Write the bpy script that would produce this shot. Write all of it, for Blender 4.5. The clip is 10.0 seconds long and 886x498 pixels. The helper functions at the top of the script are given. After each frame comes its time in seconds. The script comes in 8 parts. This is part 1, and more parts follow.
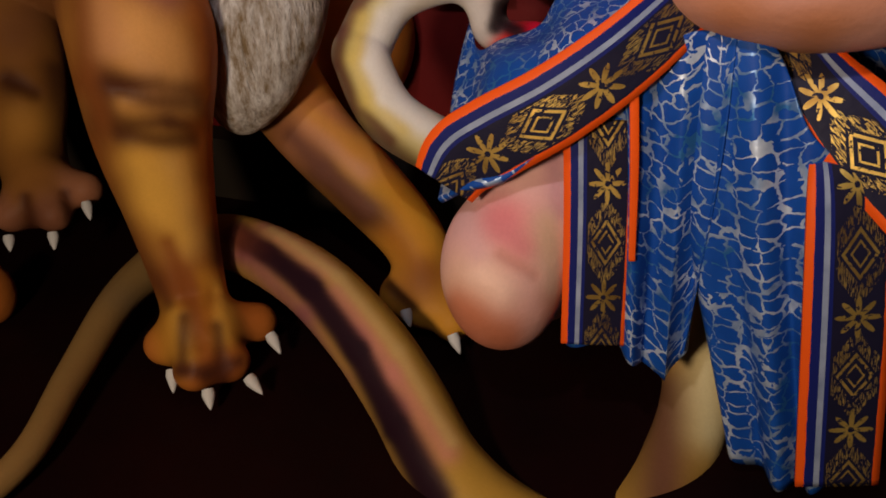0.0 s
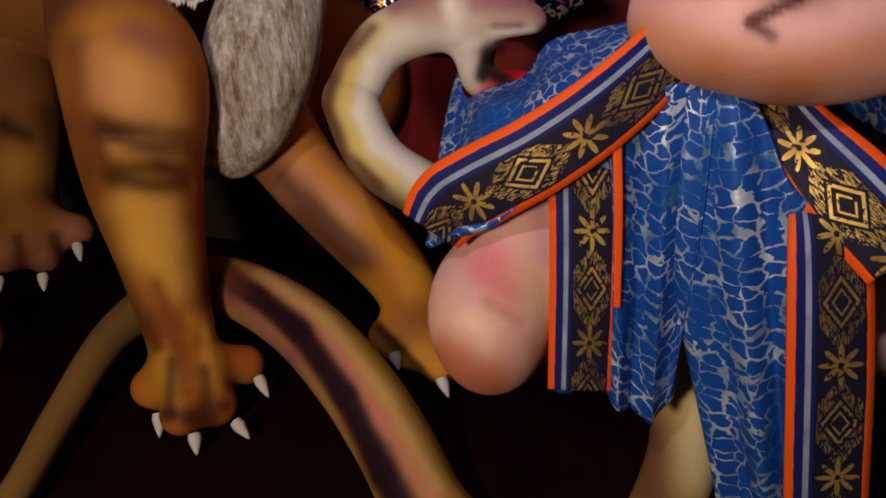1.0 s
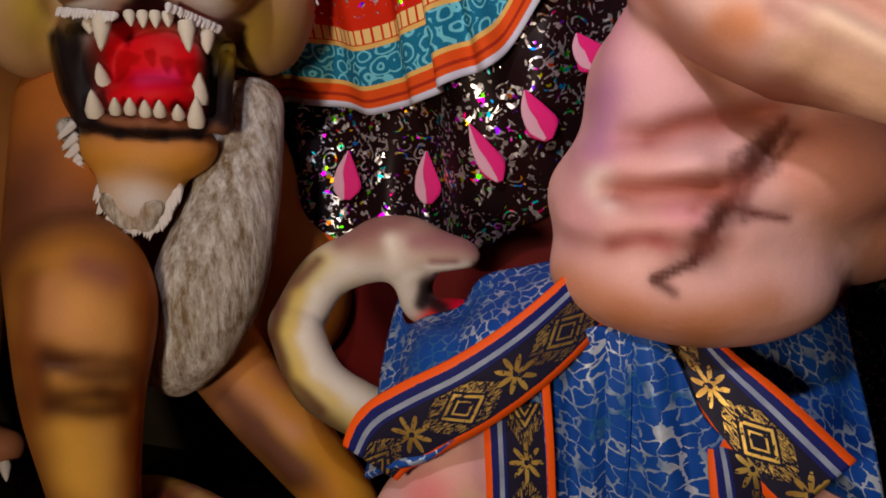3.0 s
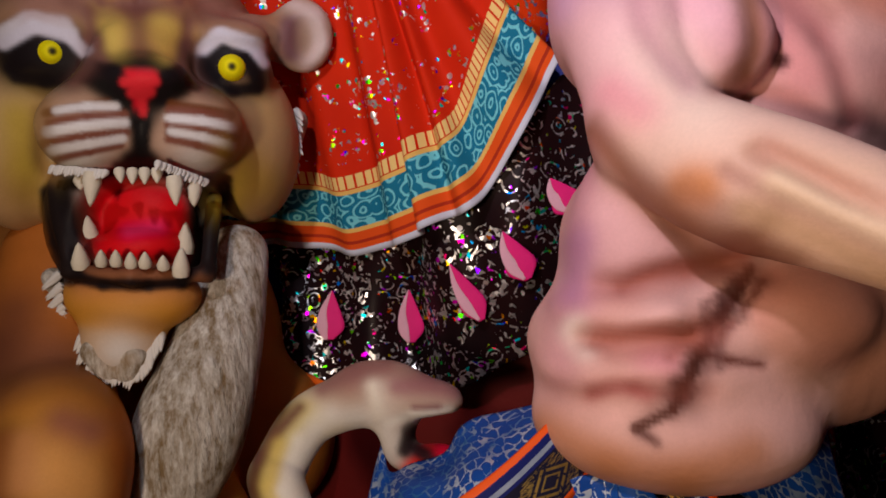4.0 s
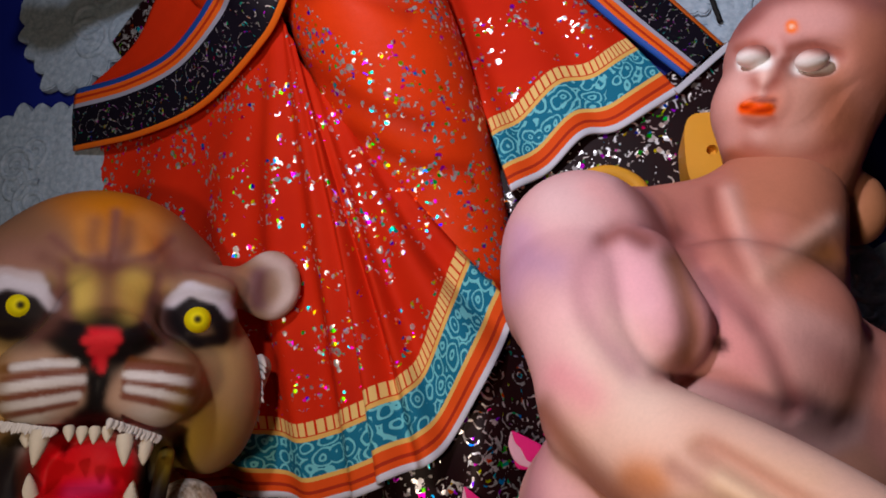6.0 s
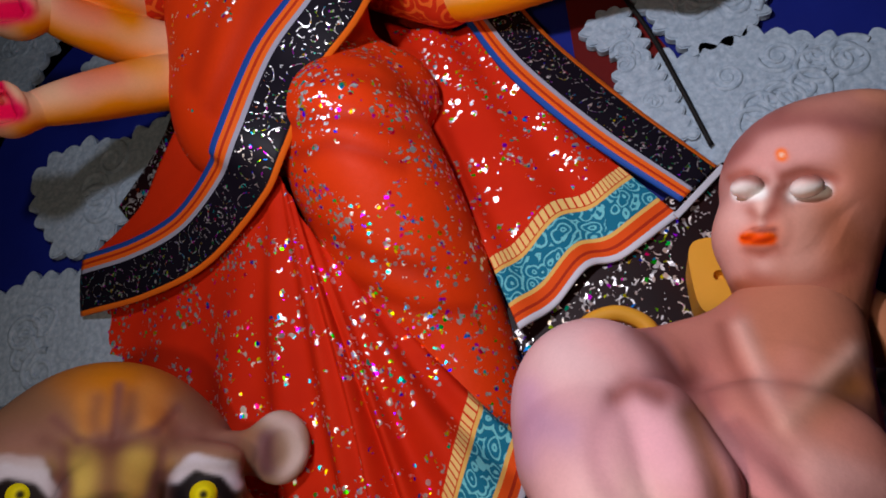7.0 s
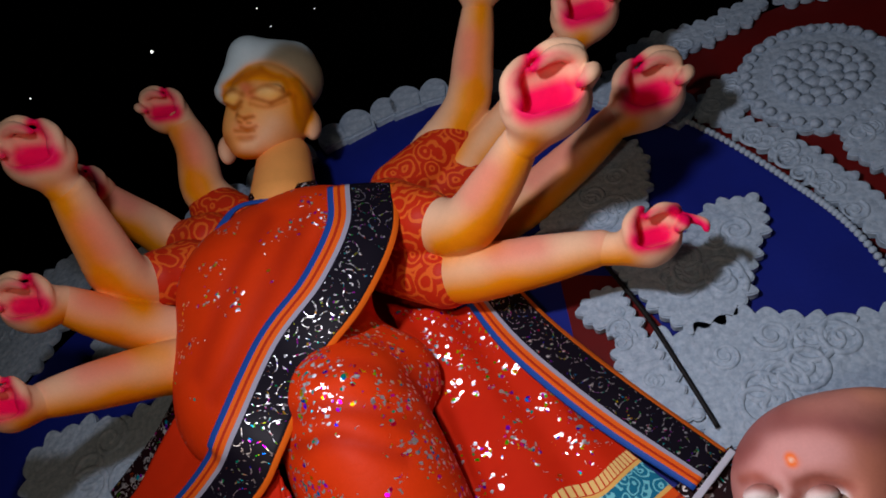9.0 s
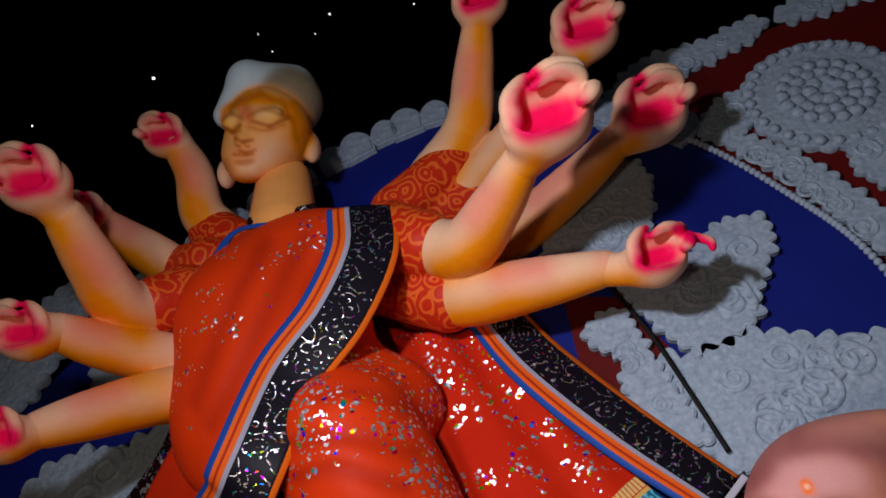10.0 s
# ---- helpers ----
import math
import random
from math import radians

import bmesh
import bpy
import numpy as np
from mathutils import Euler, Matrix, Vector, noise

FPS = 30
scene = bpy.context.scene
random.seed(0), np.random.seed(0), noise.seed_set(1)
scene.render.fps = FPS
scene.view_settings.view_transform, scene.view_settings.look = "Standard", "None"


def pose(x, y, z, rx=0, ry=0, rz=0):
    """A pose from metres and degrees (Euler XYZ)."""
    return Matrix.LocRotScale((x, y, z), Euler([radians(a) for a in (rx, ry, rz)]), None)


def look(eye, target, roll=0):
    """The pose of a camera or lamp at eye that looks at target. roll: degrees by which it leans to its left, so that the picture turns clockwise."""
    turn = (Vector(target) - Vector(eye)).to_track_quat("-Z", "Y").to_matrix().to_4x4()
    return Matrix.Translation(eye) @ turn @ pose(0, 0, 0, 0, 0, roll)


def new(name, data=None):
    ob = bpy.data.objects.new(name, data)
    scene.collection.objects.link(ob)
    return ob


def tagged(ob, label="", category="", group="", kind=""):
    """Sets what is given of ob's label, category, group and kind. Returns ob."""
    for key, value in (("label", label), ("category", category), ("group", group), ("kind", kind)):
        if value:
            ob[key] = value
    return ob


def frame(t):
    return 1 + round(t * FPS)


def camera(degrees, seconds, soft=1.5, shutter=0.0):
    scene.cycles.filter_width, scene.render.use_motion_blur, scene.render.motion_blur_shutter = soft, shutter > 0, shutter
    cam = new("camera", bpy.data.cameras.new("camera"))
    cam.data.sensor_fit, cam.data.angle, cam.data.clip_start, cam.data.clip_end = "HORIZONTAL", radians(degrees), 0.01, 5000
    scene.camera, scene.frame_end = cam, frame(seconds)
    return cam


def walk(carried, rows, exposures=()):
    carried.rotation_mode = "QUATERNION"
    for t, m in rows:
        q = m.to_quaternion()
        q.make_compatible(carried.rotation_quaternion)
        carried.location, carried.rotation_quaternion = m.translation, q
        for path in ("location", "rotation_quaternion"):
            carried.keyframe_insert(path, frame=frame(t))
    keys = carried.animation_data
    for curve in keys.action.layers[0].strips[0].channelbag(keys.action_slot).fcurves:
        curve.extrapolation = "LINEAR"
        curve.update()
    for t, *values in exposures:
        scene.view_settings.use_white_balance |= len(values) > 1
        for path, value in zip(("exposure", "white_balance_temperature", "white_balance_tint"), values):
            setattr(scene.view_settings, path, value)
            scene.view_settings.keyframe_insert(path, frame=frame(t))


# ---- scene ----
cam = camera(62.6, 10.0, soft=1.8)
PATH = [
    (0, (0.316, 0.014, 0.691), (-0.29, 1.648, -0.29), -1.4),
    (0.5, (0.321, 0.013, 0.693), (-0.291, 1.663, -0.258), -0.9),
    (1, (0.324, 0.017, 0.705), (-0.281, 1.699, -0.192), -1.0),
    (1.5, (0.329, 0.018, 0.714), (-0.272, 1.747, -0.092), -0.2),
    (2, (0.332, 0.02, 0.739), (-0.23, 1.802, 0.024), -0.0),
    (3.5, (0.349, -0.001, 0.799), (-0.156, 1.912, 0.508), 0.2),
    (4, (0.353, 0.0, 0.815), (-0.147, 1.932, 0.691), -0.8),
    (4.5, (0.356, -0.012, 0.832), (-0.106, 1.934, 0.864), 0.3),
    (5, (0.361, -0.021, 0.846), (-0.067, 1.924, 1.033), -0.2),
    (6.5, (0.392, -0.003, 0.918), (-0.049, 1.867, 1.476), -1.8),
    (7, (0.402, -0.002, 0.951), (-0.034, 1.814, 1.669), -4.6),
    (7.5, (0.415, -0.011, 0.977), (-0.001, 1.742, 1.845), -5.0),
    (8, (0.424, -0.023, 1.003), (0.028, 1.681, 1.972), -5.1),
    (8.5, (0.432, -0.041, 1.031), (0.068, 1.549, 2.187), -4.6),
    (9, (0.431, -0.054, 1.045), (0.106, 1.475, 2.293), -6.4),
    (9.5, (0.427, -0.043, 1.051), (0.105, 1.459, 2.332), -6.6),
    (10, (0.433, -0.031, 1.059), (0.112, 1.456, 2.357), -6.9),
]
walk(cam, [(t, look(eye, target, roll)) for t, eye, target, roll in PATH], [(0, 0.16), (2, 0.10), (4.5, -0.09), (6.5, -0.23), (8, -0.36), (10, -0.40)])

# ---- light: a dark workshop at night, one lamp beside the viewer, two added fills ----
world = bpy.data.worlds.new("night")
scene.world = world
world.use_nodes = True
world.node_tree.nodes["Background"].inputs["Color"].default_value = (0.6, 0.7, 1.0, 1)
world.node_tree.nodes["Background"].inputs["Strength"].default_value = 0.003


def area_lamp(name, eye, target, watts, size, colour):
    data = bpy.data.lights.new(name, "AREA")
    data.energy, data.shape, data.size, data.color = watts, "DISK", size, colour
    ob = new(name, data)
    ob.matrix_world = look(eye, target)
    return ob


key = area_lamp("work_lamp", (0.03, -0.19, 1.62), (0.56, 1.1, 1.66), 10.8, 0.10, (0.98, 0.93, 1.05))
key.data.spread = radians(138)
# unseen sources: warm fill added to lift low shadows, weak cool ambient from above
area_lamp("low_warm_fill", (-0.05, -0.46, 0.72), (0.08, 0.9, 0.52), 9.2, 0.16, (1.0, 0.76, 0.57))
area_lamp("overhead_fill", (0.9, -1.6, 3.6), (0.1, 1.1, 1.0), 1.5, 0.5, (0.86, 0.92, 1.0))


# ---- materials ----
class Net:
    """A small helper to write node materials."""

    def __init__(self, name):
        self.m = bpy.data.materials.new(name)
        self.m.use_nodes = True
        self.t = self.m.node_tree
        self.p = self.t.nodes["Principled BSDF"]

    def n(self, kind, **values):
        node = self.t.nodes.new(kind)
        for key, value in values.items():
            node.inputs[key.replace("_", " ")].default_value = value
        return node

    def link(self, a, b):
        self.t.links.new(a, b)

    def put(self, socket, value):
        if isinstance(value, bpy.types.NodeSocket):
            self.link(value, socket)
        else:
            socket.default_value = value

    def math(self, op, a, b=0.0, c=0.0):
        node = self.t.nodes.new("ShaderNodeMath")
        node.operation = op
        for i, value in enumerate((a, b, c)):
            self.put(node.inputs[i], value)
        return node.outputs[0]

    def mix(self, fac, a, b):
        node = self.t.nodes.new("ShaderNodeMix")
        node.data_type = "RGBA"
        self.put(node.inputs[0], fac)
        for i, value in ((6, a), (7, b)):
            self.put(node.inputs[i], (*value, 1) if isinstance(value, tuple) and len(value) == 3 else value)
        return node.outputs[2]

    def step(self, value, low, high):
        """1 where low < value < high."""
        return self.math("MULTIPLY", self.math("GREATER_THAN", value, low), self.math("LESS_THAN", value, high))

    def noise(self, coords, scale, detail=3.0, rough=0.55):
        node = self.n("ShaderNodeTexNoise", Scale=scale, Detail=detail, Roughness=rough)
        self.link(coords, node.inputs["Vector"])
        return node.outputs["Fac"]

    def voronoi(self, coords, scale, feature="F1"):
        node = self.t.nodes.new("ShaderNodeTexVoronoi")
        node.feature = feature
        node.inputs["Scale"].default_value = scale
        self.link(coords, node.inputs["Vector"])
        return node

    def ramp(self, value, low, high):
        node = self.t.nodes.new("ShaderNodeMapRange")
        self.link(value, node.inputs[0])
        node.inputs[1].default_value, node.inputs[2].default_value = low, high
        return node.outputs[0]

    def bump(self, height, strength, distance=0.002, normal=None):
        node = self.n("ShaderNodeBump", Strength=strength, Distance=distance)
        self.link(height, node.inputs["Height"])
        if normal:
            self.link(normal, node.inputs["Normal"])
        return node.outputs["Normal"]

    def coords(self):
        return self.t.nodes.new("ShaderNodeTexCoord").outputs["Object"]

    def uv(self):
        node = self.t.nodes.new("ShaderNodeUVMap")
        sep = self.t.nodes.new("ShaderNodeSeparateXYZ")
        self.link(node.outputs[0], sep.inputs[0])
        return node.outputs[0], sep.outputs[0], sep.outputs[1]

    def finish(self, colour, rough=0.5, metal=0.0, normal=None, gloss=0.14):
        for name, value in (("Base Color", colour), ("Roughness", rough), ("Metallic", metal)):
            value = (*value, 1) if isinstance(value, tuple) and len(value) == 3 else value
            self.put(self.p.inputs[name], value)
        self.p.inputs["Specular IOR Level"].default_value = gloss
        if normal:
            self.link(normal, self.p.inputs["Normal"])
        return self.m

    def glitter(self, colour, coords, mask, rough, normal=None, flakes=145.0, tinted=0.60):
        """Small foil flakes, each with a tilt and tint of its own, where mask is high."""
        cell = self.voronoi(coords, flakes)
        sep = self.t.nodes.new("ShaderNodeSeparateColor")
        self.link(cell.outputs["Color"], sep.inputs[0])
        on = self.math("MULTIPLY", mask, self.math("GREATER_THAN", sep.outputs[0], 0.42))
        geo = self.t.nodes.new("ShaderNodeNewGeometry")
        tilt = self.t.nodes.new("ShaderNodeVectorMath")
        tilt.operation = "MULTIPLY_ADD"
        self.link(cell.outputs["Color"], tilt.inputs[0])
        tilt.inputs[1].default_value = (0.62, 0.62, 0.62)
        tilt.inputs[2].default_value = (-0.31, -0.31, -0.38)
        add = self.t.nodes.new("ShaderNodeVectorMath")
        self.link(tilt.outputs[0], add.inputs[0])
        self.link(normal if normal else geo.outputs["Normal"], add.inputs[1])
        norm = self.t.nodes.new("ShaderNodeVectorMath")
        norm.operation = "NORMALIZE"
        self.link(add.outputs[0], norm.inputs[0])
        hue = self.t.nodes.new("ShaderNodeHueSaturation")
        hue.inputs["Color"].default_value = (0.95, 0.22, 0.22, 1)
        hue.inputs["Saturation"].default_value = 1.6
        self.link(sep.outputs[1], hue.inputs["Hue"])
        tint = self.mix(self.math("GREATER_THAN", sep.outputs[2], tinted), (0.95, 0.95, 0.97), hue.outputs[0])
        body = self.mix(on, colour, tint)
        side = self.t.nodes.new("ShaderNodeMix")
        side.data_type = "VECTOR"
        self.link(on, side.inputs[0])
        self.link(normal if normal else geo.outputs["Normal"], side.inputs[4])
        self.link(norm.outputs[0], side.inputs[5])
        return self.finish(body, self.mix_value(on, rough, 0.34), self.math("MULTIPLY", on, 0.85), side.outputs[1], 0.10)

    def mix_value(self, fac, a, b):
        node = self.t.nodes.new("ShaderNodeMix")
        for i, value in ((0, fac), (2, a), (3, b)):
            self.put(node.inputs[i], value)
        return node.outputs[0]


def sprigs(net, coords, scale, size, limit=0.50):
    """Scattered sprigs: clusters of leaf-shaped dots."""
    leaf = net.voronoi(coords, scale)
    sprig = net.noise(coords, scale * 0.16, 2.0)
    return net.math("MULTIPLY", net.math("LESS_THAN", leaf.outputs["Distance"], size), net.math("GREATER_THAN", sprig, limit))


def scrolls(net, coords, scale, width):
    """Curling line work: rings of cells that are bent by noise."""
    bend = net.t.nodes.new("ShaderNodeTexNoise")
    bend.inputs["Scale"].default_value = scale * 0.6
    net.link(coords, bend.inputs["Vector"])
    warp = net.t.nodes.new("ShaderNodeVectorMath")
    warp.operation = "MULTIPLY_ADD"
    net.link(bend.outputs["Color"], warp.inputs[0])
    warp.inputs[1].default_value = (0.9 / scale,) * 3
    net.link(coords, warp.inputs[2])
    cell = net.voronoi(warp.outputs[0], scale)
    rings = net.math("FRACT", net.math("MULTIPLY", cell.outputs["Distance"], 3.2))
    return net.math("LESS_THAN", net.math("ABSOLUTE", net.math("SUBTRACT", rings, 0.5)), width)


def paint_material():
    net = Net("airbrushed_clay")
    at = net.t.nodes.new("ShaderNodeAttribute")
    at.attribute_name = "paint"
    c = net.coords()
    mottled = net.math("MULTIPLY_ADD", net.noise(c, 14.0, 4.0), 0.24, 0.88)
    grain = net.math("MULTIPLY_ADD", net.noise(c, 260.0, 3.0), 0.12, 0.94)
    shade = net.math("MULTIPLY", mottled, grain)
    mult = net.t.nodes.new("ShaderNodeVectorMath")
    mult.operation = "SCALE"
    net.link(at.outputs["Color"], mult.inputs[0])
    net.link(shade, mult.inputs["Scale"])
    normal = net.bump(net.noise(c, 55.0, 6.0, 0.65), 0.45, 0.002)
    mask = net.math("MULTIPLY", sprigs(net, c, 80.0, 0.40, net.math("MULTIPLY_ADD", at.outputs["Alpha"], -0.12, 0.60)), net.math("GREATER_THAN", at.outputs["Alpha"], 0.1))
    bold = net.math("MULTIPLY", sprigs(net, c, 52.0, 0.40, 0.51), net.math("GREATER_THAN", at.outputs["Alpha"], 0.6))
    mask = net.math("MAXIMUM", mask, bold)
    return net.glitter(mult.outputs[0], c, mask, net.math("MULTIPLY_ADD", net.noise(c, 30.0), 0.2, 0.42), normal)


def fur_material():
    net = Net("white_wool")
    c = net.coords()
    stretch = net.t.nodes.new("ShaderNodeMapping")
    stretch.inputs["Scale"].default_value = (1, 1, 0.28)
    net.link(c, stretch.inputs["Vector"])
    strands = net.noise(stretch.outputs[0], 62.0, 7.0, 0.74)
    lumps = net.noise(stretch.outputs[0], 17.0, 4.0)
    colour = net.mix(net.ramp(strands, 0.36, 0.62), (0.26, 0.18, 0.09), (0.84, 0.82, 0.76))
    colour = net.mix(net.ramp(net.noise(c, 9.0), 0.60, 0.85), colour, (0.42, 0.24, 0.09))
    normal = net.bump(strands, 1.0, 0.013, net.bump(lumps, 1.0, 0.026))
    return net.finish(colour, 0.75, 0.0, normal)


def sari_material():
    """v is metres from the lower edge, u metres along it."""
    net = Net("red_sari_with_hem")
    uv, u, v = net.uv()
    c = net.coords()
    red = net.mix(net.noise(c, 9.0), (0.50, 0.012, 0.003), (0.68, 0.030, 0.004))
    curl = scrolls(net, uv, 34.0, 0.17)
    cyan = net.mix(curl, (0.010, 0.16, 0.27), (0.16, 0.55, 0.62))
    bead = net.math("ABSOLUTE", net.math("SUBTRACT", net.math("FRACT", net.math("MULTIPLY", u, 75.0)), 0.5))
    gold = (0.75, 0.46, 0.12)
    col = red
    col = net.mix(net.math("MULTIPLY", net.step(v, 0.124, 0.148), net.math("LESS_THAN", bead, 0.38)), col, (0.80, 0.56, 0.20))
    col = net.mix(net.step(v, 0.112, 0.122), col, gold)
    col = net.mix(net.step(v, 0.052, 0.114), col, cyan)
    col = net.mix(net.step(v, 0.044, 0.052), col, gold)
    col = net.mix(net.step(v, -1.0, 0.044), col, (0.74, 0.085, 0.010))
    col = net.mix(net.step(v, 0.022, 0.028), col, (0.40, 0.03, 0.01))
    col = net.mix(net.step(v, -1.0, 0.012), col, (0.60, 0.62, 0.72))
    mask = net.math("MAXIMUM", sprigs(net, c, 80.0, 0.40, 0.53), sprigs(net, c, 52.0, 0.38, 0.54))
    mask = net.math("MULTIPLY", mask, net.math("GREATER_THAN", v, 0.155))
    normal = net.bump(net.noise(c, 40.0, 4.0), 0.2, 0.002)
    return net.glitter(col, c, mask, 0.75, normal)


def black_glitter_material():
    net = Net("black_sequin_cloth")
    uv, u, v = net.uv()
    c = net.coords()
    mask = net.math("MAXIMUM", scrolls(net, c, 36.0, 0.17), sprigs(net, c, 52.0, 0.46))
    mask = net.math("MULTIPLY", mask, net.math("GREATER_THAN", net.noise(c, 24.0), 0.45))
    base = net.mix(net.noise(c, 12.0), (0.005, 0.004, 0.006), (0.022, 0.004, 0.004))
    return net.glitter(base, c, mask, 0.4, None, 125.0, 0.78)


def border_material():
    """v runs from 0 to 1 across the band: blue, red, orange, white, black with silver scrolls, orange."""
    net = Net("sari_border")
    uv, u, v = net.uv()
    c = net.coords()
    col = net.mix(net.noise(c, 20.0), (0.004, 0.004, 0.008), (0.010, 0.007, 0.014))
    col = net.mix(net.math("LESS_THAN", v, 0.33), col, (0.34, 0.35, 0.44))
    col = net.mix(net.math("LESS_THAN", v, 0.26), col, (0.80, 0.13, 0.012))
    col = net.mix(net.math("LESS_THAN", v, 0.19), col, (0.45, 0.03, 0.01))
    col = net.mix(net.math("LESS_THAN", v, 0.15), col, (0.80, 0.13, 0.012))
    col = net.mix(net.math("LESS_THAN", v, 0.09), col, (0.015, 0.075, 0.36))
    col = net.mix(net.math("GREATER_THAN", v, 0.925), col, (0.85, 0.17, 0.012))
    curl = net.math("MAXIMUM", scrolls(net, c, 26.0, 0.052), sprigs(net, c, 60.0, 0.22))
    mask = net.math("MULTIPLY", curl, net.step(v, 0.36, 0.90))
    return net.glitter(col, c, mask, 0.45, net.bump(curl, 0.4, 0.002), 230.0, 0.62)


def flower_mask(net, u, v, petals, size, inner):
    """A flower round the middle of each square cell of (u, v)."""
    x = net.math("MULTIPLY", net.math("SUBTRACT", net.math("FRACT", u), 0.5), 2.7)
    y = net.math("SUBTRACT", v, 0.5)
    r = net.math("SQRT", net.math("ADD", net.math("MULTIPLY", x, x), net.math("MULTIPLY", y, y)))
    a = net.math("ARCTAN2", y, x)
    lobe = net.math("MULTIPLY_ADD", net.math("POWER", net.math("ABSOLUTE", net.math("COSINE", net.math("MULTIPLY", a, petals / 2))), 1.9), size - inner, inner)
    return net.math("MULTIPLY", net.math("LESS_THAN", r, lobe), net.math("GREATER_THAN", r, inner * 0.55))


def gold_border_material():
    """Orange, blue, grey, then black with gold flowers and diamonds, orange."""
    net = Net("gold_flower_border")
    uv, u, v = net.uv()
    c = net.coords()
    w = net.math("DIVIDE", net.math("SUBTRACT", v, 0.34), 0.56)
    cell = net.math("MULTIPLY", u, 7.4)
    flower = flower_mask(net, cell, w, 8.0, 0.47, 0.12)
    x = net.math("ABSOLUTE", net.math("SUBTRACT", net.math("FRACT", net.math("ADD", cell, 0.5)), 0.5))
    y = net.math("ABSOLUTE", net.math("SUBTRACT", w, 0.5))
    d = net.math("ADD", net.math("MULTIPLY", x, 1.9), y)
    diamond = net.math("MAXIMUM", net.step(d, 0.31, 0.39), net.step(d, 0.16, 0.21))
    leaf = net.voronoi(uv, 105.0)
    leaves = net.math("MULTIPLY", net.math("LESS_THAN", leaf.outputs["Distance"], 0.45), net.step(d, 0.46, 0.78))
    gold = net.math("MULTIPLY", net.math("MAXIMUM", net.math("MAXIMUM", flower, diamond), leaves), net.step(w, 0.03, 0.97))
    worn = net.math("MULTIPLY", gold, net.math("GREATER_THAN", net.noise(c, 160.0), 0.40))
    col = net.mix(net.noise(c, 25.0), (0.008, 0.008, 0.02), (0.014, 0.012, 0.035))
    col = net.mix(worn, col, net.mix(net.ramp(net.noise(c, 14.0), 0.38, 0.62), (0.34, 0.20, 0.05), (0.86, 0.60, 0.15)))
    col = net.mix(net.math("LESS_THAN", v, 0.33), col, (0.010, 0.016, 0.13))
    col = net.mix(net.step(v, 0.21, 0.28), col, net.mix(net.noise(c, 30.0), (0.10, 0.14, 0.24), (0.42, 0.48, 0.60)))
    col = net.mix(net.math("LESS_THAN", net.math("MULTIPLY_ADD", net.noise(c, 60.0), 0.03, v), 0.115), col, (0.82, 0.10, 0.008))
    col = net.mix(net.math("GREATER_THAN", net.math("MULTIPLY_ADD", net.noise(c, 60.0), 0.03, v), 0.925), col, (0.82, 0.10, 0.008))
    return net.finish(col, net.mix_value(worn, 0.5, 0.42), net.math("MULTIPLY", worn, 0.8), net.bump(net.noise(c, 90.0), 0.3, 0.002))


def scale_cloth_material():
    net = Net("blue_scale_cloth")
    uv, u, v = net.uv()
    c = net.coords()
    bend = net.t.nodes.new("ShaderNodeTexNoise")
    bend.inputs["Scale"].default_value = 75.0
    net.link(uv, bend.inputs["Vector"])
    warp = net.t.nodes.new("ShaderNodeVectorMath")
    warp.operation = "MULTIPLY_ADD"
    net.link(bend.outputs["Color"], warp.inputs[0])
    warp.inputs[1].default_value = (0.014, 0.014, 0.0)
    net.link(uv, warp.inputs[2])
    edge = net.voronoi(warp.outputs[0], 60.0, "DISTANCE_TO_EDGE")
    edge.inputs["Randomness"].default_value = 0.55
    brush = net.noise(c, 45.0, 4.0)
    lines = net.math("LESS_THAN", edge.outputs["Distance"], net.math("MULTIPLY_ADD", brush, 0.30, -0.085))
    lines = net.math("MULTIPLY", lines, net.math("GREATER_THAN", net.noise(c, 38.0), 0.37))
    blue = net.mix(net.noise(c, 22.0, 4.0), (0.005, 0.036, 0.23), (0.010, 0.09, 0.40))
    silver = net.mix(net.ramp(net.noise(c, 16.0, 4.0), 0.38, 0.62), (0.03, 0.14, 0.36), (0.56, 0.64, 0.74))
    col = net.mix(lines, blue, silver)
    return net.finish(col, net.mix_value(lines, 0.5, 0.36), net.math("MULTIPLY", lines, 0.35), net.bump(net.noise(c, 60.0), 0.35, 0.002))


def sleeve_material():
    net = Net("red_scroll_sleeve")
    c = net.coords()
    curl = scrolls(net, c, 22.0, 0.19)
    col = net.mix(curl, (0.58, 0.028, 0.007), (0.78, 0.13, 0.018))
    return net.finish(col, 0.5, 0.0, net.bump(curl, 0.5, 0.003))


def plain_material(name, low, high, scale=8.0, rough=0.6, bump=0.2, fine=120.0, gloss=0.2):
    net = Net(name)
    c = net.coords()
    col = net.mix(net.noise(c, scale, 5.0), low, high)
    return net.finish(col, net.math("MULTIPLY_ADD", net.noise(c, scale * 3), 0.2, rough - 0.1), 0.0, net.bump(net.noise(c, fine, 4.0), bump, 0.002), gloss)


def shola_material():
    net = Net("white_pith_relief")
    c = net.coords()
    curl = scrolls(net, c, 15.0, 0.10)
    fine = net.noise(c, 90.0, 5.0)
    col = net.mix(fine, (0.15, 0.23, 0.32), (0.52, 0.63, 0.72))
    col = net.mix(net.math("MULTIPLY", curl, 0.25), col, (0.25, 0.32, 0.40))
    beads = net.voronoi(c, 46.0)
    normal = net.bump(curl, 0.8, 0.004, net.bump(beads.outputs["Distance"], 0.55, -0.006, net.bump(fine, 0.4, 0.003)))
    return net.finish(col, 0.85, 0.0, normal, 0.15)


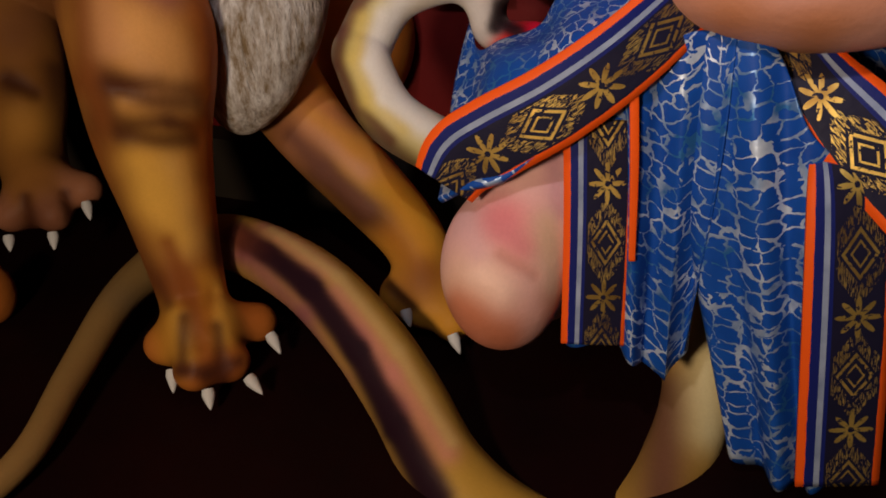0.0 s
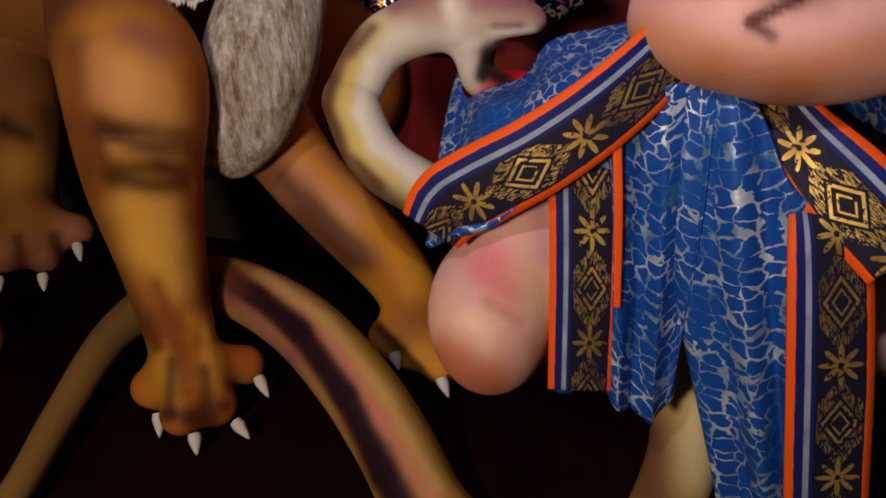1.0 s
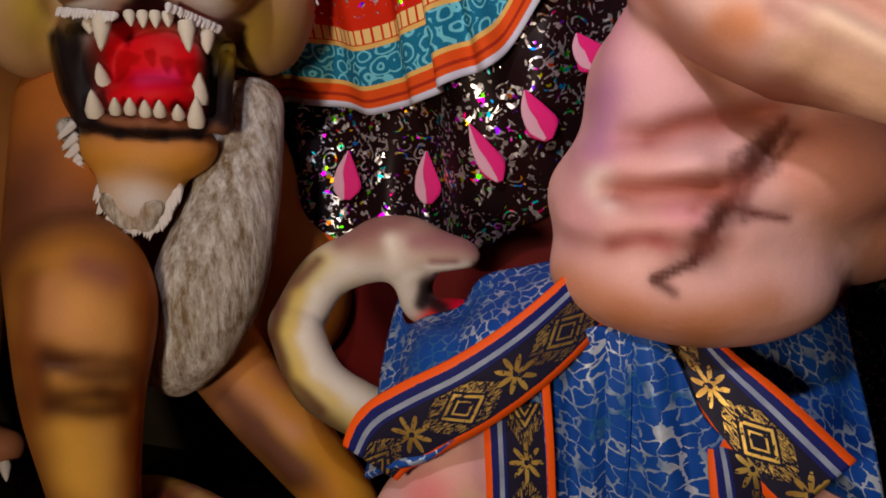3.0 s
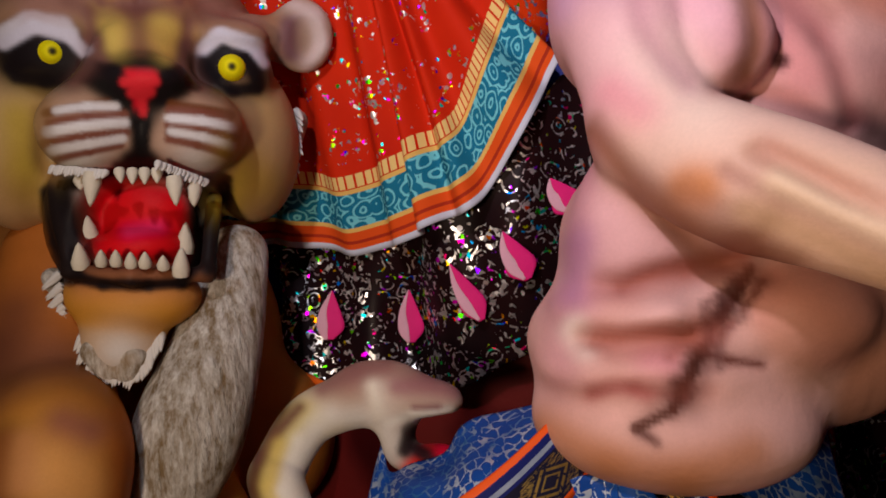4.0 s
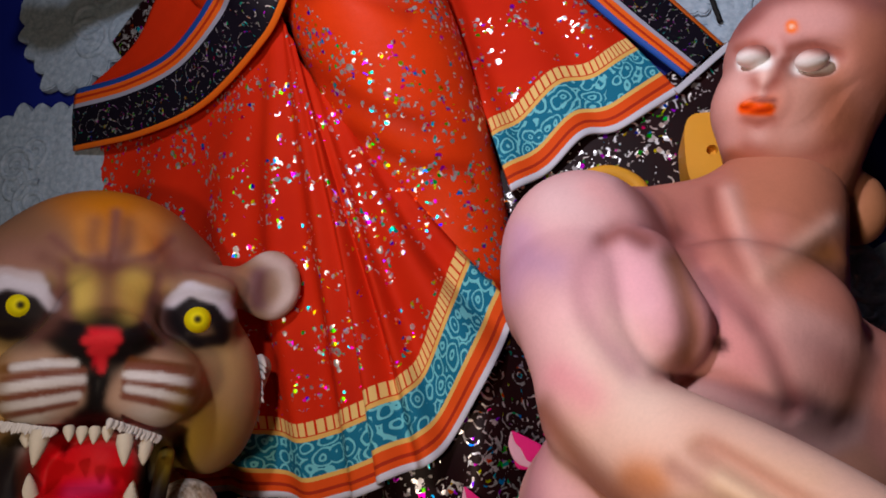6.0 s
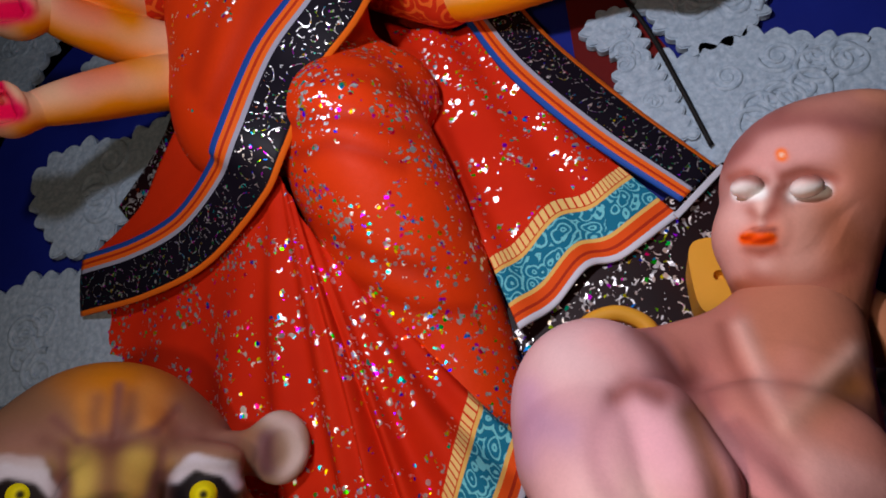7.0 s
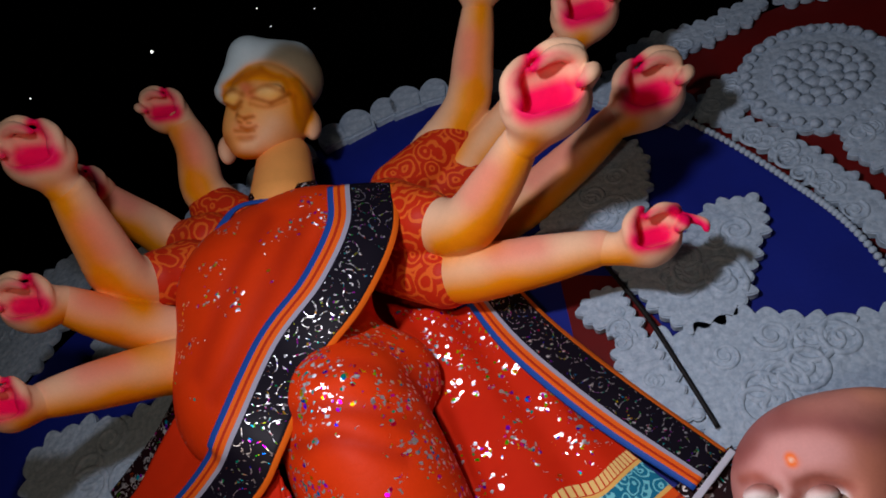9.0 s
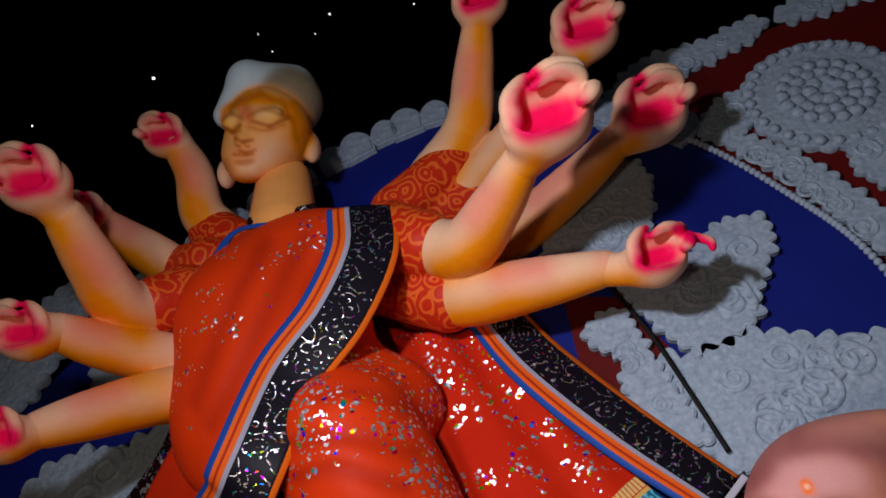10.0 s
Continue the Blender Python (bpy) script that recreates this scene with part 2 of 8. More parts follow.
PAINT, WOOL, SARI, SEQUIN = paint_material(), fur_material(), sari_material(), black_glitter_material()
BORDER, GOLDBAND, SCALES, SLEEVE = border_material(), gold_border_material(), scale_cloth_material(), sleeve_material()
SLOTS = [PAINT, WOOL, SARI, SEQUIN, BORDER, GOLDBAND, SCALES, SLEEVE]
M_PAINT, M_WOOL, M_SARI, M_SEQUIN, M_BORDER, M_GOLD, M_SCALES, M_SLEEVE = range(8)
BLUE = plain_material("ultramarine_board", (0.004, 0.008, 0.12), (0.008, 0.020, 0.24), 5.0, 0.55)
RED = plain_material("dark_red_board", (0.07, 0.002, 0.002), (0.15, 0.005, 0.004), 6.0, 0.6)
SHOLA = shola_material()
FLOOR = plain_material("black_painted_floor", (0.002, 0.0015, 0.0015), (0.016, 0.002, 0.002), 5.0, 0.6, 0.5, 40.0, 0.08)
DARK = plain_material("near_black_void", (0.001, 0.001, 0.001), (0.003, 0.003, 0.003), 2.0, 0.95, 0.2, 60.0, 0.03)
OLIVE = plain_material("dark_olive_board", (0.015, 0.011, 0.007), (0.03, 0.022, 0.014), 4.0, 0.7)


# ---- modelling in clay: rounded forms that flow into one another ----
def curve(points, count):
    """Evenly numbered points of a smooth curve through the given ones."""
    p = np.asarray(points, float)
    n = len(p)
    if n == 2:
        s = np.linspace(0, 1, count)[:, None]
        return p[0] * (1 - s) + p[1] * s
    q = np.vstack([2 * p[0] - p[1], p, 2 * p[-1] - p[-2]])
    out = []
    for s in np.linspace(0, n - 1, count):
        i = min(int(s), n - 2)
        f = s - i
        a, b, c, d = q[i:i + 4]
        out.append(0.5 * (2 * b + (c - a) * f + (2 * a - 5 * b + 4 * c - d) * f * f + (3 * b - a - 3 * c + d) * f ** 3))
    return np.array(out)


PAINTER = np.array((0.38, 0.0, 0.90))


class Clay:
    def __init__(self, cell, colour, slot=0, vivid=1.28):
        self.cell, self.colour, self.slot = cell, colour, slot
        self.forms, self.sprays, self.grooves, self.lines = [], [], [], []
        self.vivid = vivid

    def add(self, low, high, distance, colour, blend, sign=1, mask=0.0):
        c = self.colour if colour is None else colour
        self.forms.append((np.array(low, float), np.array(high, float), distance, (*c, mask), blend, sign))

    def ball(self, centre, size, colour=None, blend=0.02, turn=None, sign=1, mask=0.0):
        c = np.array(centre, float)
        r = np.array(size if isinstance(size, tuple) else (size,) * 3, float)
        rot = np.array(Euler([radians(a) for a in turn]).to_matrix()).T if turn else None

        def distance(p):
            q = p - c
            if rot is not None:
                q = q @ rot.T
            k = np.sqrt(((q / r) ** 2).sum(-1))
            g = np.sqrt(((q / (r * r)) ** 2).sum(-1))
            return k * (k - 1) / np.maximum(g, 1e-6)
        self.add(c - r.max(), c + r.max(), distance, colour, blend, sign, mask)

    def limb(self, a, b, ra, rb, colour=None, blend=0.02, sign=1, mask=0.0):
        a, b = np.array(a, float), np.array(b, float)
        ab = b - a

        def distance(p):
            s = np.clip(((p - a) @ ab) / max(ab @ ab, 1e-9), 0, 1)
            return np.sqrt(((p - a - s[..., None] * ab) ** 2).sum(-1)) - (ra + (rb - ra) * s)
        r = max(ra, rb)
        self.add(np.minimum(a, b) - r, np.maximum(a, b) + r, distance, colour, blend, sign, mask)

    def tube(self, points, radii, colour=None, blend=0.012, steps=6, mask=0.0, melt=0.004):
        n = (len(points) - 1) * steps + 1
        p = curve(points, n)
        r = curve(np.array(radii, float)[:, None], n)[:, 0]
        for i in range(n - 1):
            self.limb(p[i], p[i + 1], r[i], r[i + 1], colour, blend if i == 0 else melt, 1, mask)

    def dig(self, centre, size, blend=0.01, turn=None, colour=None):
        self.ball(centre, size, colour, blend, turn, -1)

    def spray(self, a, colour, r, strength=0.9, b=None):
        """Airbrushed paint round a point, or along a line from a to b."""
        self.sprays.append((np.array(a, float), np.array(a if b is None else b, float), np.array(colour, float), r, strength))

    def crease(self, points, colour, r, strength=0.8, deep=1.0):
        """A soft modelled groove (or, with deep below 0, a swelling) along a line, with paint in it."""
        line = curve(points, 1 + 5 * (len(points) - 1)) if len(points) > 1 else np.array(points, float)
        self.grooves.append((line, r, r * 0.42 * deep))
        if strength:
            self.lines.append((line, np.array(colour, float), r * 1.2, strength))

    def stroke(self, points, colour, r, strength, deep=0.0):
        """A stroke of paint along a bent line, over a groove (or, with deep below 0, a swelling) where deep is not 0."""
        for p, q in zip(points, points[1:]):
            self.spray(p, colour, r, strength, q)
        if deep:
            self.crease(points, colour, r, 0.0, deep)

    def reach(self, verts, line, r):
        """How strongly a stroke of the painter's tool along the line reaches each vertex."""
        way = line.mean(0) - PAINTER
        way /= np.linalg.norm(way)
        best = np.full(len(verts), 1e9)
        deep = np.zeros(len(verts))
        depth, far = verts @ way, line @ way
        flat = verts - verts @ way[:, None] * way
        pts = line - line @ way[:, None] * way
        for i in range(max(len(pts) - 1, 1)):
            p, q, f0, f1 = pts[i], pts[min(i + 1, len(pts) - 1)], far[i], far[min(i + 1, len(pts) - 1)]
            pq = q - p
            s = np.clip((flat - p) @ pq / max(pq @ pq, 1e-9), 0, 1)
            d = np.sqrt(((flat - p - s[:, None] * pq) ** 2).sum(1))
            deep = np.where(d < best, depth - f0 - s * (f1 - f0), deep)
            best = np.minimum(best, d)
        return np.exp(-(best / r) ** 2 - (np.abs(deep) / 0.14) ** 4), way

    def build(self):
        h = self.cell
        low = np.min([f[0] for f in self.forms if f[5] > 0], 0) - 3 * h
        high = np.max([f[1] for f in self.forms if f[5] > 0], 0) + 3 * h
        n = np.ceil((high - low) / h).astype(int) + 1
        grid = np.full(n, 0.08, np.float32)
        axes = [low[i] + h * np.arange(n[i]) for i in range(3)]
        for flow, fhigh, distance, _, k, sign in self.forms:
            pad = k + 2 * h
            i0 = np.clip(np.floor((flow - pad - low) / h).astype(int), 0, n)
            i1 = np.clip(np.ceil((fhigh + pad - low) / h).astype(int) + 1, 0, n)
            if (i1 <= i0).any():
                continue
            box = tuple(slice(a, b) for a, b in zip(i0, i1))
            p = np.stack(np.meshgrid(*[axes[i][i0[i]:i1[i]] for i in range(3)], indexing="ij"), -1)
            d = distance(p).astype(np.float32)
            old = grid[box]
            if sign > 0:
                e = np.maximum(k - np.abs(old - d), 0) / k
                grid[box] = np.minimum(old, d) - e * e * k * 0.25
            else:
                e = np.maximum(k - np.abs(old + d), 0) / k
                grid[box] = np.maximum(old, -d) + e * e * k * 0.25
        inside = grid < 0
        corners = [(a, b, c) for a in (0, 1) for b in (0, 1) for c in (0, 1)]
        m = n - 1
        part = [inside[a:a + m[0], b:b + m[1], c:c + m[2]] for a, b, c in corners]
        some, every = part[0].copy(), part[0].copy()
        for q in part[1:]:
            some |= q
            every &= q
        cells = np.argwhere(some & ~every)
        index = np.full(m, -1, np.int64)
        index[tuple(cells.T)] = np.arange(len(cells))
        total, count = np.zeros((len(cells), 3)), np.zeros(len(cells))
        for a in corners:
            for axis in range(3):
                if a[axis]:
                    continue
                b = list(a)
                b[axis] = 1
                va = grid[tuple((cells + a).T)]
                vb = grid[tuple((cells + b).T)]
                cross = (va < 0) != (vb < 0)
                s = np.where(cross, va / np.where(cross, va - vb, 1), 0)
                point = cells + np.array(a) + s[:, None] * (np.array(b) - np.array(a))
                total += np.where(cross[:, None], point, 0)
                count += cross
        verts = low + h * total / count[:, None]
        quads = []
        for axis in range(3):
            o1, o2 = [(1, 2), (2, 0), (0, 1)][axis]
            size = list(n)
            size[axis] -= 1
            lo = [slice(0, size[i]) for i in range(3)]
            hi = list(lo)
            hi[axis] = slice(1, size[axis] + 1)
            first, second = inside[tuple(lo)], inside[tuple(hi)]
            for flip, sel in ((False, first & ~second), (True, ~first & second)):
                e = np.argwhere(sel)
                e = e[(e[:, o1] > 0) & (e[:, o2] > 0) & (e[:, o1] < m[o1]) & (e[:, o2] < m[o2])]
                ring = []
                for d1, d2 in ((1, 1), (0, 1), (0, 0), (1, 0)):
                    q = e.copy()
                    q[:, o1] -= d1
                    q[:, o2] -= d2
                    ring.append(index[tuple(q.T)])
                ring = np.stack(ring if not flip else ring[::-1], 1)
                quads.append(ring)
        faces = np.vstack(quads)
        cols = self.paint(verts)
        moved = verts.copy()
        for line, r, deep in self.grooves:
            w, way = self.reach(verts, line, r)
            moved += (w * deep)[:, None] * way
        return moved, faces, cols

    def paint(self, verts):
        weight, total = np.full(len(verts), 1e-6), np.zeros((len(verts), 4))
        for flow, fhigh, distance, colour, k, sign in self.forms:
            if sign < 0 and colour[:3] == tuple(self.colour):
                continue
            near = ((verts > flow - 0.03) & (verts < fhigh + 0.03)).all(1)
            if near.any():
                d = np.abs(distance(verts[near])) if sign < 0 else distance(verts[near])
                w = np.exp(-np.clip(d, -0.02, 0.2) / 0.005) * (1.6 if sign < 0 else 1.0)
                weight[near] += w
                total[near] += w[:, None] * np.array(colour)
        col = total / weight[:, None]
        for a, b, c, r, strength in self.sprays:
            way = (a + b) / 2 - PAINTER
            way /= np.linalg.norm(way)
            ab = b - a - way * ((b - a) @ way)
            q = verts - a
            deep = q @ way
            q = q - deep[:, None] * way
            s = np.clip(q @ ab / max(ab @ ab, 1e-9), 0, 1)
            d = np.sqrt(((q - s[:, None] * ab) ** 2).sum(1))
            deep = deep - s * ((b - a) @ way)
            w = strength * np.exp(-((d / r) ** 4 if strength > 0.95 else (d / r) ** 2) - (np.abs(deep) / 0.12) ** 4)
            col[:, :3] = col[:, :3] * (1 - w[:, None]) + c * w[:, None]
        for line, c, r, strength in self.lines:
            w = strength * self.reach(verts, line, r)[0]
            col[:, :3] = col[:, :3] * (1 - w[:, None]) + c * w[:, None]
        grey = col[:, :3].mean(1, keepdims=True)
        col[:, :3] = np.clip(grey + (col[:, :3] - grey) * self.vivid, 0.004, 0.9)
        return col


class Statue:
    """Gathers clay, cloth and ribbons into one mesh."""

    def __init__(self):
        self.verts, self.cols, self.faces, self.slots, self.uvs, self.n = [], [], [], [], [], 0

    def merge(self, verts, faces, cols, slot, uv=None):
        verts = np.asarray(verts, float)
        self.verts.append(verts)
        self.cols.append(cols if cols is not None else np.tile((0.5, 0.5, 0.5, 0.0), (len(verts), 1)))
        self.uvs.append(uv if uv is not None else np.zeros((len(verts), 2)))
        self.faces += (np.asarray(faces) + self.n).tolist()
        self.slots += [slot] * len(faces)
        self.n += len(verts)

    def clay(self, clay):
        v, f, c = clay.build()
        self.merge(v, f, c, clay.slot)

    def sheet(self, net, slot, nu=120, nv=60, thick=0.005, relief=None, colour=None, facing=(0.2, -1, 0.1), from_end=True):
        """Cloth through a net of control points: net[i] is a line from the upper to the lower edge. v: metres from the lower edge."""
        lines = np.array([curve(line, nv) for line in net])
        grid = np.array([curve(lines[:, j], nu) for j in range(nv)]).transpose(1, 0, 2)
        du, dv = np.gradient(grid, axis=0), np.gradient(grid, axis=1)
        normal = np.cross(du, dv)
        normal /= np.linalg.norm(normal, axis=2, keepdims=True) + 1e-9
        if (normal.mean((0, 1)) @ np.array(facing)) < 0:
            normal = -normal
        length = np.concatenate([np.zeros((nu, 1)), np.cumsum(np.linalg.norm(np.diff(grid, axis=1), axis=2), 1)], 1)
        v = length[:, -1:] - length if from_end else length
        along = np.concatenate([[0], np.cumsum(np.linalg.norm(np.diff(grid[:, -1], axis=0), axis=1))])
        u = np.repeat(along[:, None], nv, 1)
        if relief:
            s, t = np.meshgrid(np.linspace(0, 1, nu), np.linspace(0, 1, nv), indexing="ij")
            grid = grid + normal * relief(s, t)[..., None]
        self.slab(grid, normal, thick, slot, np.stack([u, v], 2), colour)

    def slab(self, grid, normal, thick, slot, uv, colour=None):
        nu, nv = grid.shape[:2]
        front, back = grid.reshape(-1, 3), (grid - normal * thick).reshape(-1, 3)
        i = np.arange(nu * nv).reshape(nu, nv)
        a, b, c, d = i[:-1, :-1].ravel(), i[1:, :-1].ravel(), i[1:, 1:].ravel(), i[:-1, 1:].ravel()
        n = nu * nv
        rim = np.concatenate([i[:, 0], i[-1, 1:], i[-2::-1, -1], i[0, -2:0:-1]])
        nxt = np.roll(rim, -1)
        f = np.stack([a, b, c, d], 1)
        test = np.cross(front[b] - front[a], front[d] - front[a]).sum(0) @ normal.reshape(-1, 3).mean(0)
        side = np.stack([rim, rim + n, nxt + n, nxt], 1)
        if test < 0:
            f, side = f[:, ::-1], side[:, ::-1]
        faces = np.vstack([f, f[:, ::-1] + n, side])
        w = uv.reshape(-1, 2)
        cols = None if colour is None else np.tile((*colour, 0.0), (2 * n, 1))
        self.merge(np.vstack([front, back]), faces, cols, slot, np.vstack([w, w]))

    def ribbon(self, points, widths, slot, facing=(0.2, -1, 0.1), count=80, thick=0.005, lift=0.0, dome=0.15, colour=None, across=9, flip=False, waves=0.0):
        """A band along a line; v runs across it, u in metres along it."""
        p = curve(points, count)
        w = curve(np.array(widths, float)[:, None], count)[:, 0]
        t = np.gradient(p, axis=0)
        t /= np.linalg.norm(t, axis=1, keepdims=True)
        f = np.array(facing, float)
        side = np.cross(t, f)
        side /= np.linalg.norm(side, axis=1, keepdims=True)
        normal = np.cross(side, t)
        normal *= np.sign((normal @ f))[:, None]
        s = np.linspace(-0.5, 0.5, across)
        bulge = dome * (0.25 - s * s)
        grid = p[:, None] + side[:, None] * (w[:, None] * s)[..., None] + normal[:, None] * (w[:, None] * bulge + lift)[..., None]
        if waves:
            ripple = waves * np.sin(np.arange(count) * 0.9)
            grid = grid + normal[:, None] * ripple[:, None, None]
        u = np.concatenate([[0], np.cumsum(np.linalg.norm(np.diff(p, axis=0), axis=1))])
        v = np.repeat((s + 0.5)[None], count, 0)
        uv = np.stack([np.repeat(u[:, None], across, 1), 1 - v if flip else v], 2)
        self.slab(grid, np.repeat(normal[:, None], across, 1), thick, slot, uv, colour)

    def spike(self, base, tip, r, colour, sides=10, bend=0.0):
        """A tooth or claw."""
        base, tip = np.array(base, float), np.array(tip, float)
        d = tip - base
        a = np.cross(d, (0.31, 0.2, 0.93))
        a /= np.linalg.norm(a)
        b = np.cross(d, a)
        b /= np.linalg.norm(b)
        verts = []
        for s, k in ((0, 0.9), (0.25, 1.0), (0.6, 0.66), (0.88, 0.28)):
            for j in range(sides):
                q = 2 * math.pi * j / sides
                verts.append(base + d * s + (a * math.cos(q) + b * math.sin(q)) * r * k + np.array((0, 0, bend)) * s * s)
        verts.append(tip + np.array((0, 0, bend)))
        faces = [[k * sides + j, k * sides + (j + 1) % sides, (k + 1) * sides + (j + 1) % sides, (k + 1) * sides + j] for k in range(3) for j in range(sides)]
        faces += [[3 * sides + j, 3 * sides + (j + 1) % sides, 4 * sides, 4 * sides] for j in range(sides)]
        self.merge(verts, faces, np.tile((*colour, 0.0), (len(verts), 1)), M_PAINT)

    def finish(self, name, label, category):
        mesh = bpy.data.meshes.new(name)
        faces = [f if f[2] != f[3] else f[:3] for f in self.faces]
        mesh.from_pydata(np.vstack(self.verts).tolist(), [], faces)
        for m in SLOTS:
            mesh.materials.append(m)
        mesh.polygons.foreach_set("material_index", np.array(self.slots, np.int32))
        mesh.polygons.foreach_set("use_smooth", np.ones(len(faces), bool))
        at = mesh.color_attributes.new("paint", "FLOAT_COLOR", "POINT")
        at.data.foreach_set("color", np.vstack(self.cols).astype(np.float32).ravel())
        layer = mesh.uv_layers.new(name="UVMap")
        corner = np.empty(len(mesh.loops), np.int32)
        mesh.loops.foreach_get("vertex_index", corner)
        layer.data.foreach_set("uv", np.vstack(self.uvs)[corner].astype(np.float32).ravel())
        mesh.update()
        return tagged(new(name, mesh), label, category)


def solid(name, bm, material, parent=None, label="", smooth=False):
    mesh = bpy.data.meshes.new(name)
    bmesh.ops.recalc_face_normals(bm, faces=bm.faces)
    bm.to_mesh(mesh)
    bm.free()
    if smooth:
        for f in mesh.polygons:
            f.use_smooth = True
    mesh.materials.append(material)
    ob = new(name, mesh)
    if parent:
        ob.parent = parent
    return tagged(ob, label)


def block(low, high):
    bm = bmesh.new()
    bmesh.ops.create_cube(bm, size=1)
    for v in bm.verts:
        v.co = Vector(((low[i] + high[i]) / 2 + v.co[i] * (high[i] - low[i]) for i in range(3)))
    return bm


def slab_from_outline(points, y, thick, bevel=0.004):
    """An upright plate whose front lies at y; points are (x, z)."""
    bm = bmesh.new()
    face = bm.faces.new([bm.verts.new((x, y, z)) for x, z in points])
    out = bmesh.ops.extrude_face_region(bm, geom=[face])
    for v in out["geom"]:
        if isinstance(v, bmesh.types.BMVert):
            v.co.y += thick
    if bevel:
        front = [e for e in bm.edges if all(abs(v.co.y - y) < 1e-6 for v in e.verts)]
        bmesh.ops.bevel(bm, geom=front, offset=bevel, segments=2, affect="EDGES", clamp_overlap=True)
    return bm


# ---- setting ----
ground = solid("floor", block((-4, -3, -0.1), (5, 3.2, 0.0)), FLOOR)
tagged(ground, "black painted platform floor with faint red overspray", "floor", kind="structure")
# walls and ceiling added for the black void; its darkness is their colour
for nm, lo, hi in (("wall_back", (-4, 3.2, 0), (5, 3.35, 4.6)), ("wall_left", (-4.15, -3, 0), (-4, 3.2, 4.6)),
                   ("wall_right", (5, -3, 0), (5.15, 3.2, 4.6)), ("wall_front", (-4, -3.15, 0), (5, -3, 4.6)), ("ceiling", (-4, -3, 4.6), (5, 3.2, 4.7))):
    tagged(solid(nm, block(lo, hi), DARK), "near-black surface added for the unlit surroundings", "wall", kind="structure")

# ---- backdrop: a round blue board with white pith reliefs ----
EDGE = curve([(1.06, 0, 1.5), (1.04, 0, 1.91), (0.95, 0, 2.15), (0.80, 0, 2.40), (0.60, 0, 2.57), (0.22, 0, 2.75), (-0.14, 0, 2.69), (-0.57, 0, 2.48), (-0.88, 0, 2.24), (-1.07, 0, 2.0), (-1.15, 0, 1.65)], 160)[:, [0, 2]]
board = solid("backdrop_board", slab_from_outline([tuple(q) for q in EDGE.tolist()] + [(-1.15, 0.3), (1.06, 0.3)], 1.335, 0.02), BLUE)
tagged(board, "round ultramarine blue backdrop board behind the idol", "backdrop", kind="structure")
red = solid("backdrop_wing", slab_from_outline([(0.76, 2.70), (1.45, 2.80), (1.75, 2.3), (1.6, 0.3), (0.9, 0.3)], 1.362, 0.02), RED)
tagged(red, "dark red outer board of the backdrop", "backdrop", kind="structure")
wedge = solid("red_wedge", slab_from_outline([(0.40, 2.02), (0.52, 1.98), (0.66, 1.66), (0.55, 1.62), (0.40, 1.70)], 1.327, 0.006), RED)
tagged(wedge, "dark red painted wedge on the blue board", "backdrop", kind="structure")


def scalloped(points, size, depth=0.5):
    """The closed outline through the points, edged with round lobes."""
    p = curve(list(points) + [points[0]], len(points) * 24)
    p2 = np.column_stack([p[:, 0], p[:, 2]])
    step = np.linalg.norm(np.diff(p2, axis=0), axis=1)
    s = np.concatenate([[0], np.cumsum(step)])
    lobes = max(3, round(s[-1] / size))
    area = 0.5 * np.sum(p2[:-1, 0] * p2[1:, 1] - p2[1:, 0] * p2[:-1, 1])
    out = []
    for k in range(lobes * 8):
        q = s[-1] * k / (lobes * 8)
        x, z = np.interp(q, s, p2[:, 0]), np.interp(q, s, p2[:, 1])
        x2, z2 = np.interp((q + 0.004) % s[-1], s, p2[:, 0]), np.interp((q + 0.004) % s[-1], s, p2[:, 1])
        tx, tz = x2 - x, z2 - z
        m = math.hypot(tx, tz) + 1e-9
        amp = size * depth * abs(math.sin(math.pi * k / 8)) * (0.8 + 0.4 * math.sin(k // 8 * 2.4))
        sign = 1 if area > 0 else -1
        out.append((x + sign * tz / m * amp, z - sign * tx / m * amp))
    return out


def curl_tube(cx, cz, r, turns, y, thick, start=0.0, hand=1):
    """A raised spiral line on a relief."""
    bm = bmesh.new()
    pts = []
    n = int(26 * turns)
    for i in range(n + 1):
        a = start + hand * 2 * math.pi * turns * i / n
        k = r * (1 - 0.82 * i / n)
        pts.append(Vector((cx + k * math.cos(a), y, cz + k * math.sin(a))))
    rings = []
    for i, p in enumerate(pts):
        d = (pts[min(i + 1, n)] - pts[max(i - 1, 0)]).normalized()
        side = Vector((d.z, 0, -d.x))
        w = thick * (1 - 0.4 * i / n)
        rings.append([bm.verts.new(p + side * (w * math.cos(q)) + Vector((0, -w * 0.8 * math.sin(q), 0))) for q in (0, 0.8, 1.57, 2.35, 3.14)])
    for a, b in zip(rings, rings[1:]):
        for j in range(4):
            bm.faces.new((a[j], a[j + 1], b[j + 1], b[j]))
    return bm


def cloud(points, size, y=1.31, label="white cut-pith cloud relief with scalloped edge on the blue board", curls=(), thick=0.018):
    ob = solid("cloud_relief", slab_from_outline(scalloped(points, size), y, thick, 0.003), SHOLA)
    tagged(ob, label, "relief", group="pith reliefs")
    for cx, cz, r, start, h in curls:
        solid("curl", curl_tube(cx, cz, r, 1.6, y - 0.0005, r * 0.16, start, h), SHOLA, ob, smooth=True)
    return ob


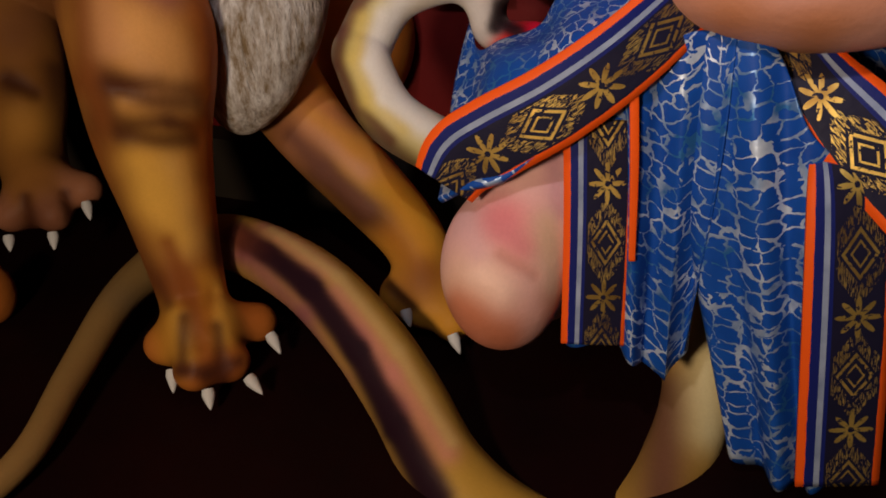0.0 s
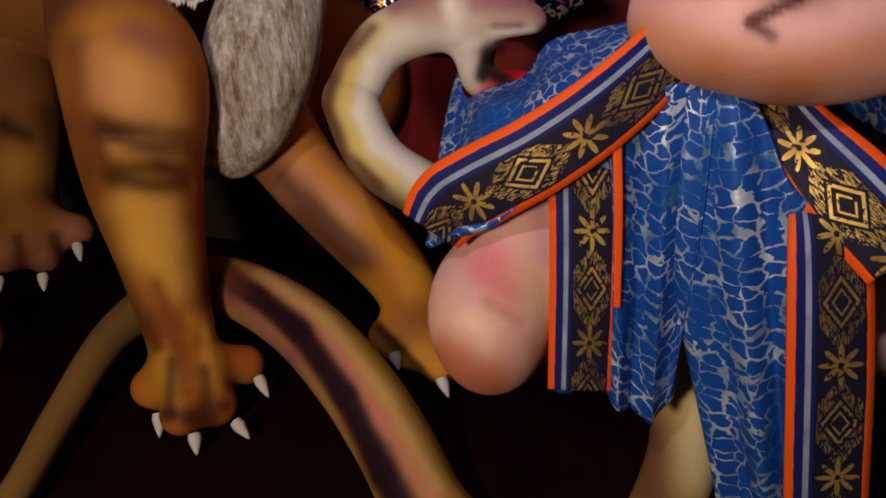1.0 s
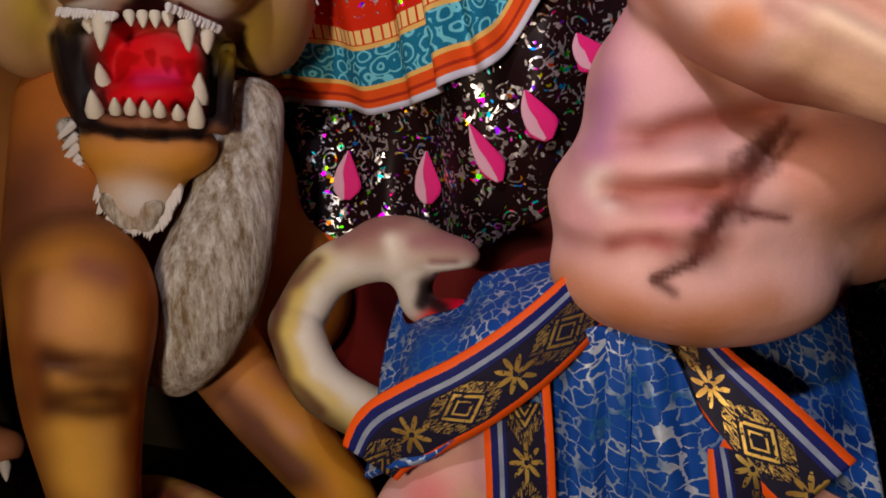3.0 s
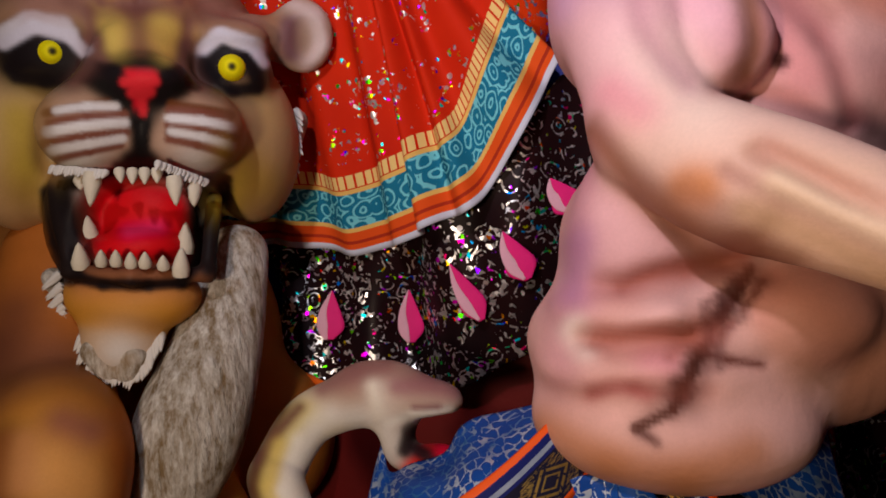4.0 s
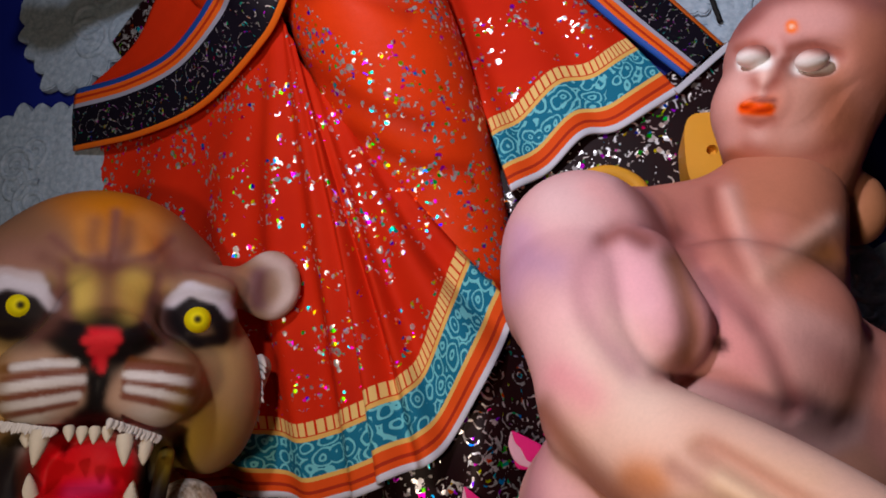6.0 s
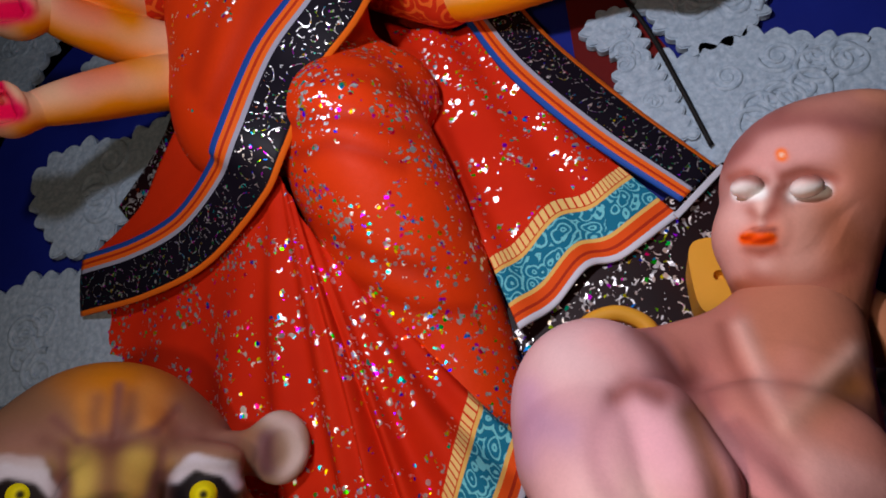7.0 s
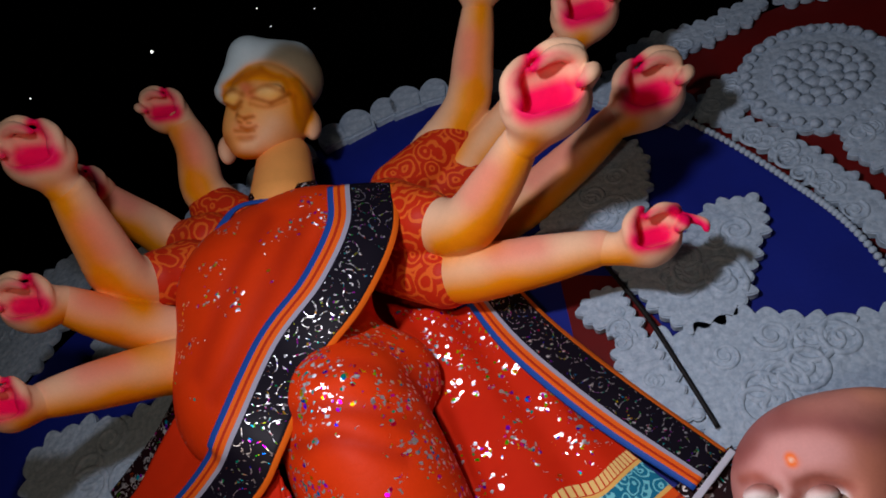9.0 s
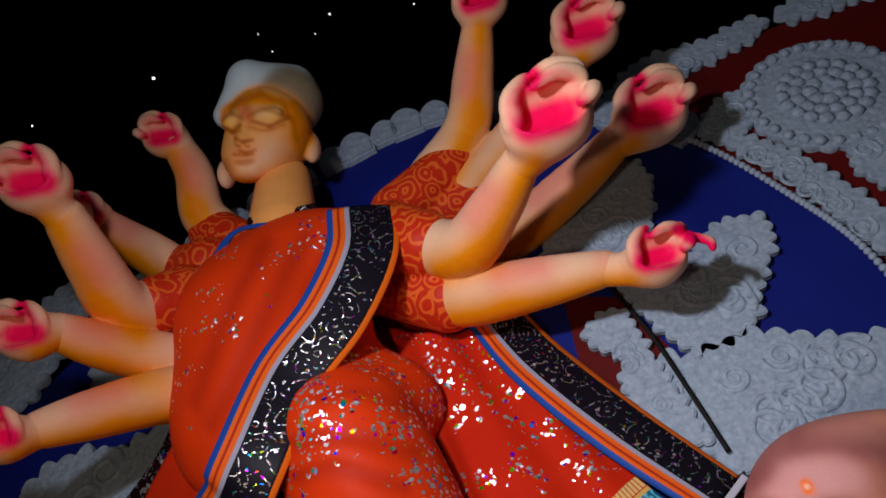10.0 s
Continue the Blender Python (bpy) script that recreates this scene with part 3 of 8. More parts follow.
def auto_curls(points, n, r, seed):
    rnd = random.Random(seed)
    p = np.array(points)[:, [0, 2]]
    c = p.mean(0)
    out = []
    for i in range(n):
        a, b = p[rnd.randrange(len(p))], p[rnd.randrange(len(p))]
        q = (a * 0.5 + b * 0.3 + c * 0.6) / 1.4
        out.append((float(q[0]), float(q[1]), r * rnd.uniform(0.6, 1.2), rnd.uniform(0, 6.3), rnd.choice((-1, 1))))
    return out


shape = [(0.597, 1.31, 1.757), (0.696, 1.31, 1.809), (0.808, 1.31, 1.79), (0.894, 1.31, 1.747), (1.026, 1.31, 1.729), (0.943, 1.31, 1.525), (0.705, 1.31, 1.526), (0.621, 1.31, 1.587)]
cloud(shape, 0.045, curls=auto_curls(shape, 12, 0.05, 1))
shape = [(0.52, 1.31, 2.006), (0.656, 1.31, 2.01), (0.761, 1.31, 2.09), (0.852, 1.31, 2.089), (0.858, 1.31, 2.023), (0.797, 1.31, 1.92), (0.749, 1.31, 1.834), (0.638, 1.31, 1.798), (0.565, 1.31, 1.902)]
cloud(shape, 0.032, curls=auto_curls(shape, 9, 0.04, 2))
shape = [(0.369, 1.31, 2.087), (0.427, 1.31, 2.245), (0.606, 1.31, 2.355), (0.664, 1.31, 2.311), (0.643, 1.31, 2.185), (0.594, 1.31, 2.097), (0.476, 1.31, 2.036)]
cloud(shape, 0.03, curls=auto_curls(shape, 6, 0.04, 3))
shape = [(0.43, 1.305, 1.909), (0.508, 1.305, 1.933), (0.547, 1.305, 1.793), (0.591, 1.305, 1.619), (0.526, 1.305, 1.645), (0.478, 1.305, 1.747), (0.486, 1.305, 1.823), (0.438, 1.305, 1.864)]
cloud(shape, 0.028, 1.305, "white pith shell strip along the red wedge", auto_curls(shape, 6, 0.025, 4))
shape = [(-0.941, 1.31, 1.831), (-0.836, 1.31, 1.896), (-0.673, 1.31, 1.884), (-0.552, 1.31, 1.92), (-0.52, 1.31, 1.731), (-0.662, 1.31, 1.673), (-0.789, 1.31, 1.612), (-0.88, 1.31, 1.685)]
cloud(shape, 0.05, curls=auto_curls(shape, 4, 0.05, 5))
shape = [(-1.064, 1.31, 1.506), (-0.887, 1.31, 1.56), (-0.715, 1.31, 1.519), (-0.654, 1.31, 1.201), (-0.837, 1.31, 1.3), (-1.009, 1.31, 1.285)]
cloud(shape, 0.05, curls=auto_curls(shape, 4, 0.05, 6))
shape = [(-0.805, 1.31, 2.074), (-0.8, 1.31, 2.156), (-0.598, 1.31, 2.136), (-0.543, 1.31, 1.992)]
cloud(shape, 0.04, curls=auto_curls(shape, 3, 0.04, 7))
shape = [(0.742, 1.31, 1.091), (0.783, 1.31, 1.13), (0.884, 1.31, 1.136), (0.853, 1.31, 0.976), (0.761, 1.31, 1.007)]
cloud(shape, 0.05, curls=auto_curls(shape, 3, 0.05, 8))
shape = [(0.468, 1.31, 1.713), (0.531, 1.31, 1.803), (0.665, 1.31, 1.776), (0.959, 1.31, 1.717), (0.962, 1.31, 1.544), (0.743, 1.31, 1.557), (0.627, 1.31, 1.564)]
cloud(shape, 0.045, 1.316, curls=auto_curls(shape, 6, 0.05, 9))

# the scalloped rim: round pith petals along the arc
rim = new("scalloped_rim")
tagged(rim, "row of white pith petals along the rim of the blue board", "rim")
petal_mesh = None
for k in range(20):
    i = 50 + k * 3.6
    at = EDGE[int(i)]
    along = EDGE[int(i) + 1] - at
    a = math.atan2(along[0], -along[1])
    a = math.atan2(-along[0], along[1])
    if petal_mesh is None:
        pts = [(0.034 * math.cos(radians(d)), 0.048 * math.sin(radians(d))) for d in range(0, 181, 15)] + [(-0.03, -0.03), (0.03, -0.03)]
        ob = solid("petal", slab_from_outline(pts, 0, 0.016, 0.005), SHOLA, rim)
        petal_mesh = ob.data
    else:
        ob = new("petal", petal_mesh)
        ob.parent = rim
    k2 = 1.45 + 0.14 * math.sin(k * 2.7)
    ob.matrix_basis = Matrix.Translation((at[0], 1.313, at[1])) @ Matrix.Rotation(-math.atan2(-along[1], -along[0]), 4, "Y") @ Matrix.Scale(k2, 4)
# beaded edge between blue and red
beads = new("bead_edging")
tagged(beads, "thin white bead edging along the blue board", "edging")
bead_mesh = None
for k in range(70):
    at = EDGE[int(2 + k * 0.8)] * (1 - (k * 0.8) % 1) + EDGE[int(3 + k * 0.8)] * ((k * 0.8) % 1)
    if bead_mesh is None:
        bm = bmesh.new()
        bmesh.ops.create_icosphere(bm, subdivisions=2, radius=0.0085)
        ob = solid("bead", bm, SHOLA, beads, smooth=True)
        bead_mesh = ob.data
    else:
        ob = new("bead", bead_mesh)
        ob.parent = beads
    ob.matrix_basis = Matrix.Translation((at[0] - 0.012, 1.325, at[1] - 0.008))


def rosette(x, z, r, y=1.345):
    top = new("rosette")
    tagged(top, "round white pith rosette with frilled rings on the red board", "rosette")
    ring = [(x + r * (1 + 0.05 * abs(math.sin(k * math.pi / 6))) * math.cos(k * math.pi / 84), z + r * (1 + 0.05 * abs(math.sin(k * math.pi / 6))) * math.sin(k * math.pi / 84)) for k in range(168)]
    solid("disc", slab_from_outline(ring, y, 0.016, 0.003), SHOLA, top)
    for q, count, rr in ((0.92, 30, 0.085), (0.52, 18, 0.11), (0.36, 13, 0.11), (0.18, 7, 0.12)):
        for k in range(count):
            a = 2 * math.pi * k / count + q
            bm = bmesh.new()
            bmesh.ops.create_icosphere(bm, subdivisions=1, radius=1)
            for v in bm.verts:
                v.co = Vector((x + q * r * math.cos(a) + v.co.x * rr * r, y - 0.004 + v.co.y * 0.012, z + q * r * math.sin(a) + v.co.z * rr * r))
            solid("petal", bm, SHOLA, top, smooth=True)


rosette(1.145, 2.44, 0.19)
shape = [(0.619, 1.34, 2.608), (0.764, 1.34, 2.746), (0.957, 1.34, 2.757), (1.095, 1.34, 2.796), (1.086, 1.34, 2.73), (0.914, 1.34, 2.671), (0.767, 1.34, 2.64), (0.669, 1.34, 2.562)]
cloud(shape, 0.04, 1.34, "frilled white pith trim along the red board", auto_curls(shape, 8, 0.025, 10))
shape = [(1.154, 1.34, 2.791), (1.292, 1.34, 2.83), (1.464, 1.34, 2.847), (1.443, 1.34, 2.769), (1.27, 1.34, 2.74), (1.183, 1.34, 2.747)]
cloud(shape, 0.04, 1.34, "frilled white pith trim along the red board", auto_curls(shape, 3, 0.025, 11))
shape = [(0.834, 1.342, 2.418), (0.902, 1.342, 2.372), (0.997, 1.342, 2.27), (1.064, 1.342, 2.13), (1.123, 1.342, 1.959), (1.089, 1.342, 1.866), (1.054, 1.342, 1.951), (0.98, 1.342, 2.162), (0.915, 1.342, 2.294)]
cloud(shape, 0.035, 1.336, "frilled white pith foliage along the red board", auto_curls(shape, 12, 0.03, 12))
shape = [(0.832, 1.342, 2.435), (0.905, 1.342, 2.505), (0.964, 1.342, 2.512), (0.932, 1.342, 2.38), (0.875, 1.342, 2.373)]
cloud(shape, 0.03, 1.339, "small frilled white pith leaf on the red board", auto_curls(shape, 3, 0.03, 14))
shape = [(1.113, 1.342, 2.242), (1.198, 1.342, 2.266), (1.271, 1.342, 2.215), (1.204, 1.342, 2.077), (1.119, 1.342, 2.145)]
cloud(shape, 0.03, 1.339, "small frilled white pith leaf on the red board", auto_curls(shape, 4, 0.03, 15))
shape = [(-1.201, 1.33, 2.065), (-1.266, 1.33, 2.331), (-1.1, 1.33, 2.402), (-0.989, 1.33, 2.483), (-0.916, 1.33, 2.349), (-0.968, 1.33, 2.213), (-1.036, 1.33, 2.092)]
cloud(shape, 0.045, 1.318, "frilled white pith foliage beside the blue board", auto_curls(shape, 8, 0.04, 13))

plinth = solid("plinth", block((-0.75, 1.315, 0.0), (0.95, 1.333, 0.60)), RED)
tagged(plinth, "dark red plinth behind the figures", "plinth")
panel = solid("base_panel", block((-1.6, 1.24, 0.0), (1.4, 1.31, 0.14)), OLIVE)
tagged(panel, "low dark olive board along the plinth", "board")


# ---- lion ----
ORANGE, OCHRE, BROWN, PLUM = (0.40, 0.135, 0.035), (0.56, 0.27, 0.05), (0.13, 0.045, 0.018), (0.17, 0.075, 0.06)
WHITE, IVORY, BLACK, CRIMSON = (0.62, 0.60, 0.58), (0.62, 0.57, 0.46), (0.008, 0.007, 0.007), (0.60, 0.02, 0.03)


def paw(clay, statue, root, toes, claws, r, colour):
    for p in toes:
        clay.limb(root, p, r * 1.05, r * 0.9, colour, 0.022)
    for a, b in claws:
        statue.spike(a, b, 0.0095, (0.62, 0.62, 0.60))


def build_lion():
    s = Statue()
    c = Clay(0.004, ORANGE, 0, 1.12)
    # skull, brow, cheeks
    c.ball((-0.467, 1.084, 1.08), (0.215, 0.17, 0.17), (0.28, 0.16, 0.10), 0.03, (0, 0, 35))
    c.ball((-0.454, 1.065, 1.167), (0.13, 0.12, 0.09), (0.45, 0.17, 0.04), 0.04)
    c.ball((-0.391, 0.989, 1.089), (0.10, 0.06, 0.085), (0.34, 0.19, 0.10), 0.04)
    c.ball((-0.348, 0.938, 1.013), (0.062, 0.075, 0.075), (0.34, 0.19, 0.10), 0.04)
    c.ball((-0.51, 0.94, 1.095), (0.07, 0.05, 0.03), (0.30, 0.18, 0.11), 0.04)
    c.ball((-0.259, 1.051, 1.079), (0.06, 0.05, 0.03), (0.30, 0.18, 0.11), 0.04)
    c.ball((-0.266, 1.113, 0.918), (0.075, 0.10, 0.13), (0.42, 0.27, 0.16), 0.06)
    c.ball((-0.581, 0.957, 0.911), (0.075, 0.10, 0.13), (0.42, 0.27, 0.16), 0.06)
    # muzzle
    c.ball((-0.392, 0.893, 0.93), (0.08, 0.07, 0.066), (0.42, 0.27, 0.19), 0.06)
    c.ball((-0.276, 0.952, 0.928), (0.08, 0.07, 0.066), (0.42, 0.27, 0.19), 0.06)
    c.ball((-0.501, 0.943, 1.045), (0.066, 0.058, 0.052), BLACK, 0.02)
    c.ball((-0.264, 1.061, 1.028), (0.060, 0.058, 0.052), BLACK, 0.02)
    c.ball((-0.308, 0.886, 0.992), (0.072, 0.05, 0.036), BLACK, 0.025)
    # jaws and mouth
    c.ball((-0.41, 0.999, 0.795), (0.128, 0.13, 0.14), BROWN, 0.03)
    c.ball((-0.365, 0.929, 0.684), (0.105, 0.075, 0.055), OCHRE, 0.03)
    c.ball((-0.378, 0.917, 0.619), (0.06, 0.05, 0.05), (0.50, 0.33, 0.19), 0.03)
    c.dig((-0.295, 0.852, 0.8), (0.122, 0.16, 0.076), 0.015, None, (0.012, 0.006, 0.007))
    c.ball((-0.389, 0.978, 0.797), (0.095, 0.06, 0.085), CRIMSON, 0.006)
    c.ball((-0.355, 0.936, 0.759), (0.07, 0.06, 0.03), CRIMSON, 0.02)
    c.limb((-0.417, 0.865, 0.727), (-0.312, 0.859, 0.72), 0.011, 0.011, BLACK, 0.012)
    c.limb((-0.312, 0.859, 0.72), (-0.244, 0.937, 0.718), 0.011, 0.011, BLACK, 0.012)
    c.limb((-0.461, 0.894, 0.847), (-0.417, 0.865, 0.727), 0.012, 0.011, BLACK, 0.012)
    c.limb((-0.263, 0.992, 0.827), (-0.244, 0.937, 0.718), 0.012, 0.011, BLACK, 0.012)
    # ears
    c.ball((-0.189, 1.16, 1.103), (0.052, 0.03, 0.062), (0.40, 0.28, 0.20), 0.02, (0, 0, 20))
    c.dig((-0.165, 1.122, 1.091), (0.037, 0.034, 0.046), 0.008, (0, 0, 20), (0.22, 0.13, 0.13))
    c.ball((-0.634, 0.91, 1.11), (0.052, 0.03, 0.062), (0.40, 0.28, 0.20), 0.02, (0, 0, 20))
    c.limb((-0.253, 1.114, 1.101), (-0.21, 1.155, 1.098), 0.03, 0.03, (0.36, 0.20, 0.11), 0.03)
    # modelled folds of the face
    c.crease([(-0.396, 0.895, 1.061), (-0.389, 0.887, 1.022), (-0.405, 0.874, 0.99)], PLUM, 0.010, 0.6)
    c.crease([(-0.26, 0.948, 1.053), (-0.251, 0.931, 1.016), (-0.236, 0.934, 0.988)], PLUM, 0.010, 0.6)
    c.crease([(-0.289, 0.861, 0.928), (-0.291, 0.862, 0.881)], BLACK, 0.010, 0.9)
    c.crease([(-0.46, 0.871, 0.961), (-0.464, 0.872, 0.895), (-0.441, 0.867, 0.863)], (0.25, 0.13, 0.06), 0.010, 0.6)
    c.crease([(-0.217, 0.98, 0.968), (-0.213, 0.983, 0.9), (-0.242, 0.977, 0.849)], (0.25, 0.13, 0.06), 0.010, 0.6)
    c.crease([(-0.392, 0.956, 1.178), (-0.386, 0.948, 1.141), (-0.357, 0.945, 1.108), (-0.338, 0.959, 1.141), (-0.342, 0.968, 1.178)], PLUM, 0.012, 0.6, 0.5)
    c.crease([(-0.45, 0.923, 1.12), (-0.394, 0.916, 1.099), (-0.357, 0.924, 1.103)], PLUM, 0.012, 0.6, 0.5)
    c.crease([(-0.329, 0.931, 1.103), (-0.286, 0.952, 1.102), (-0.264, 0.977, 1.098)], PLUM, 0.012, 0.6, 0.5)
    c.crease([(-0.391, 0.936, 1.129)], (0.52, 0.30, 0.09), 0.03, 0.0, -0.5)
    c.crease([(-0.398, 0.855, 0.957), (-0.317, 0.844, 0.954)], BROWN, 0.008, 0.0, 0.6)
    c.crease([(-0.418, 0.851, 0.921), (-0.31, 0.836, 0.93)], BROWN, 0.008, 0.0, -0.6)
    c.crease([(-0.246, 0.861, 0.931), (-0.193, 0.925, 0.922)], BROWN, 0.008, 0.0, -0.6)
    # airbrush on the head
    for a, col, r, k in (((-0.361, 0.893, 1.071), (0.60, 0.42, 0.12), 0.04, 0.85), ((-0.29, 0.931, 1.072), (0.60, 0.42, 0.12), 0.035, 0.85),
                         ((-0.384, 0.978, 1.202), (0.55, 0.20, 0.03), 0.06, 0.8), ((-0.497, 0.942, 1.154), (0.20, 0.10, 0.06), 0.06, 0.6),
                         ((-0.278, 1.066, 1.148), (0.20, 0.10, 0.06), 0.06, 0.6), ((-0.48, 0.876, 1.032), BLACK, 0.050, 0.98), ((-0.432, 0.887, 1.029), BLACK, 0.052, 0.98), ((-0.5, 0.871, 1.011), BLACK, 0.03, 0.9),
                         ((-0.243, 0.994, 1.014), BLACK, 0.048, 0.98), ((-0.219, 1.02, 1.016), BLACK, 0.048, 0.98), ((-0.396, 0.896, 1.04), BLACK, 0.03, 0.8), ((-0.251, 0.951, 1.028), BLACK, 0.025, 0.8),
                         ((-0.214, 1.053, 0.959), (0.52, 0.36, 0.16), 0.05, 0.7), ((-0.528, 0.907, 0.949), (0.52, 0.36, 0.16), 0.05, 0.7), ((-0.233, 1.081, 0.85), (0.34, 0.20, 0.03), 0.05, 0.7), ((-0.52, 0.911, 0.847), (0.34, 0.20, 0.03), 0.05, 0.7), ((-0.215, 1.083, 1.027), (0.36, 0.22, 0.13), 0.03, 0.6),
                         ((-0.383, 0.85, 0.874), WHITE, 0.04, 0.9), ((-0.24, 0.915, 0.868), WHITE, 0.04, 0.9)):
        c.spray(a, col, r, k)
    for p, q in (((-0.529, 0.884, 1.074), (-0.476, 0.886, 1.089)), ((-0.476, 0.886, 1.089), (-0.419, 0.89, 1.067)), ((-0.257, 0.97, 1.049), (-0.24, 0.994, 1.075)), ((-0.24, 0.994, 1.075), (-0.207, 1.033, 1.064))):
        c.spray(p, (0.60, 0.58, 0.62), 0.0105, 0.96, q)
    c.spray((-0.39, 0.947, 1.141), PLUM, 0.014, 0.7, (-0.354, 0.946, 1.112))
    c.spray((-0.335, 0.96, 1.141), PLUM, 0.014, 0.7, (-0.354, 0.946, 1.112))
    c.spray((-0.341, 0.928, 1.107), PLUM, 0.018, 0.7, (-0.306, 0.886, 1.027))
    c.spray((-0.346, 0.846, 1.001), BLACK, 0.022, 0.97, (-0.231, 0.874, 0.996))
    c.spray((-0.335, 0.85, 0.978), BLACK, 0.016, 0.9, (-0.289, 0.861, 0.932))
    c.spray((-0.24, 0.872, 0.975), BLACK, 0.016, 0.9, (-0.289, 0.861, 0.932))
    c.spray((-0.282, 0.831, 0.984), (0.66, 0.035, 0.05), 0.014, 0.97, (-0.255, 0.838, 0.983))
    c.spray((-0.275, 0.833, 0.972), (0.66, 0.035, 0.05), 0.012, 0.97, (-0.261, 0.836, 0.971))
    c.spray((-0.269, 0.835, 0.963), (0.66, 0.035, 0.05), 0.009, 0.97, (-0.269, 0.835, 0.945))
    c.spray((-0.282, 0.852, 0.939), BLACK, 0.013, 0.97, (-0.292, 0.861, 0.878))
    c.spray((-0.414, 0.831, 0.945), BROWN, 0.0075, 0.97, (-0.31, 0.825, 0.954))
    c.spray((-0.414, 0.832, 0.92), WHITE, 0.0075, 0.97, (-0.3, 0.817, 0.931))
    c.spray((-0.41, 0.833, 0.902), BROWN, 0.0075, 0.97, (-0.303, 0.827, 0.914))
    c.spray((-0.248, 0.871, 0.955), BROWN, 0.0075, 0.97, (-0.19, 0.926, 0.946))
    c.spray((-0.246, 0.861, 0.935), WHITE, 0.0075, 0.97, (-0.19, 0.926, 0.927))
    c.spray((-0.252, 0.87, 0.917), BROWN, 0.0075, 0.97, (-0.199, 0.934, 0.907))
    dark = (0.010, 0.007, 0.008)
    for p, q, r in (((-0.446, 0.877, 0.847), (-0.417, 0.865, 0.727), 0.020), ((-0.252, 0.975, 0.827), (-0.242, 0.937, 0.718), 0.020), ((-0.395, 0.839, 0.728), (-0.312, 0.859, 0.72), 0.013), ((-0.312, 0.859, 0.72), (-0.238, 0.928, 0.717), 0.013),
                    ((-0.421, 0.862, 0.85), (-0.353, 0.847, 0.858), 0.012), ((-0.252, 0.892, 0.855), (-0.245, 0.955, 0.836), 0.012), ((-0.316, 0.845, 0.873), (-0.253, 0.86, 0.873), 0.010)):
        c.spray(p, dark, r, 0.97, q)
    c.spray((-0.386, 0.922, 0.818), CRIMSON, 0.040, 0.98, (-0.312, 0.94, 0.814))
    c.spray((-0.39, 0.922, 0.764), CRIMSON, 0.036, 0.98, (-0.308, 0.942, 0.76))
    c.spray((-0.352, 0.91, 0.78), (0.75, 0.06, 0.16), 0.012, 0.8, (-0.312, 0.92, 0.788))
    for p, q, r in (((-0.496, 0.882, 1.036), (-0.42, 0.89, 1.031), 0.030), ((-0.413, 0.882, 1.022), (-0.375, 0.87, 1.002), 0.013), ((-0.246, 0.983, 1.021), (-0.21, 1.022, 1.021), 0.030), ((-0.246, 0.952, 1.003), (-0.248, 0.932, 0.988), 0.010),
                    ((-0.492, 0.948, 0.839), (-0.47, 0.945, 0.722), 0.028), ((-0.293, 1.016, 0.822), (-0.296, 1.007, 0.716), 0.026), ((-0.457, 0.928, 0.718), (-0.28, 0.98, 0.711), 0.014), ((-0.304, 0.858, 0.881), (-0.282, 0.864, 0.881), 0.016)):
        c.spray(p, dark, r, 0.99, q)
    for p, q in (((-0.531, 0.884, 1.066), (-0.486, 0.884, 1.086)), ((-0.486, 0.884, 1.086), (-0.43, 0.887, 1.079)), ((-0.259, 0.969, 1.046), (-0.246, 0.992, 1.071)), ((-0.246, 0.992, 1.071), (-0.203, 1.034, 1.058))):
        c.spray(p, (0.62, 0.60, 0.66), 0.013, 0.98, q)
    c.spray((-0.192, 1.118, 1.113), (0.15, 0.07, 0.08), 0.018, 0.9, (-0.192, 1.118, 1.066))
    for p, q in (((-0.201, 1.135, 1.157), (-0.159, 1.146, 1.133)), ((-0.159, 1.146, 1.133), (-0.148, 1.149, 1.084)), ((-0.148, 1.149, 1.084), (-0.173, 1.144, 1.046))):
        c.spray(p, (0.60, 0.48, 0.45), 0.015, 0.9, q)
    c.spray((-0.433, 0.927, 1.121), (0.32, 0.17, 0.14), 0.03, 0.7, (-0.499, 0.911, 1.12))
    c.spray((-0.287, 0.982, 1.127), (0.32, 0.17, 0.14), 0.03, 0.7, (-0.213, 1.041, 1.111))
    c.spray((-0.394, 0.956, 1.163), (0.66, 0.26, 0.06), 0.02, 0.8, (-0.383, 0.948, 1.141))
    c.spray((-0.318, 0.994, 1.164), (0.62, 0.28, 0.10), 0.02, 0.8, (-0.312, 0.976, 1.137))
    c.spray((-0.5, 0.896, 0.746), ORANGE, 0.03, 0.6)
    c.spray((-0.355, 0.882, 0.603), WHITE, 0.04, 0.9)
    c.spray((-0.398, 0.87, 0.703), (0.48, 0.20, 0.10), 0.03, 0.6, (-0.264, 0.912, 0.698))
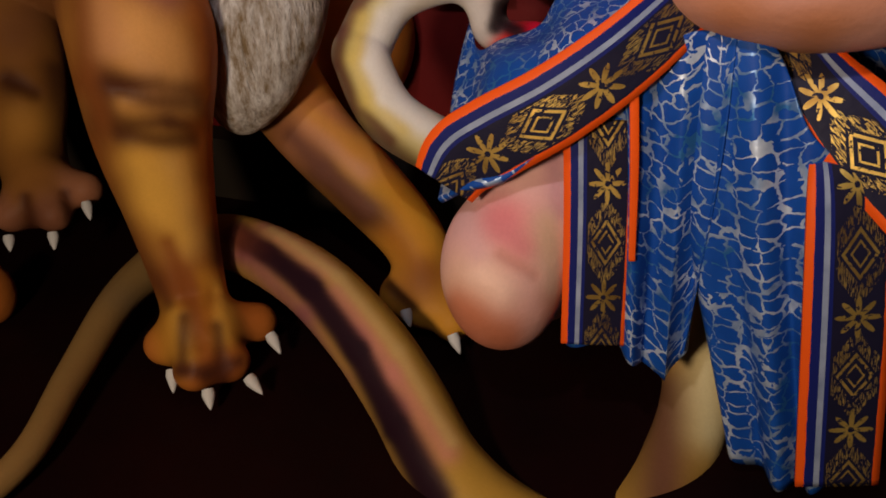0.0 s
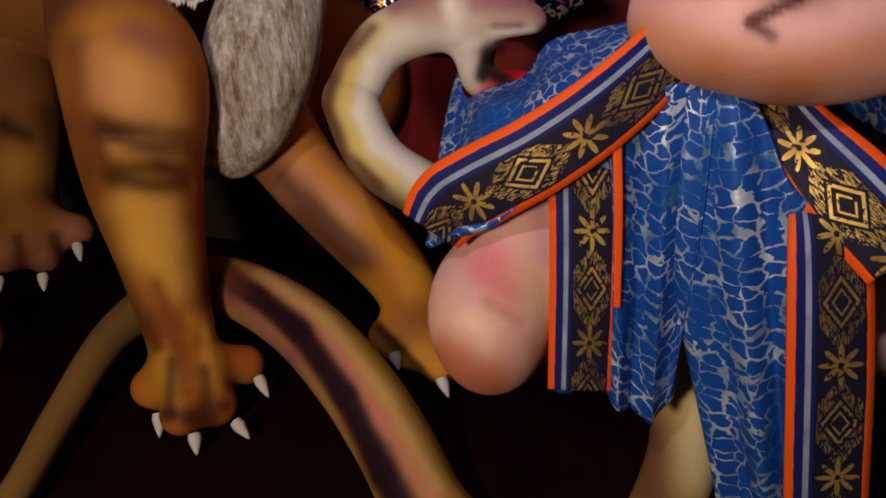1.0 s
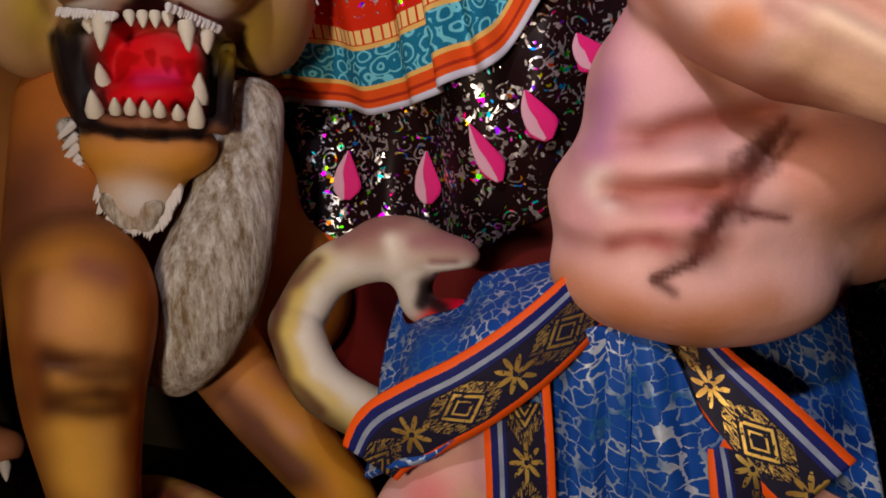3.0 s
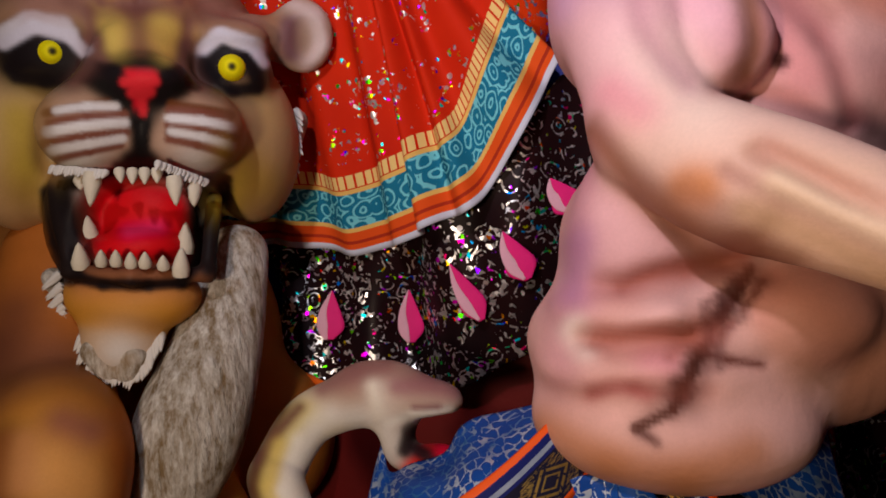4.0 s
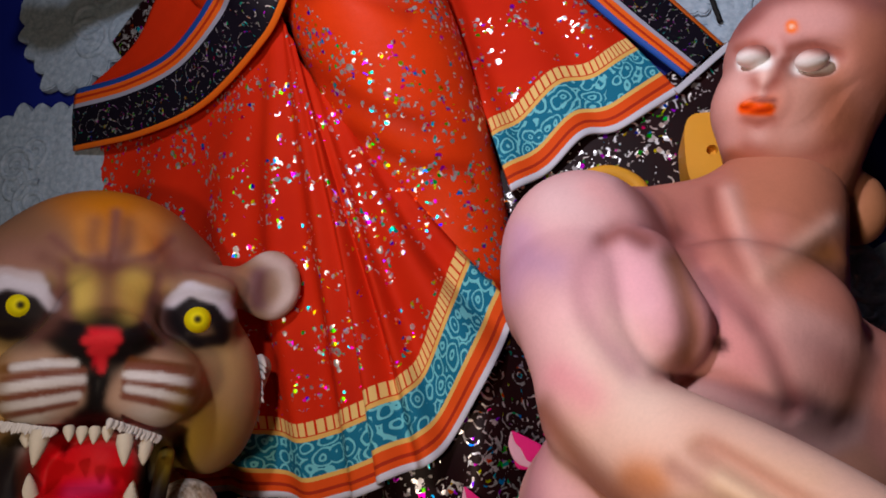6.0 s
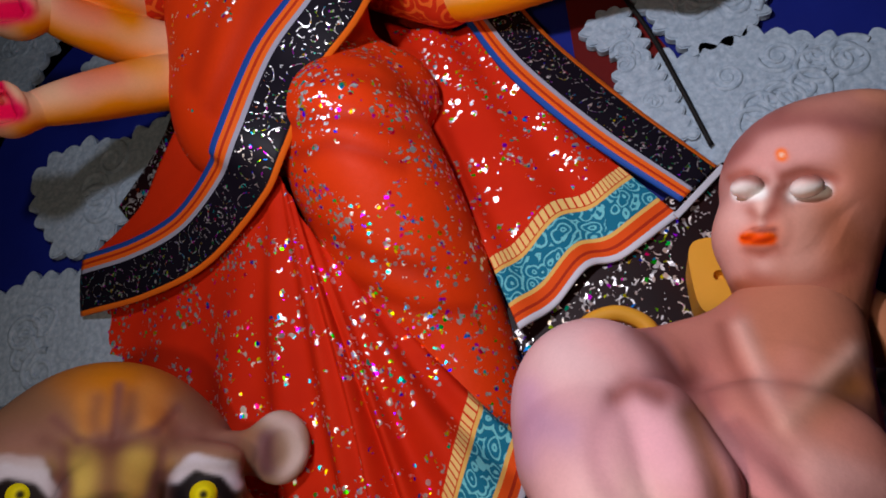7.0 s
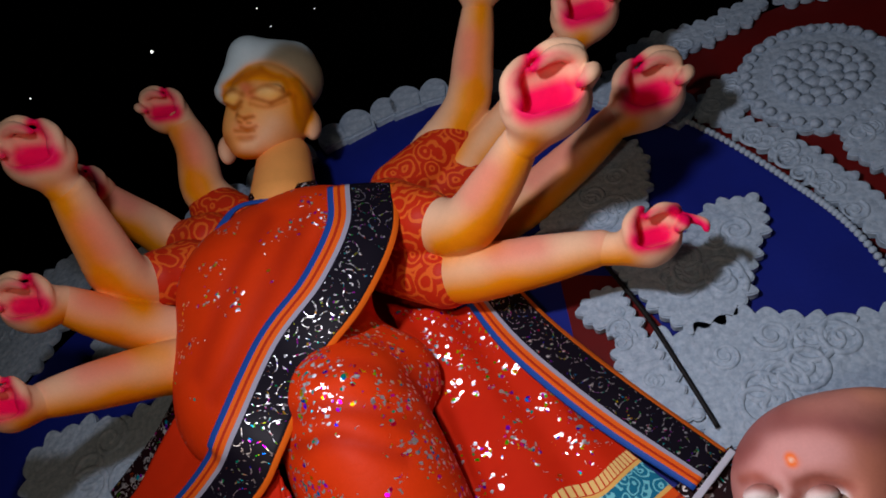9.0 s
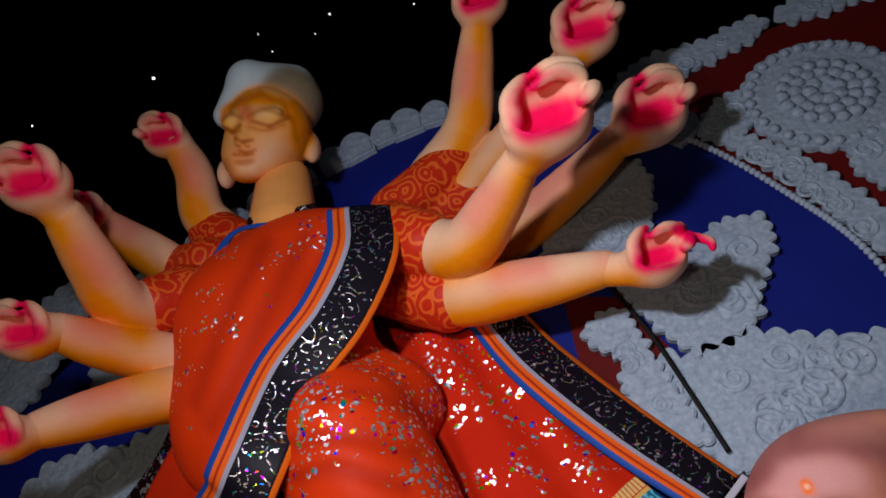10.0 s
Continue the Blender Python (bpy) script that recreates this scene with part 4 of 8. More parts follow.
    for pts, col, r, k, deep in (([(-0.405, 0.825, 0.931), (-0.351, 0.833, 0.937), (-0.313, 0.858, 0.942)], (0.17, 0.06, 0.04), 0.0069, 0.97, 0.0),
                                 ([(-0.426, 0.837, 0.905), (-0.358, 0.833, 0.911), (-0.314, 0.861, 0.919)], (0.17, 0.06, 0.04), 0.007, 0.97, 0.0),
                                 ([(-0.421, 0.851, 0.883), (-0.359, 0.844, 0.892), (-0.324, 0.863, 0.901)], (0.17, 0.06, 0.04), 0.0053, 0.97, 0.0),
                                 ([(-0.412, 0.828, 0.919), (-0.356, 0.829, 0.925), (-0.313, 0.859, 0.931)], (0.64, 0.62, 0.62), 0.0069, 0.97, 0.0),
                                 ([(-0.419, 0.840, 0.895), (-0.355, 0.839, 0.902), (-0.319, 0.861, 0.910)], (0.64, 0.62, 0.62), 0.0061, 0.97, 0.0),
                                 ([(-0.394, 0.826, 0.947), (-0.354, 0.837, 0.952), (-0.322, 0.853, 0.953)], (0.64, 0.62, 0.62), 0.0061, 0.96, 0.0),
                                 ([(-0.259, 0.883, 0.948), (-0.223, 0.903, 0.945), (-0.201, 0.937, 0.942)], (0.17, 0.06, 0.04), 0.0068, 0.97, 0.0),
                                 ([(-0.260, 0.880, 0.928), (-0.221, 0.900, 0.923), (-0.199, 0.946, 0.915)], (0.17, 0.06, 0.04), 0.0068, 0.97, 0.0),
                                 ([(-0.264, 0.884, 0.909), (-0.231, 0.902, 0.901), (-0.213, 0.956, 0.888)], (0.17, 0.06, 0.04), 0.006, 0.97, 0.0),
                                 ([(-0.256, 0.882, 0.937), (-0.221, 0.900, 0.934), (-0.198, 0.939, 0.928)], (0.64, 0.62, 0.62), 0.0068, 0.97, 0.0),
                                 ([(-0.259, 0.883, 0.919), (-0.222, 0.903, 0.912), (-0.204, 0.950, 0.902)], (0.64, 0.62, 0.62), 0.006, 0.97, 0.0),
                                 ([(-0.384, 0.919, 1.100), (-0.335, 0.867, 1.037)], (0.64, 0.47, 0.14), 0.0183, 0.9, 0.0),
                                 ([(-0.310, 0.946, 1.090), (-0.287, 0.924, 1.034)], (0.64, 0.47, 0.14), 0.0173, 0.9, 0.0),
                                 ([(-0.396, 0.941, 1.171), (-0.371, 0.930, 1.132)], (0.58, 0.26, 0.08), 0.0193, 0.85, 0.0),
                                 ([(-0.339, 1.000, 1.190), (-0.312, 0.988, 1.148)], (0.58, 0.26, 0.08), 0.0196, 0.85, 0.0),
                                 ([(-0.370, 0.973, 1.197), (-0.343, 0.938, 1.115)], (0.2, 0.09, 0.08), 0.0097, 0.85, 0.6),
                                 ([(-0.413, 0.916, 1.101), (-0.375, 0.881, 1.049), (-0.332, 0.843, 1.009)], (0.2, 0.09, 0.08), 0.0109, 0.8, 0.6),
                                 ([(-0.290, 0.982, 1.093), (-0.291, 0.975, 1.056), (-0.248, 0.896, 1.011)], (0.2, 0.09, 0.08), 0.01, 0.8, 0.6),
                                 ([(-0.440, 0.922, 1.151), (-0.391, 0.919, 1.113), (-0.345, 0.934, 1.107)], (0.2, 0.09, 0.08), 0.0086, 0.7, 0.6),
                                 ([(-0.338, 0.938, 1.108), (-0.301, 0.976, 1.122), (-0.309, 1.041, 1.167)], (0.2, 0.09, 0.08), 0.0087, 0.7, 0.6),
                                 ([(-0.444, 0.880, 0.841), (-0.421, 0.869, 0.778), (-0.399, 0.854, 0.723)], (0.01, 0.007, 0.008), 0.0119, 0.98, 0.0),
                                 ([(-0.400, 0.855, 0.720), (-0.357, 0.858, 0.709), (-0.297, 0.874, 0.707), (-0.267, 0.907, 0.707)], (0.01, 0.007, 0.008), 0.0088, 0.98, 0.0),
                                 ([(-0.267, 0.907, 0.707), (-0.252, 0.940, 0.746), (-0.259, 0.979, 0.827)], (0.01, 0.007, 0.008), 0.0106, 0.98, 0.0),
                                 ([(-0.438, 0.881, 0.846), (-0.364, 0.840, 0.856), (-0.333, 0.858, 0.867)], (0.01, 0.007, 0.008), 0.0053, 0.97, 0.0),
                                 ([(-0.315, 0.919, 0.873), (-0.251, 0.893, 0.857), (-0.266, 0.982, 0.832)], (0.01, 0.007, 0.008), 0.0053, 0.97, 0.0),
                                 ([(-0.523, 0.898, 0.948), (-0.520, 0.902, 0.885)], (0.5, 0.36, 0.06), 0.0335, 0.7, 0.0),
                                 ([(-0.226, 0.994, 0.887), (-0.272, 1.049, 0.817)], (0.46, 0.32, 0.04), 0.028, 0.7, 0.0),
                                 ([(-0.237, 1.019, 0.995), (-0.218, 1.020, 0.942)], (0.4, 0.25, 0.14), 0.0241, 0.6, 0.0)):
        c.stroke(pts, col, r, k, deep)
    for pts, col, r, k, deep in (([(-0.528, 0.892, 1.022), (-0.481, 0.887, 1.046), (-0.437, 0.910, 1.040), (-0.364, 0.848, 0.999)], (0.01, 0.007, 0.008), 0.0124, 0.98, 0.0),
                                 ([(-0.523, 0.896, 1.010), (-0.482, 0.906, 1.004), (-0.377, 0.852, 0.998)], (0.01, 0.007, 0.008), 0.0114, 0.98, 0.0),
                                 ([(-0.282, 1.002, 1.037), (-0.251, 1.007, 1.053), (-0.218, 1.026, 1.041), (-0.211, 1.046, 1.006)], (0.01, 0.007, 0.008), 0.0113, 0.98, 0.0),
                                 ([(-0.271, 1.001, 1.019), (-0.241, 1.017, 0.993), (-0.215, 1.046, 0.999)], (0.01, 0.007, 0.008), 0.0113, 0.98, 0.0),
                                 ([(-0.537, 0.890, 1.058), (-0.482, 0.888, 1.078), (-0.437, 0.907, 1.065), (-0.418, 0.913, 1.043)], (0.62, 0.6, 0.68), 0.0097, 0.97, 0.0),
                                 ([(-0.279, 1.002, 1.055), (-0.250, 1.002, 1.074), (-0.214, 1.028, 1.063), (-0.205, 1.053, 1.040)], (0.62, 0.6, 0.68), 0.0094, 0.97, 0.0),
                                 ([(-0.345, 0.844, 1.004), (-0.310, 0.836, 0.994), (-0.302, 0.843, 0.973)], (0.01, 0.007, 0.008), 0.012, 0.97, 0.0),
                                 ([(-0.239, 0.882, 1.000), (-0.246, 0.862, 0.988), (-0.265, 0.869, 0.964)], (0.01, 0.007, 0.008), 0.0109, 0.97, 0.0),
                                 ([(-0.295, 0.839, 0.981), (-0.259, 0.852, 0.982)], (0.66, 0.05, 0.06), 0.0075, 0.98, 0.0),
                                 ([(-0.291, 0.848, 0.969), (-0.270, 0.856, 0.970)], (0.66, 0.05, 0.06), 0.0076, 0.98, 0.0),
                                 ([(-0.282, 0.855, 0.966), (-0.292, 0.869, 0.943)], (0.66, 0.05, 0.06), 0.0059, 0.98, 0.0),
                                 ([(-0.296, 0.874, 0.928), (-0.321, 0.901, 0.879)], (0.01, 0.007, 0.008), 0.0078, 0.97, 0.0)):
        c.stroke(pts, col, r, k, deep)
    for pts, col, r, k, deep in (([(-0.268, 1.031, 0.844), (-0.390, 1.217, 0.772), (-0.236, 0.930, 0.728)], (0.012, 0.008, 0.008), 0.0127, 0.97, 0.0),
                                 ([(-0.495, 0.912, 0.843), (-0.439, 0.866, 0.770), (-0.415, 0.853, 0.720)], (0.012, 0.008, 0.008), 0.0103, 0.97, 0.0)):
        c.stroke(pts, col, r, k, deep)
    s.clay(c)
    # eyes
    e = Clay(0.0025, (0.75, 0.62, 0.03))
    for a, b in (((-0.469, 0.908, 1.044), (-0.453, 0.89, 1.042)), ((-0.241, 1.018, 1.027), (-0.23, 0.999, 1.026))):
        e.ball(a, 0.0215, (0.75, 0.62, 0.03), 0.004)
        e.spray(b, (0.40, 0.42, 0.02), 0.016, 0.97)
        e.spray(b, (0.85, 0.75, 0.06), 0.012, 0.97)
        e.spray(b, BLACK, 0.0065, 0.98)
    s.clay(e)
    # teeth
    for a, b, r in (((-0.328, 0.863, 0.868), (-0.32, 0.855, 0.849), 0.008), ((-0.304, 0.859, 0.867), (-0.298, 0.85, 0.846), 0.008), ((-0.288, 0.863, 0.867), (-0.282, 0.854, 0.846), 0.008),
                    ((-0.278, 0.875, 0.867), (-0.272, 0.867, 0.848), 0.008), ((-0.364, 0.855, 0.864), (-0.363, 0.845, 0.817), 0.013), ((-0.261, 0.89, 0.857), (-0.254, 0.882, 0.816), 0.012),
                    ((-0.396, 0.868, 0.858), (-0.389, 0.859, 0.841), 0.010), ((-0.253, 0.923, 0.848), (-0.247, 0.914, 0.815), 0.012),
                    ((-0.394, 0.86, 0.732), (-0.389, 0.85, 0.769), 0.013), ((-0.264, 0.901, 0.719), (-0.255, 0.893, 0.76), 0.013), ((-0.359, 0.858, 0.737), (-0.352, 0.849, 0.759), 0.009),
                    ((-0.332, 0.854, 0.738), (-0.325, 0.845, 0.759), 0.009), ((-0.312, 0.859, 0.735), (-0.306, 0.85, 0.756), 0.009), ((-0.293, 0.863, 0.735), (-0.286, 0.854, 0.756), 0.009),
                    ((-0.275, 0.878, 0.731), (-0.269, 0.869, 0.75), 0.009), ((-0.408, 0.897, 0.765), (-0.412, 0.896, 0.806), 0.014), ((-0.288, 0.947, 0.747), (-0.283, 0.947, 0.794), 0.014)):
        s.spike(a, b, r, IVORY)
    # body and legs
    b = Clay(0.006, (0.44, 0.20, 0.07), 0, 1.08)
    b.ball((-0.491, 1.223, 0.548), (0.20, 0.17, 0.26), (0.36, 0.13, 0.03), 0.04)
    b.ball((-0.98, 1.186, 0.602), (0.25, 0.22, 0.26), (0.30, 0.12, 0.035), 0.05)
    b.ball((-0.324, 1.241, 0.374), (0.13, 0.14, 0.15), (0.36, 0.13, 0.03), 0.05)
    b.tube([(-0.562, 1.022, 0.723), (-0.5, 0.905, 0.532), (-0.393, 0.8, 0.475), (-0.402, 0.79, 0.344), (-0.382, 0.77, 0.215), (-0.355, 0.745, 0.098), (-0.339, 0.72, 0.046)],
           [0.10, 0.094, 0.094, 0.080, 0.060, 0.048, 0.048], ORANGE, 0.03)
    b.tube([(-0.378, 1.053, 0.363), (-0.271, 1.012, 0.27), (-0.172, 0.984, 0.203), (-0.082, 0.96, 0.127), (-0.046, 0.912, 0.066)], [0.075, 0.062, 0.058, 0.05, 0.042], OCHRE, 0.03)
    b.tube([(-0.991, 1.103, 0.499), (-0.885, 1.02, 0.336), (-0.831, 0.942, 0.214), (-0.764, 0.879, 0.148)], [0.10, 0.075, 0.058, 0.055], (0.30, 0.13, 0.035), 0.03)
    b.ball((-0.737, 0.71, 0.054), (0.03, 0.04, 0.055), ORANGE)
    paw(b, s, (-0.329, 0.716, 0.077), [(-0.378, 0.692, 0.047), (-0.307, 0.664, 0.038), (-0.274, 0.699, 0.035), (-0.276, 0.78, 0.05)],
        [((-0.341, 0.656, 0.036), (-0.328, 0.635, 0.012)), ((-0.268, 0.638, 0.033), (-0.254, 0.62, 0.014)), ((-0.228, 0.678, 0.034), (-0.2, 0.667, 0.018)), ((-0.244, 0.765, 0.045), (-0.219, 0.749, 0.024))], 0.034, ORANGE)
    paw(b, s, (-0.056, 0.927, 0.076), [(-0.088, 0.897, 0.067), (-0.048, 0.891, 0.052), (0.006, 0.881, 0.044)],
        [((-0.062, 0.862, 0.065), (-0.049, 0.848, 0.043)), ((0.019, 0.846, 0.048), (0.036, 0.832, 0.024))], 0.034, OCHRE)
    paw(b, s, (-0.777, 0.9, 0.171), [(-0.786, 0.827, 0.136), (-0.717, 0.852, 0.135), (-0.695, 0.911, 0.16)],
        [((-0.759, 0.789, 0.118), (-0.748, 0.774, 0.096)), ((-0.689, 0.817, 0.121), (-0.677, 0.8, 0.097)), ((-0.667, 0.881, 0.152), (-0.651, 0.865, 0.126))], 0.034, (0.34, 0.15, 0.08))
    for pts, r in (([(-0.378, 0.71, 0.434), (-0.306, 0.7, 0.43), (-0.243, 0.71, 0.438)], 0.013), ([(-0.39, 0.72, 0.362), (-0.312, 0.71, 0.374), (-0.266, 0.72, 0.384)], 0.012), ([(-0.32, 0.68, 0.117), (-0.328, 0.66, 0.03)], 0.010),
                   ([(-0.263, 0.68, 0.12), (-0.257, 0.66, 0.038)], 0.010), ([(-0.085, 0.862, 0.109), (-0.045, 0.85, 0.084)], 0.010), ([(-0.835, 0.943, 0.34), (-0.79, 0.949, 0.321)], 0.014), ([(-0.75, 0.836, 0.17), (-0.726, 0.81, 0.132)], 0.009), ([(-0.688, 0.863, 0.177), (-0.664, 0.839, 0.143)], 0.009)):
        b.crease(pts, (0.06, 0.018, 0.01), r, 0.8)
    # airbrush on the legs, with dark shading painted along their edges
    for p, q, r in (((-0.41, 0.74, 0.515), (-0.434, 0.74, 0.382), 0.024), ((-0.434, 0.74, 0.382), (-0.405, 0.73, 0.222), 0.022), ((-0.405, 0.73, 0.222), (-0.377, 0.71, 0.086), 0.018), ((-0.246, 0.74, 0.523), (-0.285, 0.74, 0.319), 0.024), ((-0.285, 0.74, 0.319), (-0.274, 0.72, 0.204), 0.018)):
        b.spray(p, (0.10, 0.03, 0.012), r, 0.85, q)
    for p, q, col, r, k in (((-0.501, 0.865, 0.562), (-0.456, 0.834, 0.506), PLUM, 0.035, 0.8), ((-0.438, 0.908, 0.591), (-0.408, 0.866, 0.519), (0.20, 0.07, 0.03), 0.03, 0.7), ((-0.553, 0.867, 0.608), (-0.503, 0.799, 0.454), (0.10, 0.035, 0.02), 0.03, 0.8),
                            ((-0.427, 0.792, 0.462), (-0.389, 0.801, 0.455), (0.60, 0.34, 0.08), 0.045, 0.8), ((-0.415, 0.943, 0.604), (-0.362, 0.858, 0.407), (0.30, 0.09, 0.02), 0.035, 0.8), ((-0.447, 0.751, 0.375), (-0.401, 0.76, 0.361), (0.56, 0.30, 0.08), 0.025, 0.7),
                            ((-0.421, 0.774, 0.411), (-0.332, 0.802, 0.411), (0.16, 0.05, 0.02), 0.012, 0.7), ((-0.244, 0.962, 0.272), (-0.162, 0.944, 0.212), (0.62, 0.32, 0.05), 0.03, 0.7), ((-0.217, 0.995, 0.31), (-0.126, 0.976, 0.242), (0.40, 0.15, 0.08), 0.025, 0.7),
                            ((-0.106, 0.95, 0.227), (-0.046, 0.931, 0.158), (0.62, 0.34, 0.05), 0.028, 0.7), ((-0.85, 1, 0.404), (-0.828, 1.029, 0.439), (0.20, 0.08, 0.04), 0.05, 0.6), ((-0.78, 0.994, 0.35), (-0.754, 0.93, 0.227), (0.08, 0.03, 0.015), 0.025, 0.8),
                            ((-0.296, 0.743, 0.101), (-0.254, 0.714, 0.069), (0.10, 0.03, 0.012), 0.016, 0.8), ((-0.371, 0.69, 0.08), (-0.325, 0.655, 0.035), (0.44, 0.20, 0.04), 0.02, 0.6)):
        b.spray(p, col, r, k, q)
    b.spray((-0.543, 0.891, 0.654), (0.14, 0.05, 0.03), 0.05, 0.8, (-0.507, 0.822, 0.476))
    b.spray((-0.393, 0.882, 0.678), (0.46, 0.17, 0.04), 0.06, 0.7, (-0.391, 0.846, 0.436))
    b.spray((-0.433, 1.015, 0.587), (0.46, 0.13, 0.02), 0.06, 0.8, (-0.437, 0.977, 0.347))
    b.spray((-0.423, 0.788, 0.453), (0.55, 0.27, 0.05), 0.05, 0.7)
    b.spray((-0.247, 0.979, 0.322), (0.56, 0.20, 0.10), 0.04, 0.7)
    b.spray((-0.323, 0.965, 0.305), (0.07, 0.025, 0.015), 0.03, 0.8, (-0.245, 0.958, 0.245))
    b.spray((-0.106, 0.918, 0.174), (0.30, 0.10, 0.02), 0.03, 0.7, (-0.032, 0.89, 0.123))
    b.spray((-0.374, 0.71, 0.43), (0.05, 0.015, 0.01), 0.014, 0.85, (-0.248, 0.71, 0.434))
    b.spray((-0.375, 0.72, 0.365), (0.05, 0.015, 0.01), 0.014, 0.8, (-0.271, 0.72, 0.382))
    b.spray((-0.316, 0.7, 0.292), (0.64, 0.34, 0.06), 0.040, 0.85, (-0.318, 0.71, 0.351))
    b.spray((-0.317, 0.7, 0.406), (0.60, 0.31, 0.08), 0.03, 0.7, (-0.262, 0.7, 0.412))
    b.spray((-0.291, 0.7, 0.503), (0.62, 0.32, 0.09), 0.05, 0.8, (-0.288, 0.7, 0.471))
    b.spray((-0.28, 0.71, 0.268), (0.20, 0.06, 0.015), 0.03, 0.8, (-0.324, 0.68, 0.077))
    b.spray((-0.402, 0.72, 0.288), (0.12, 0.04, 0.015), 0.018, 0.8, (-0.365, 0.71, 0.166))
    b.spray((-0.273, 0.69, 0.194), OCHRE, 0.022, 0.8, (-0.249, 0.67, 0.111))
    b.spray((-0.345, 0.69, 0.125), OCHRE, 0.022, 0.8, (-0.34, 0.67, 0.061))
    b.spray((-0.232, 0.63, 0.083), (0.10, 0.02, 0.01), 0.03, 0.8)
    b.spray((-0.273, 0.942, 0.276), (0.10, 0.04, 0.02), 0.03, 0.8, (-0.136, 0.924, 0.182))
    b.spray((-0.162, 0.953, 0.266), (0.60, 0.30, 0.04), 0.04, 0.8)
    b.spray((-0.045, 0.877, 0.108), (0.22, 0.08, 0.03), 0.04, 0.7)
    b.spray((-0.828, 0.938, 0.327), (0.06, 0.02, 0.01), 0.03, 0.85)
    b.spray((-0.79, 0.917, 0.27), (0.52, 0.26, 0.06), 0.05, 0.7)
    b.spray((-0.705, 0.801, 0.145), (0.06, 0.015, 0.01), 0.05, 0.6)
    for p, q, r in (((-0.437, 0.76, 0.517), (-0.44, 0.75, 0.362), 0.022), ((-0.44, 0.75, 0.362), (-0.398, 0.73, 0.205), 0.018), ((-0.398, 0.73, 0.205), (-0.37, 0.71, 0.107), 0.013), ((-0.246, 0.75, 0.508), (-0.276, 0.74, 0.32), 0.016), ((-0.276, 0.74, 0.32), (-0.268, 0.72, 0.205), 0.012)):
        b.spray(p, (0.06, 0.018, 0.010), r, 0.85, q)
    b.spray((-0.309, 0.71, 0.513), (0.50, 0.27, 0.15), 0.035, 0.7, (-0.287, 0.7, 0.458))
    b.spray((-0.302, 0.7, 0.349), (0.60, 0.36, 0.13), 0.028, 0.7, (-0.298, 0.69, 0.241))
    b.spray((-0.309, 0.69, 0.196), (0.20, 0.06, 0.02), 0.012, 0.7, (-0.29, 0.67, 0.111))
    b.spray((-0.258, 0.968, 0.31), (0.58, 0.30, 0.20), 0.022, 0.7, (-0.163, 0.953, 0.247))
    b.spray((-0.304, 0.965, 0.293), (0.06, 0.02, 0.012), 0.022, 0.85, (-0.157, 0.926, 0.178))
    b.spray((-0.415, 0.835, 0.61), PLUM, 0.045, 0.7)
    b.spray((-0.403, 0.803, 0.514), (0.55, 0.28, 0.06), 0.06, 0.8)
    b.spray((-0.302, 0.999, 0.256), (0.50, 0.22, 0.10), 0.05, 0.7)
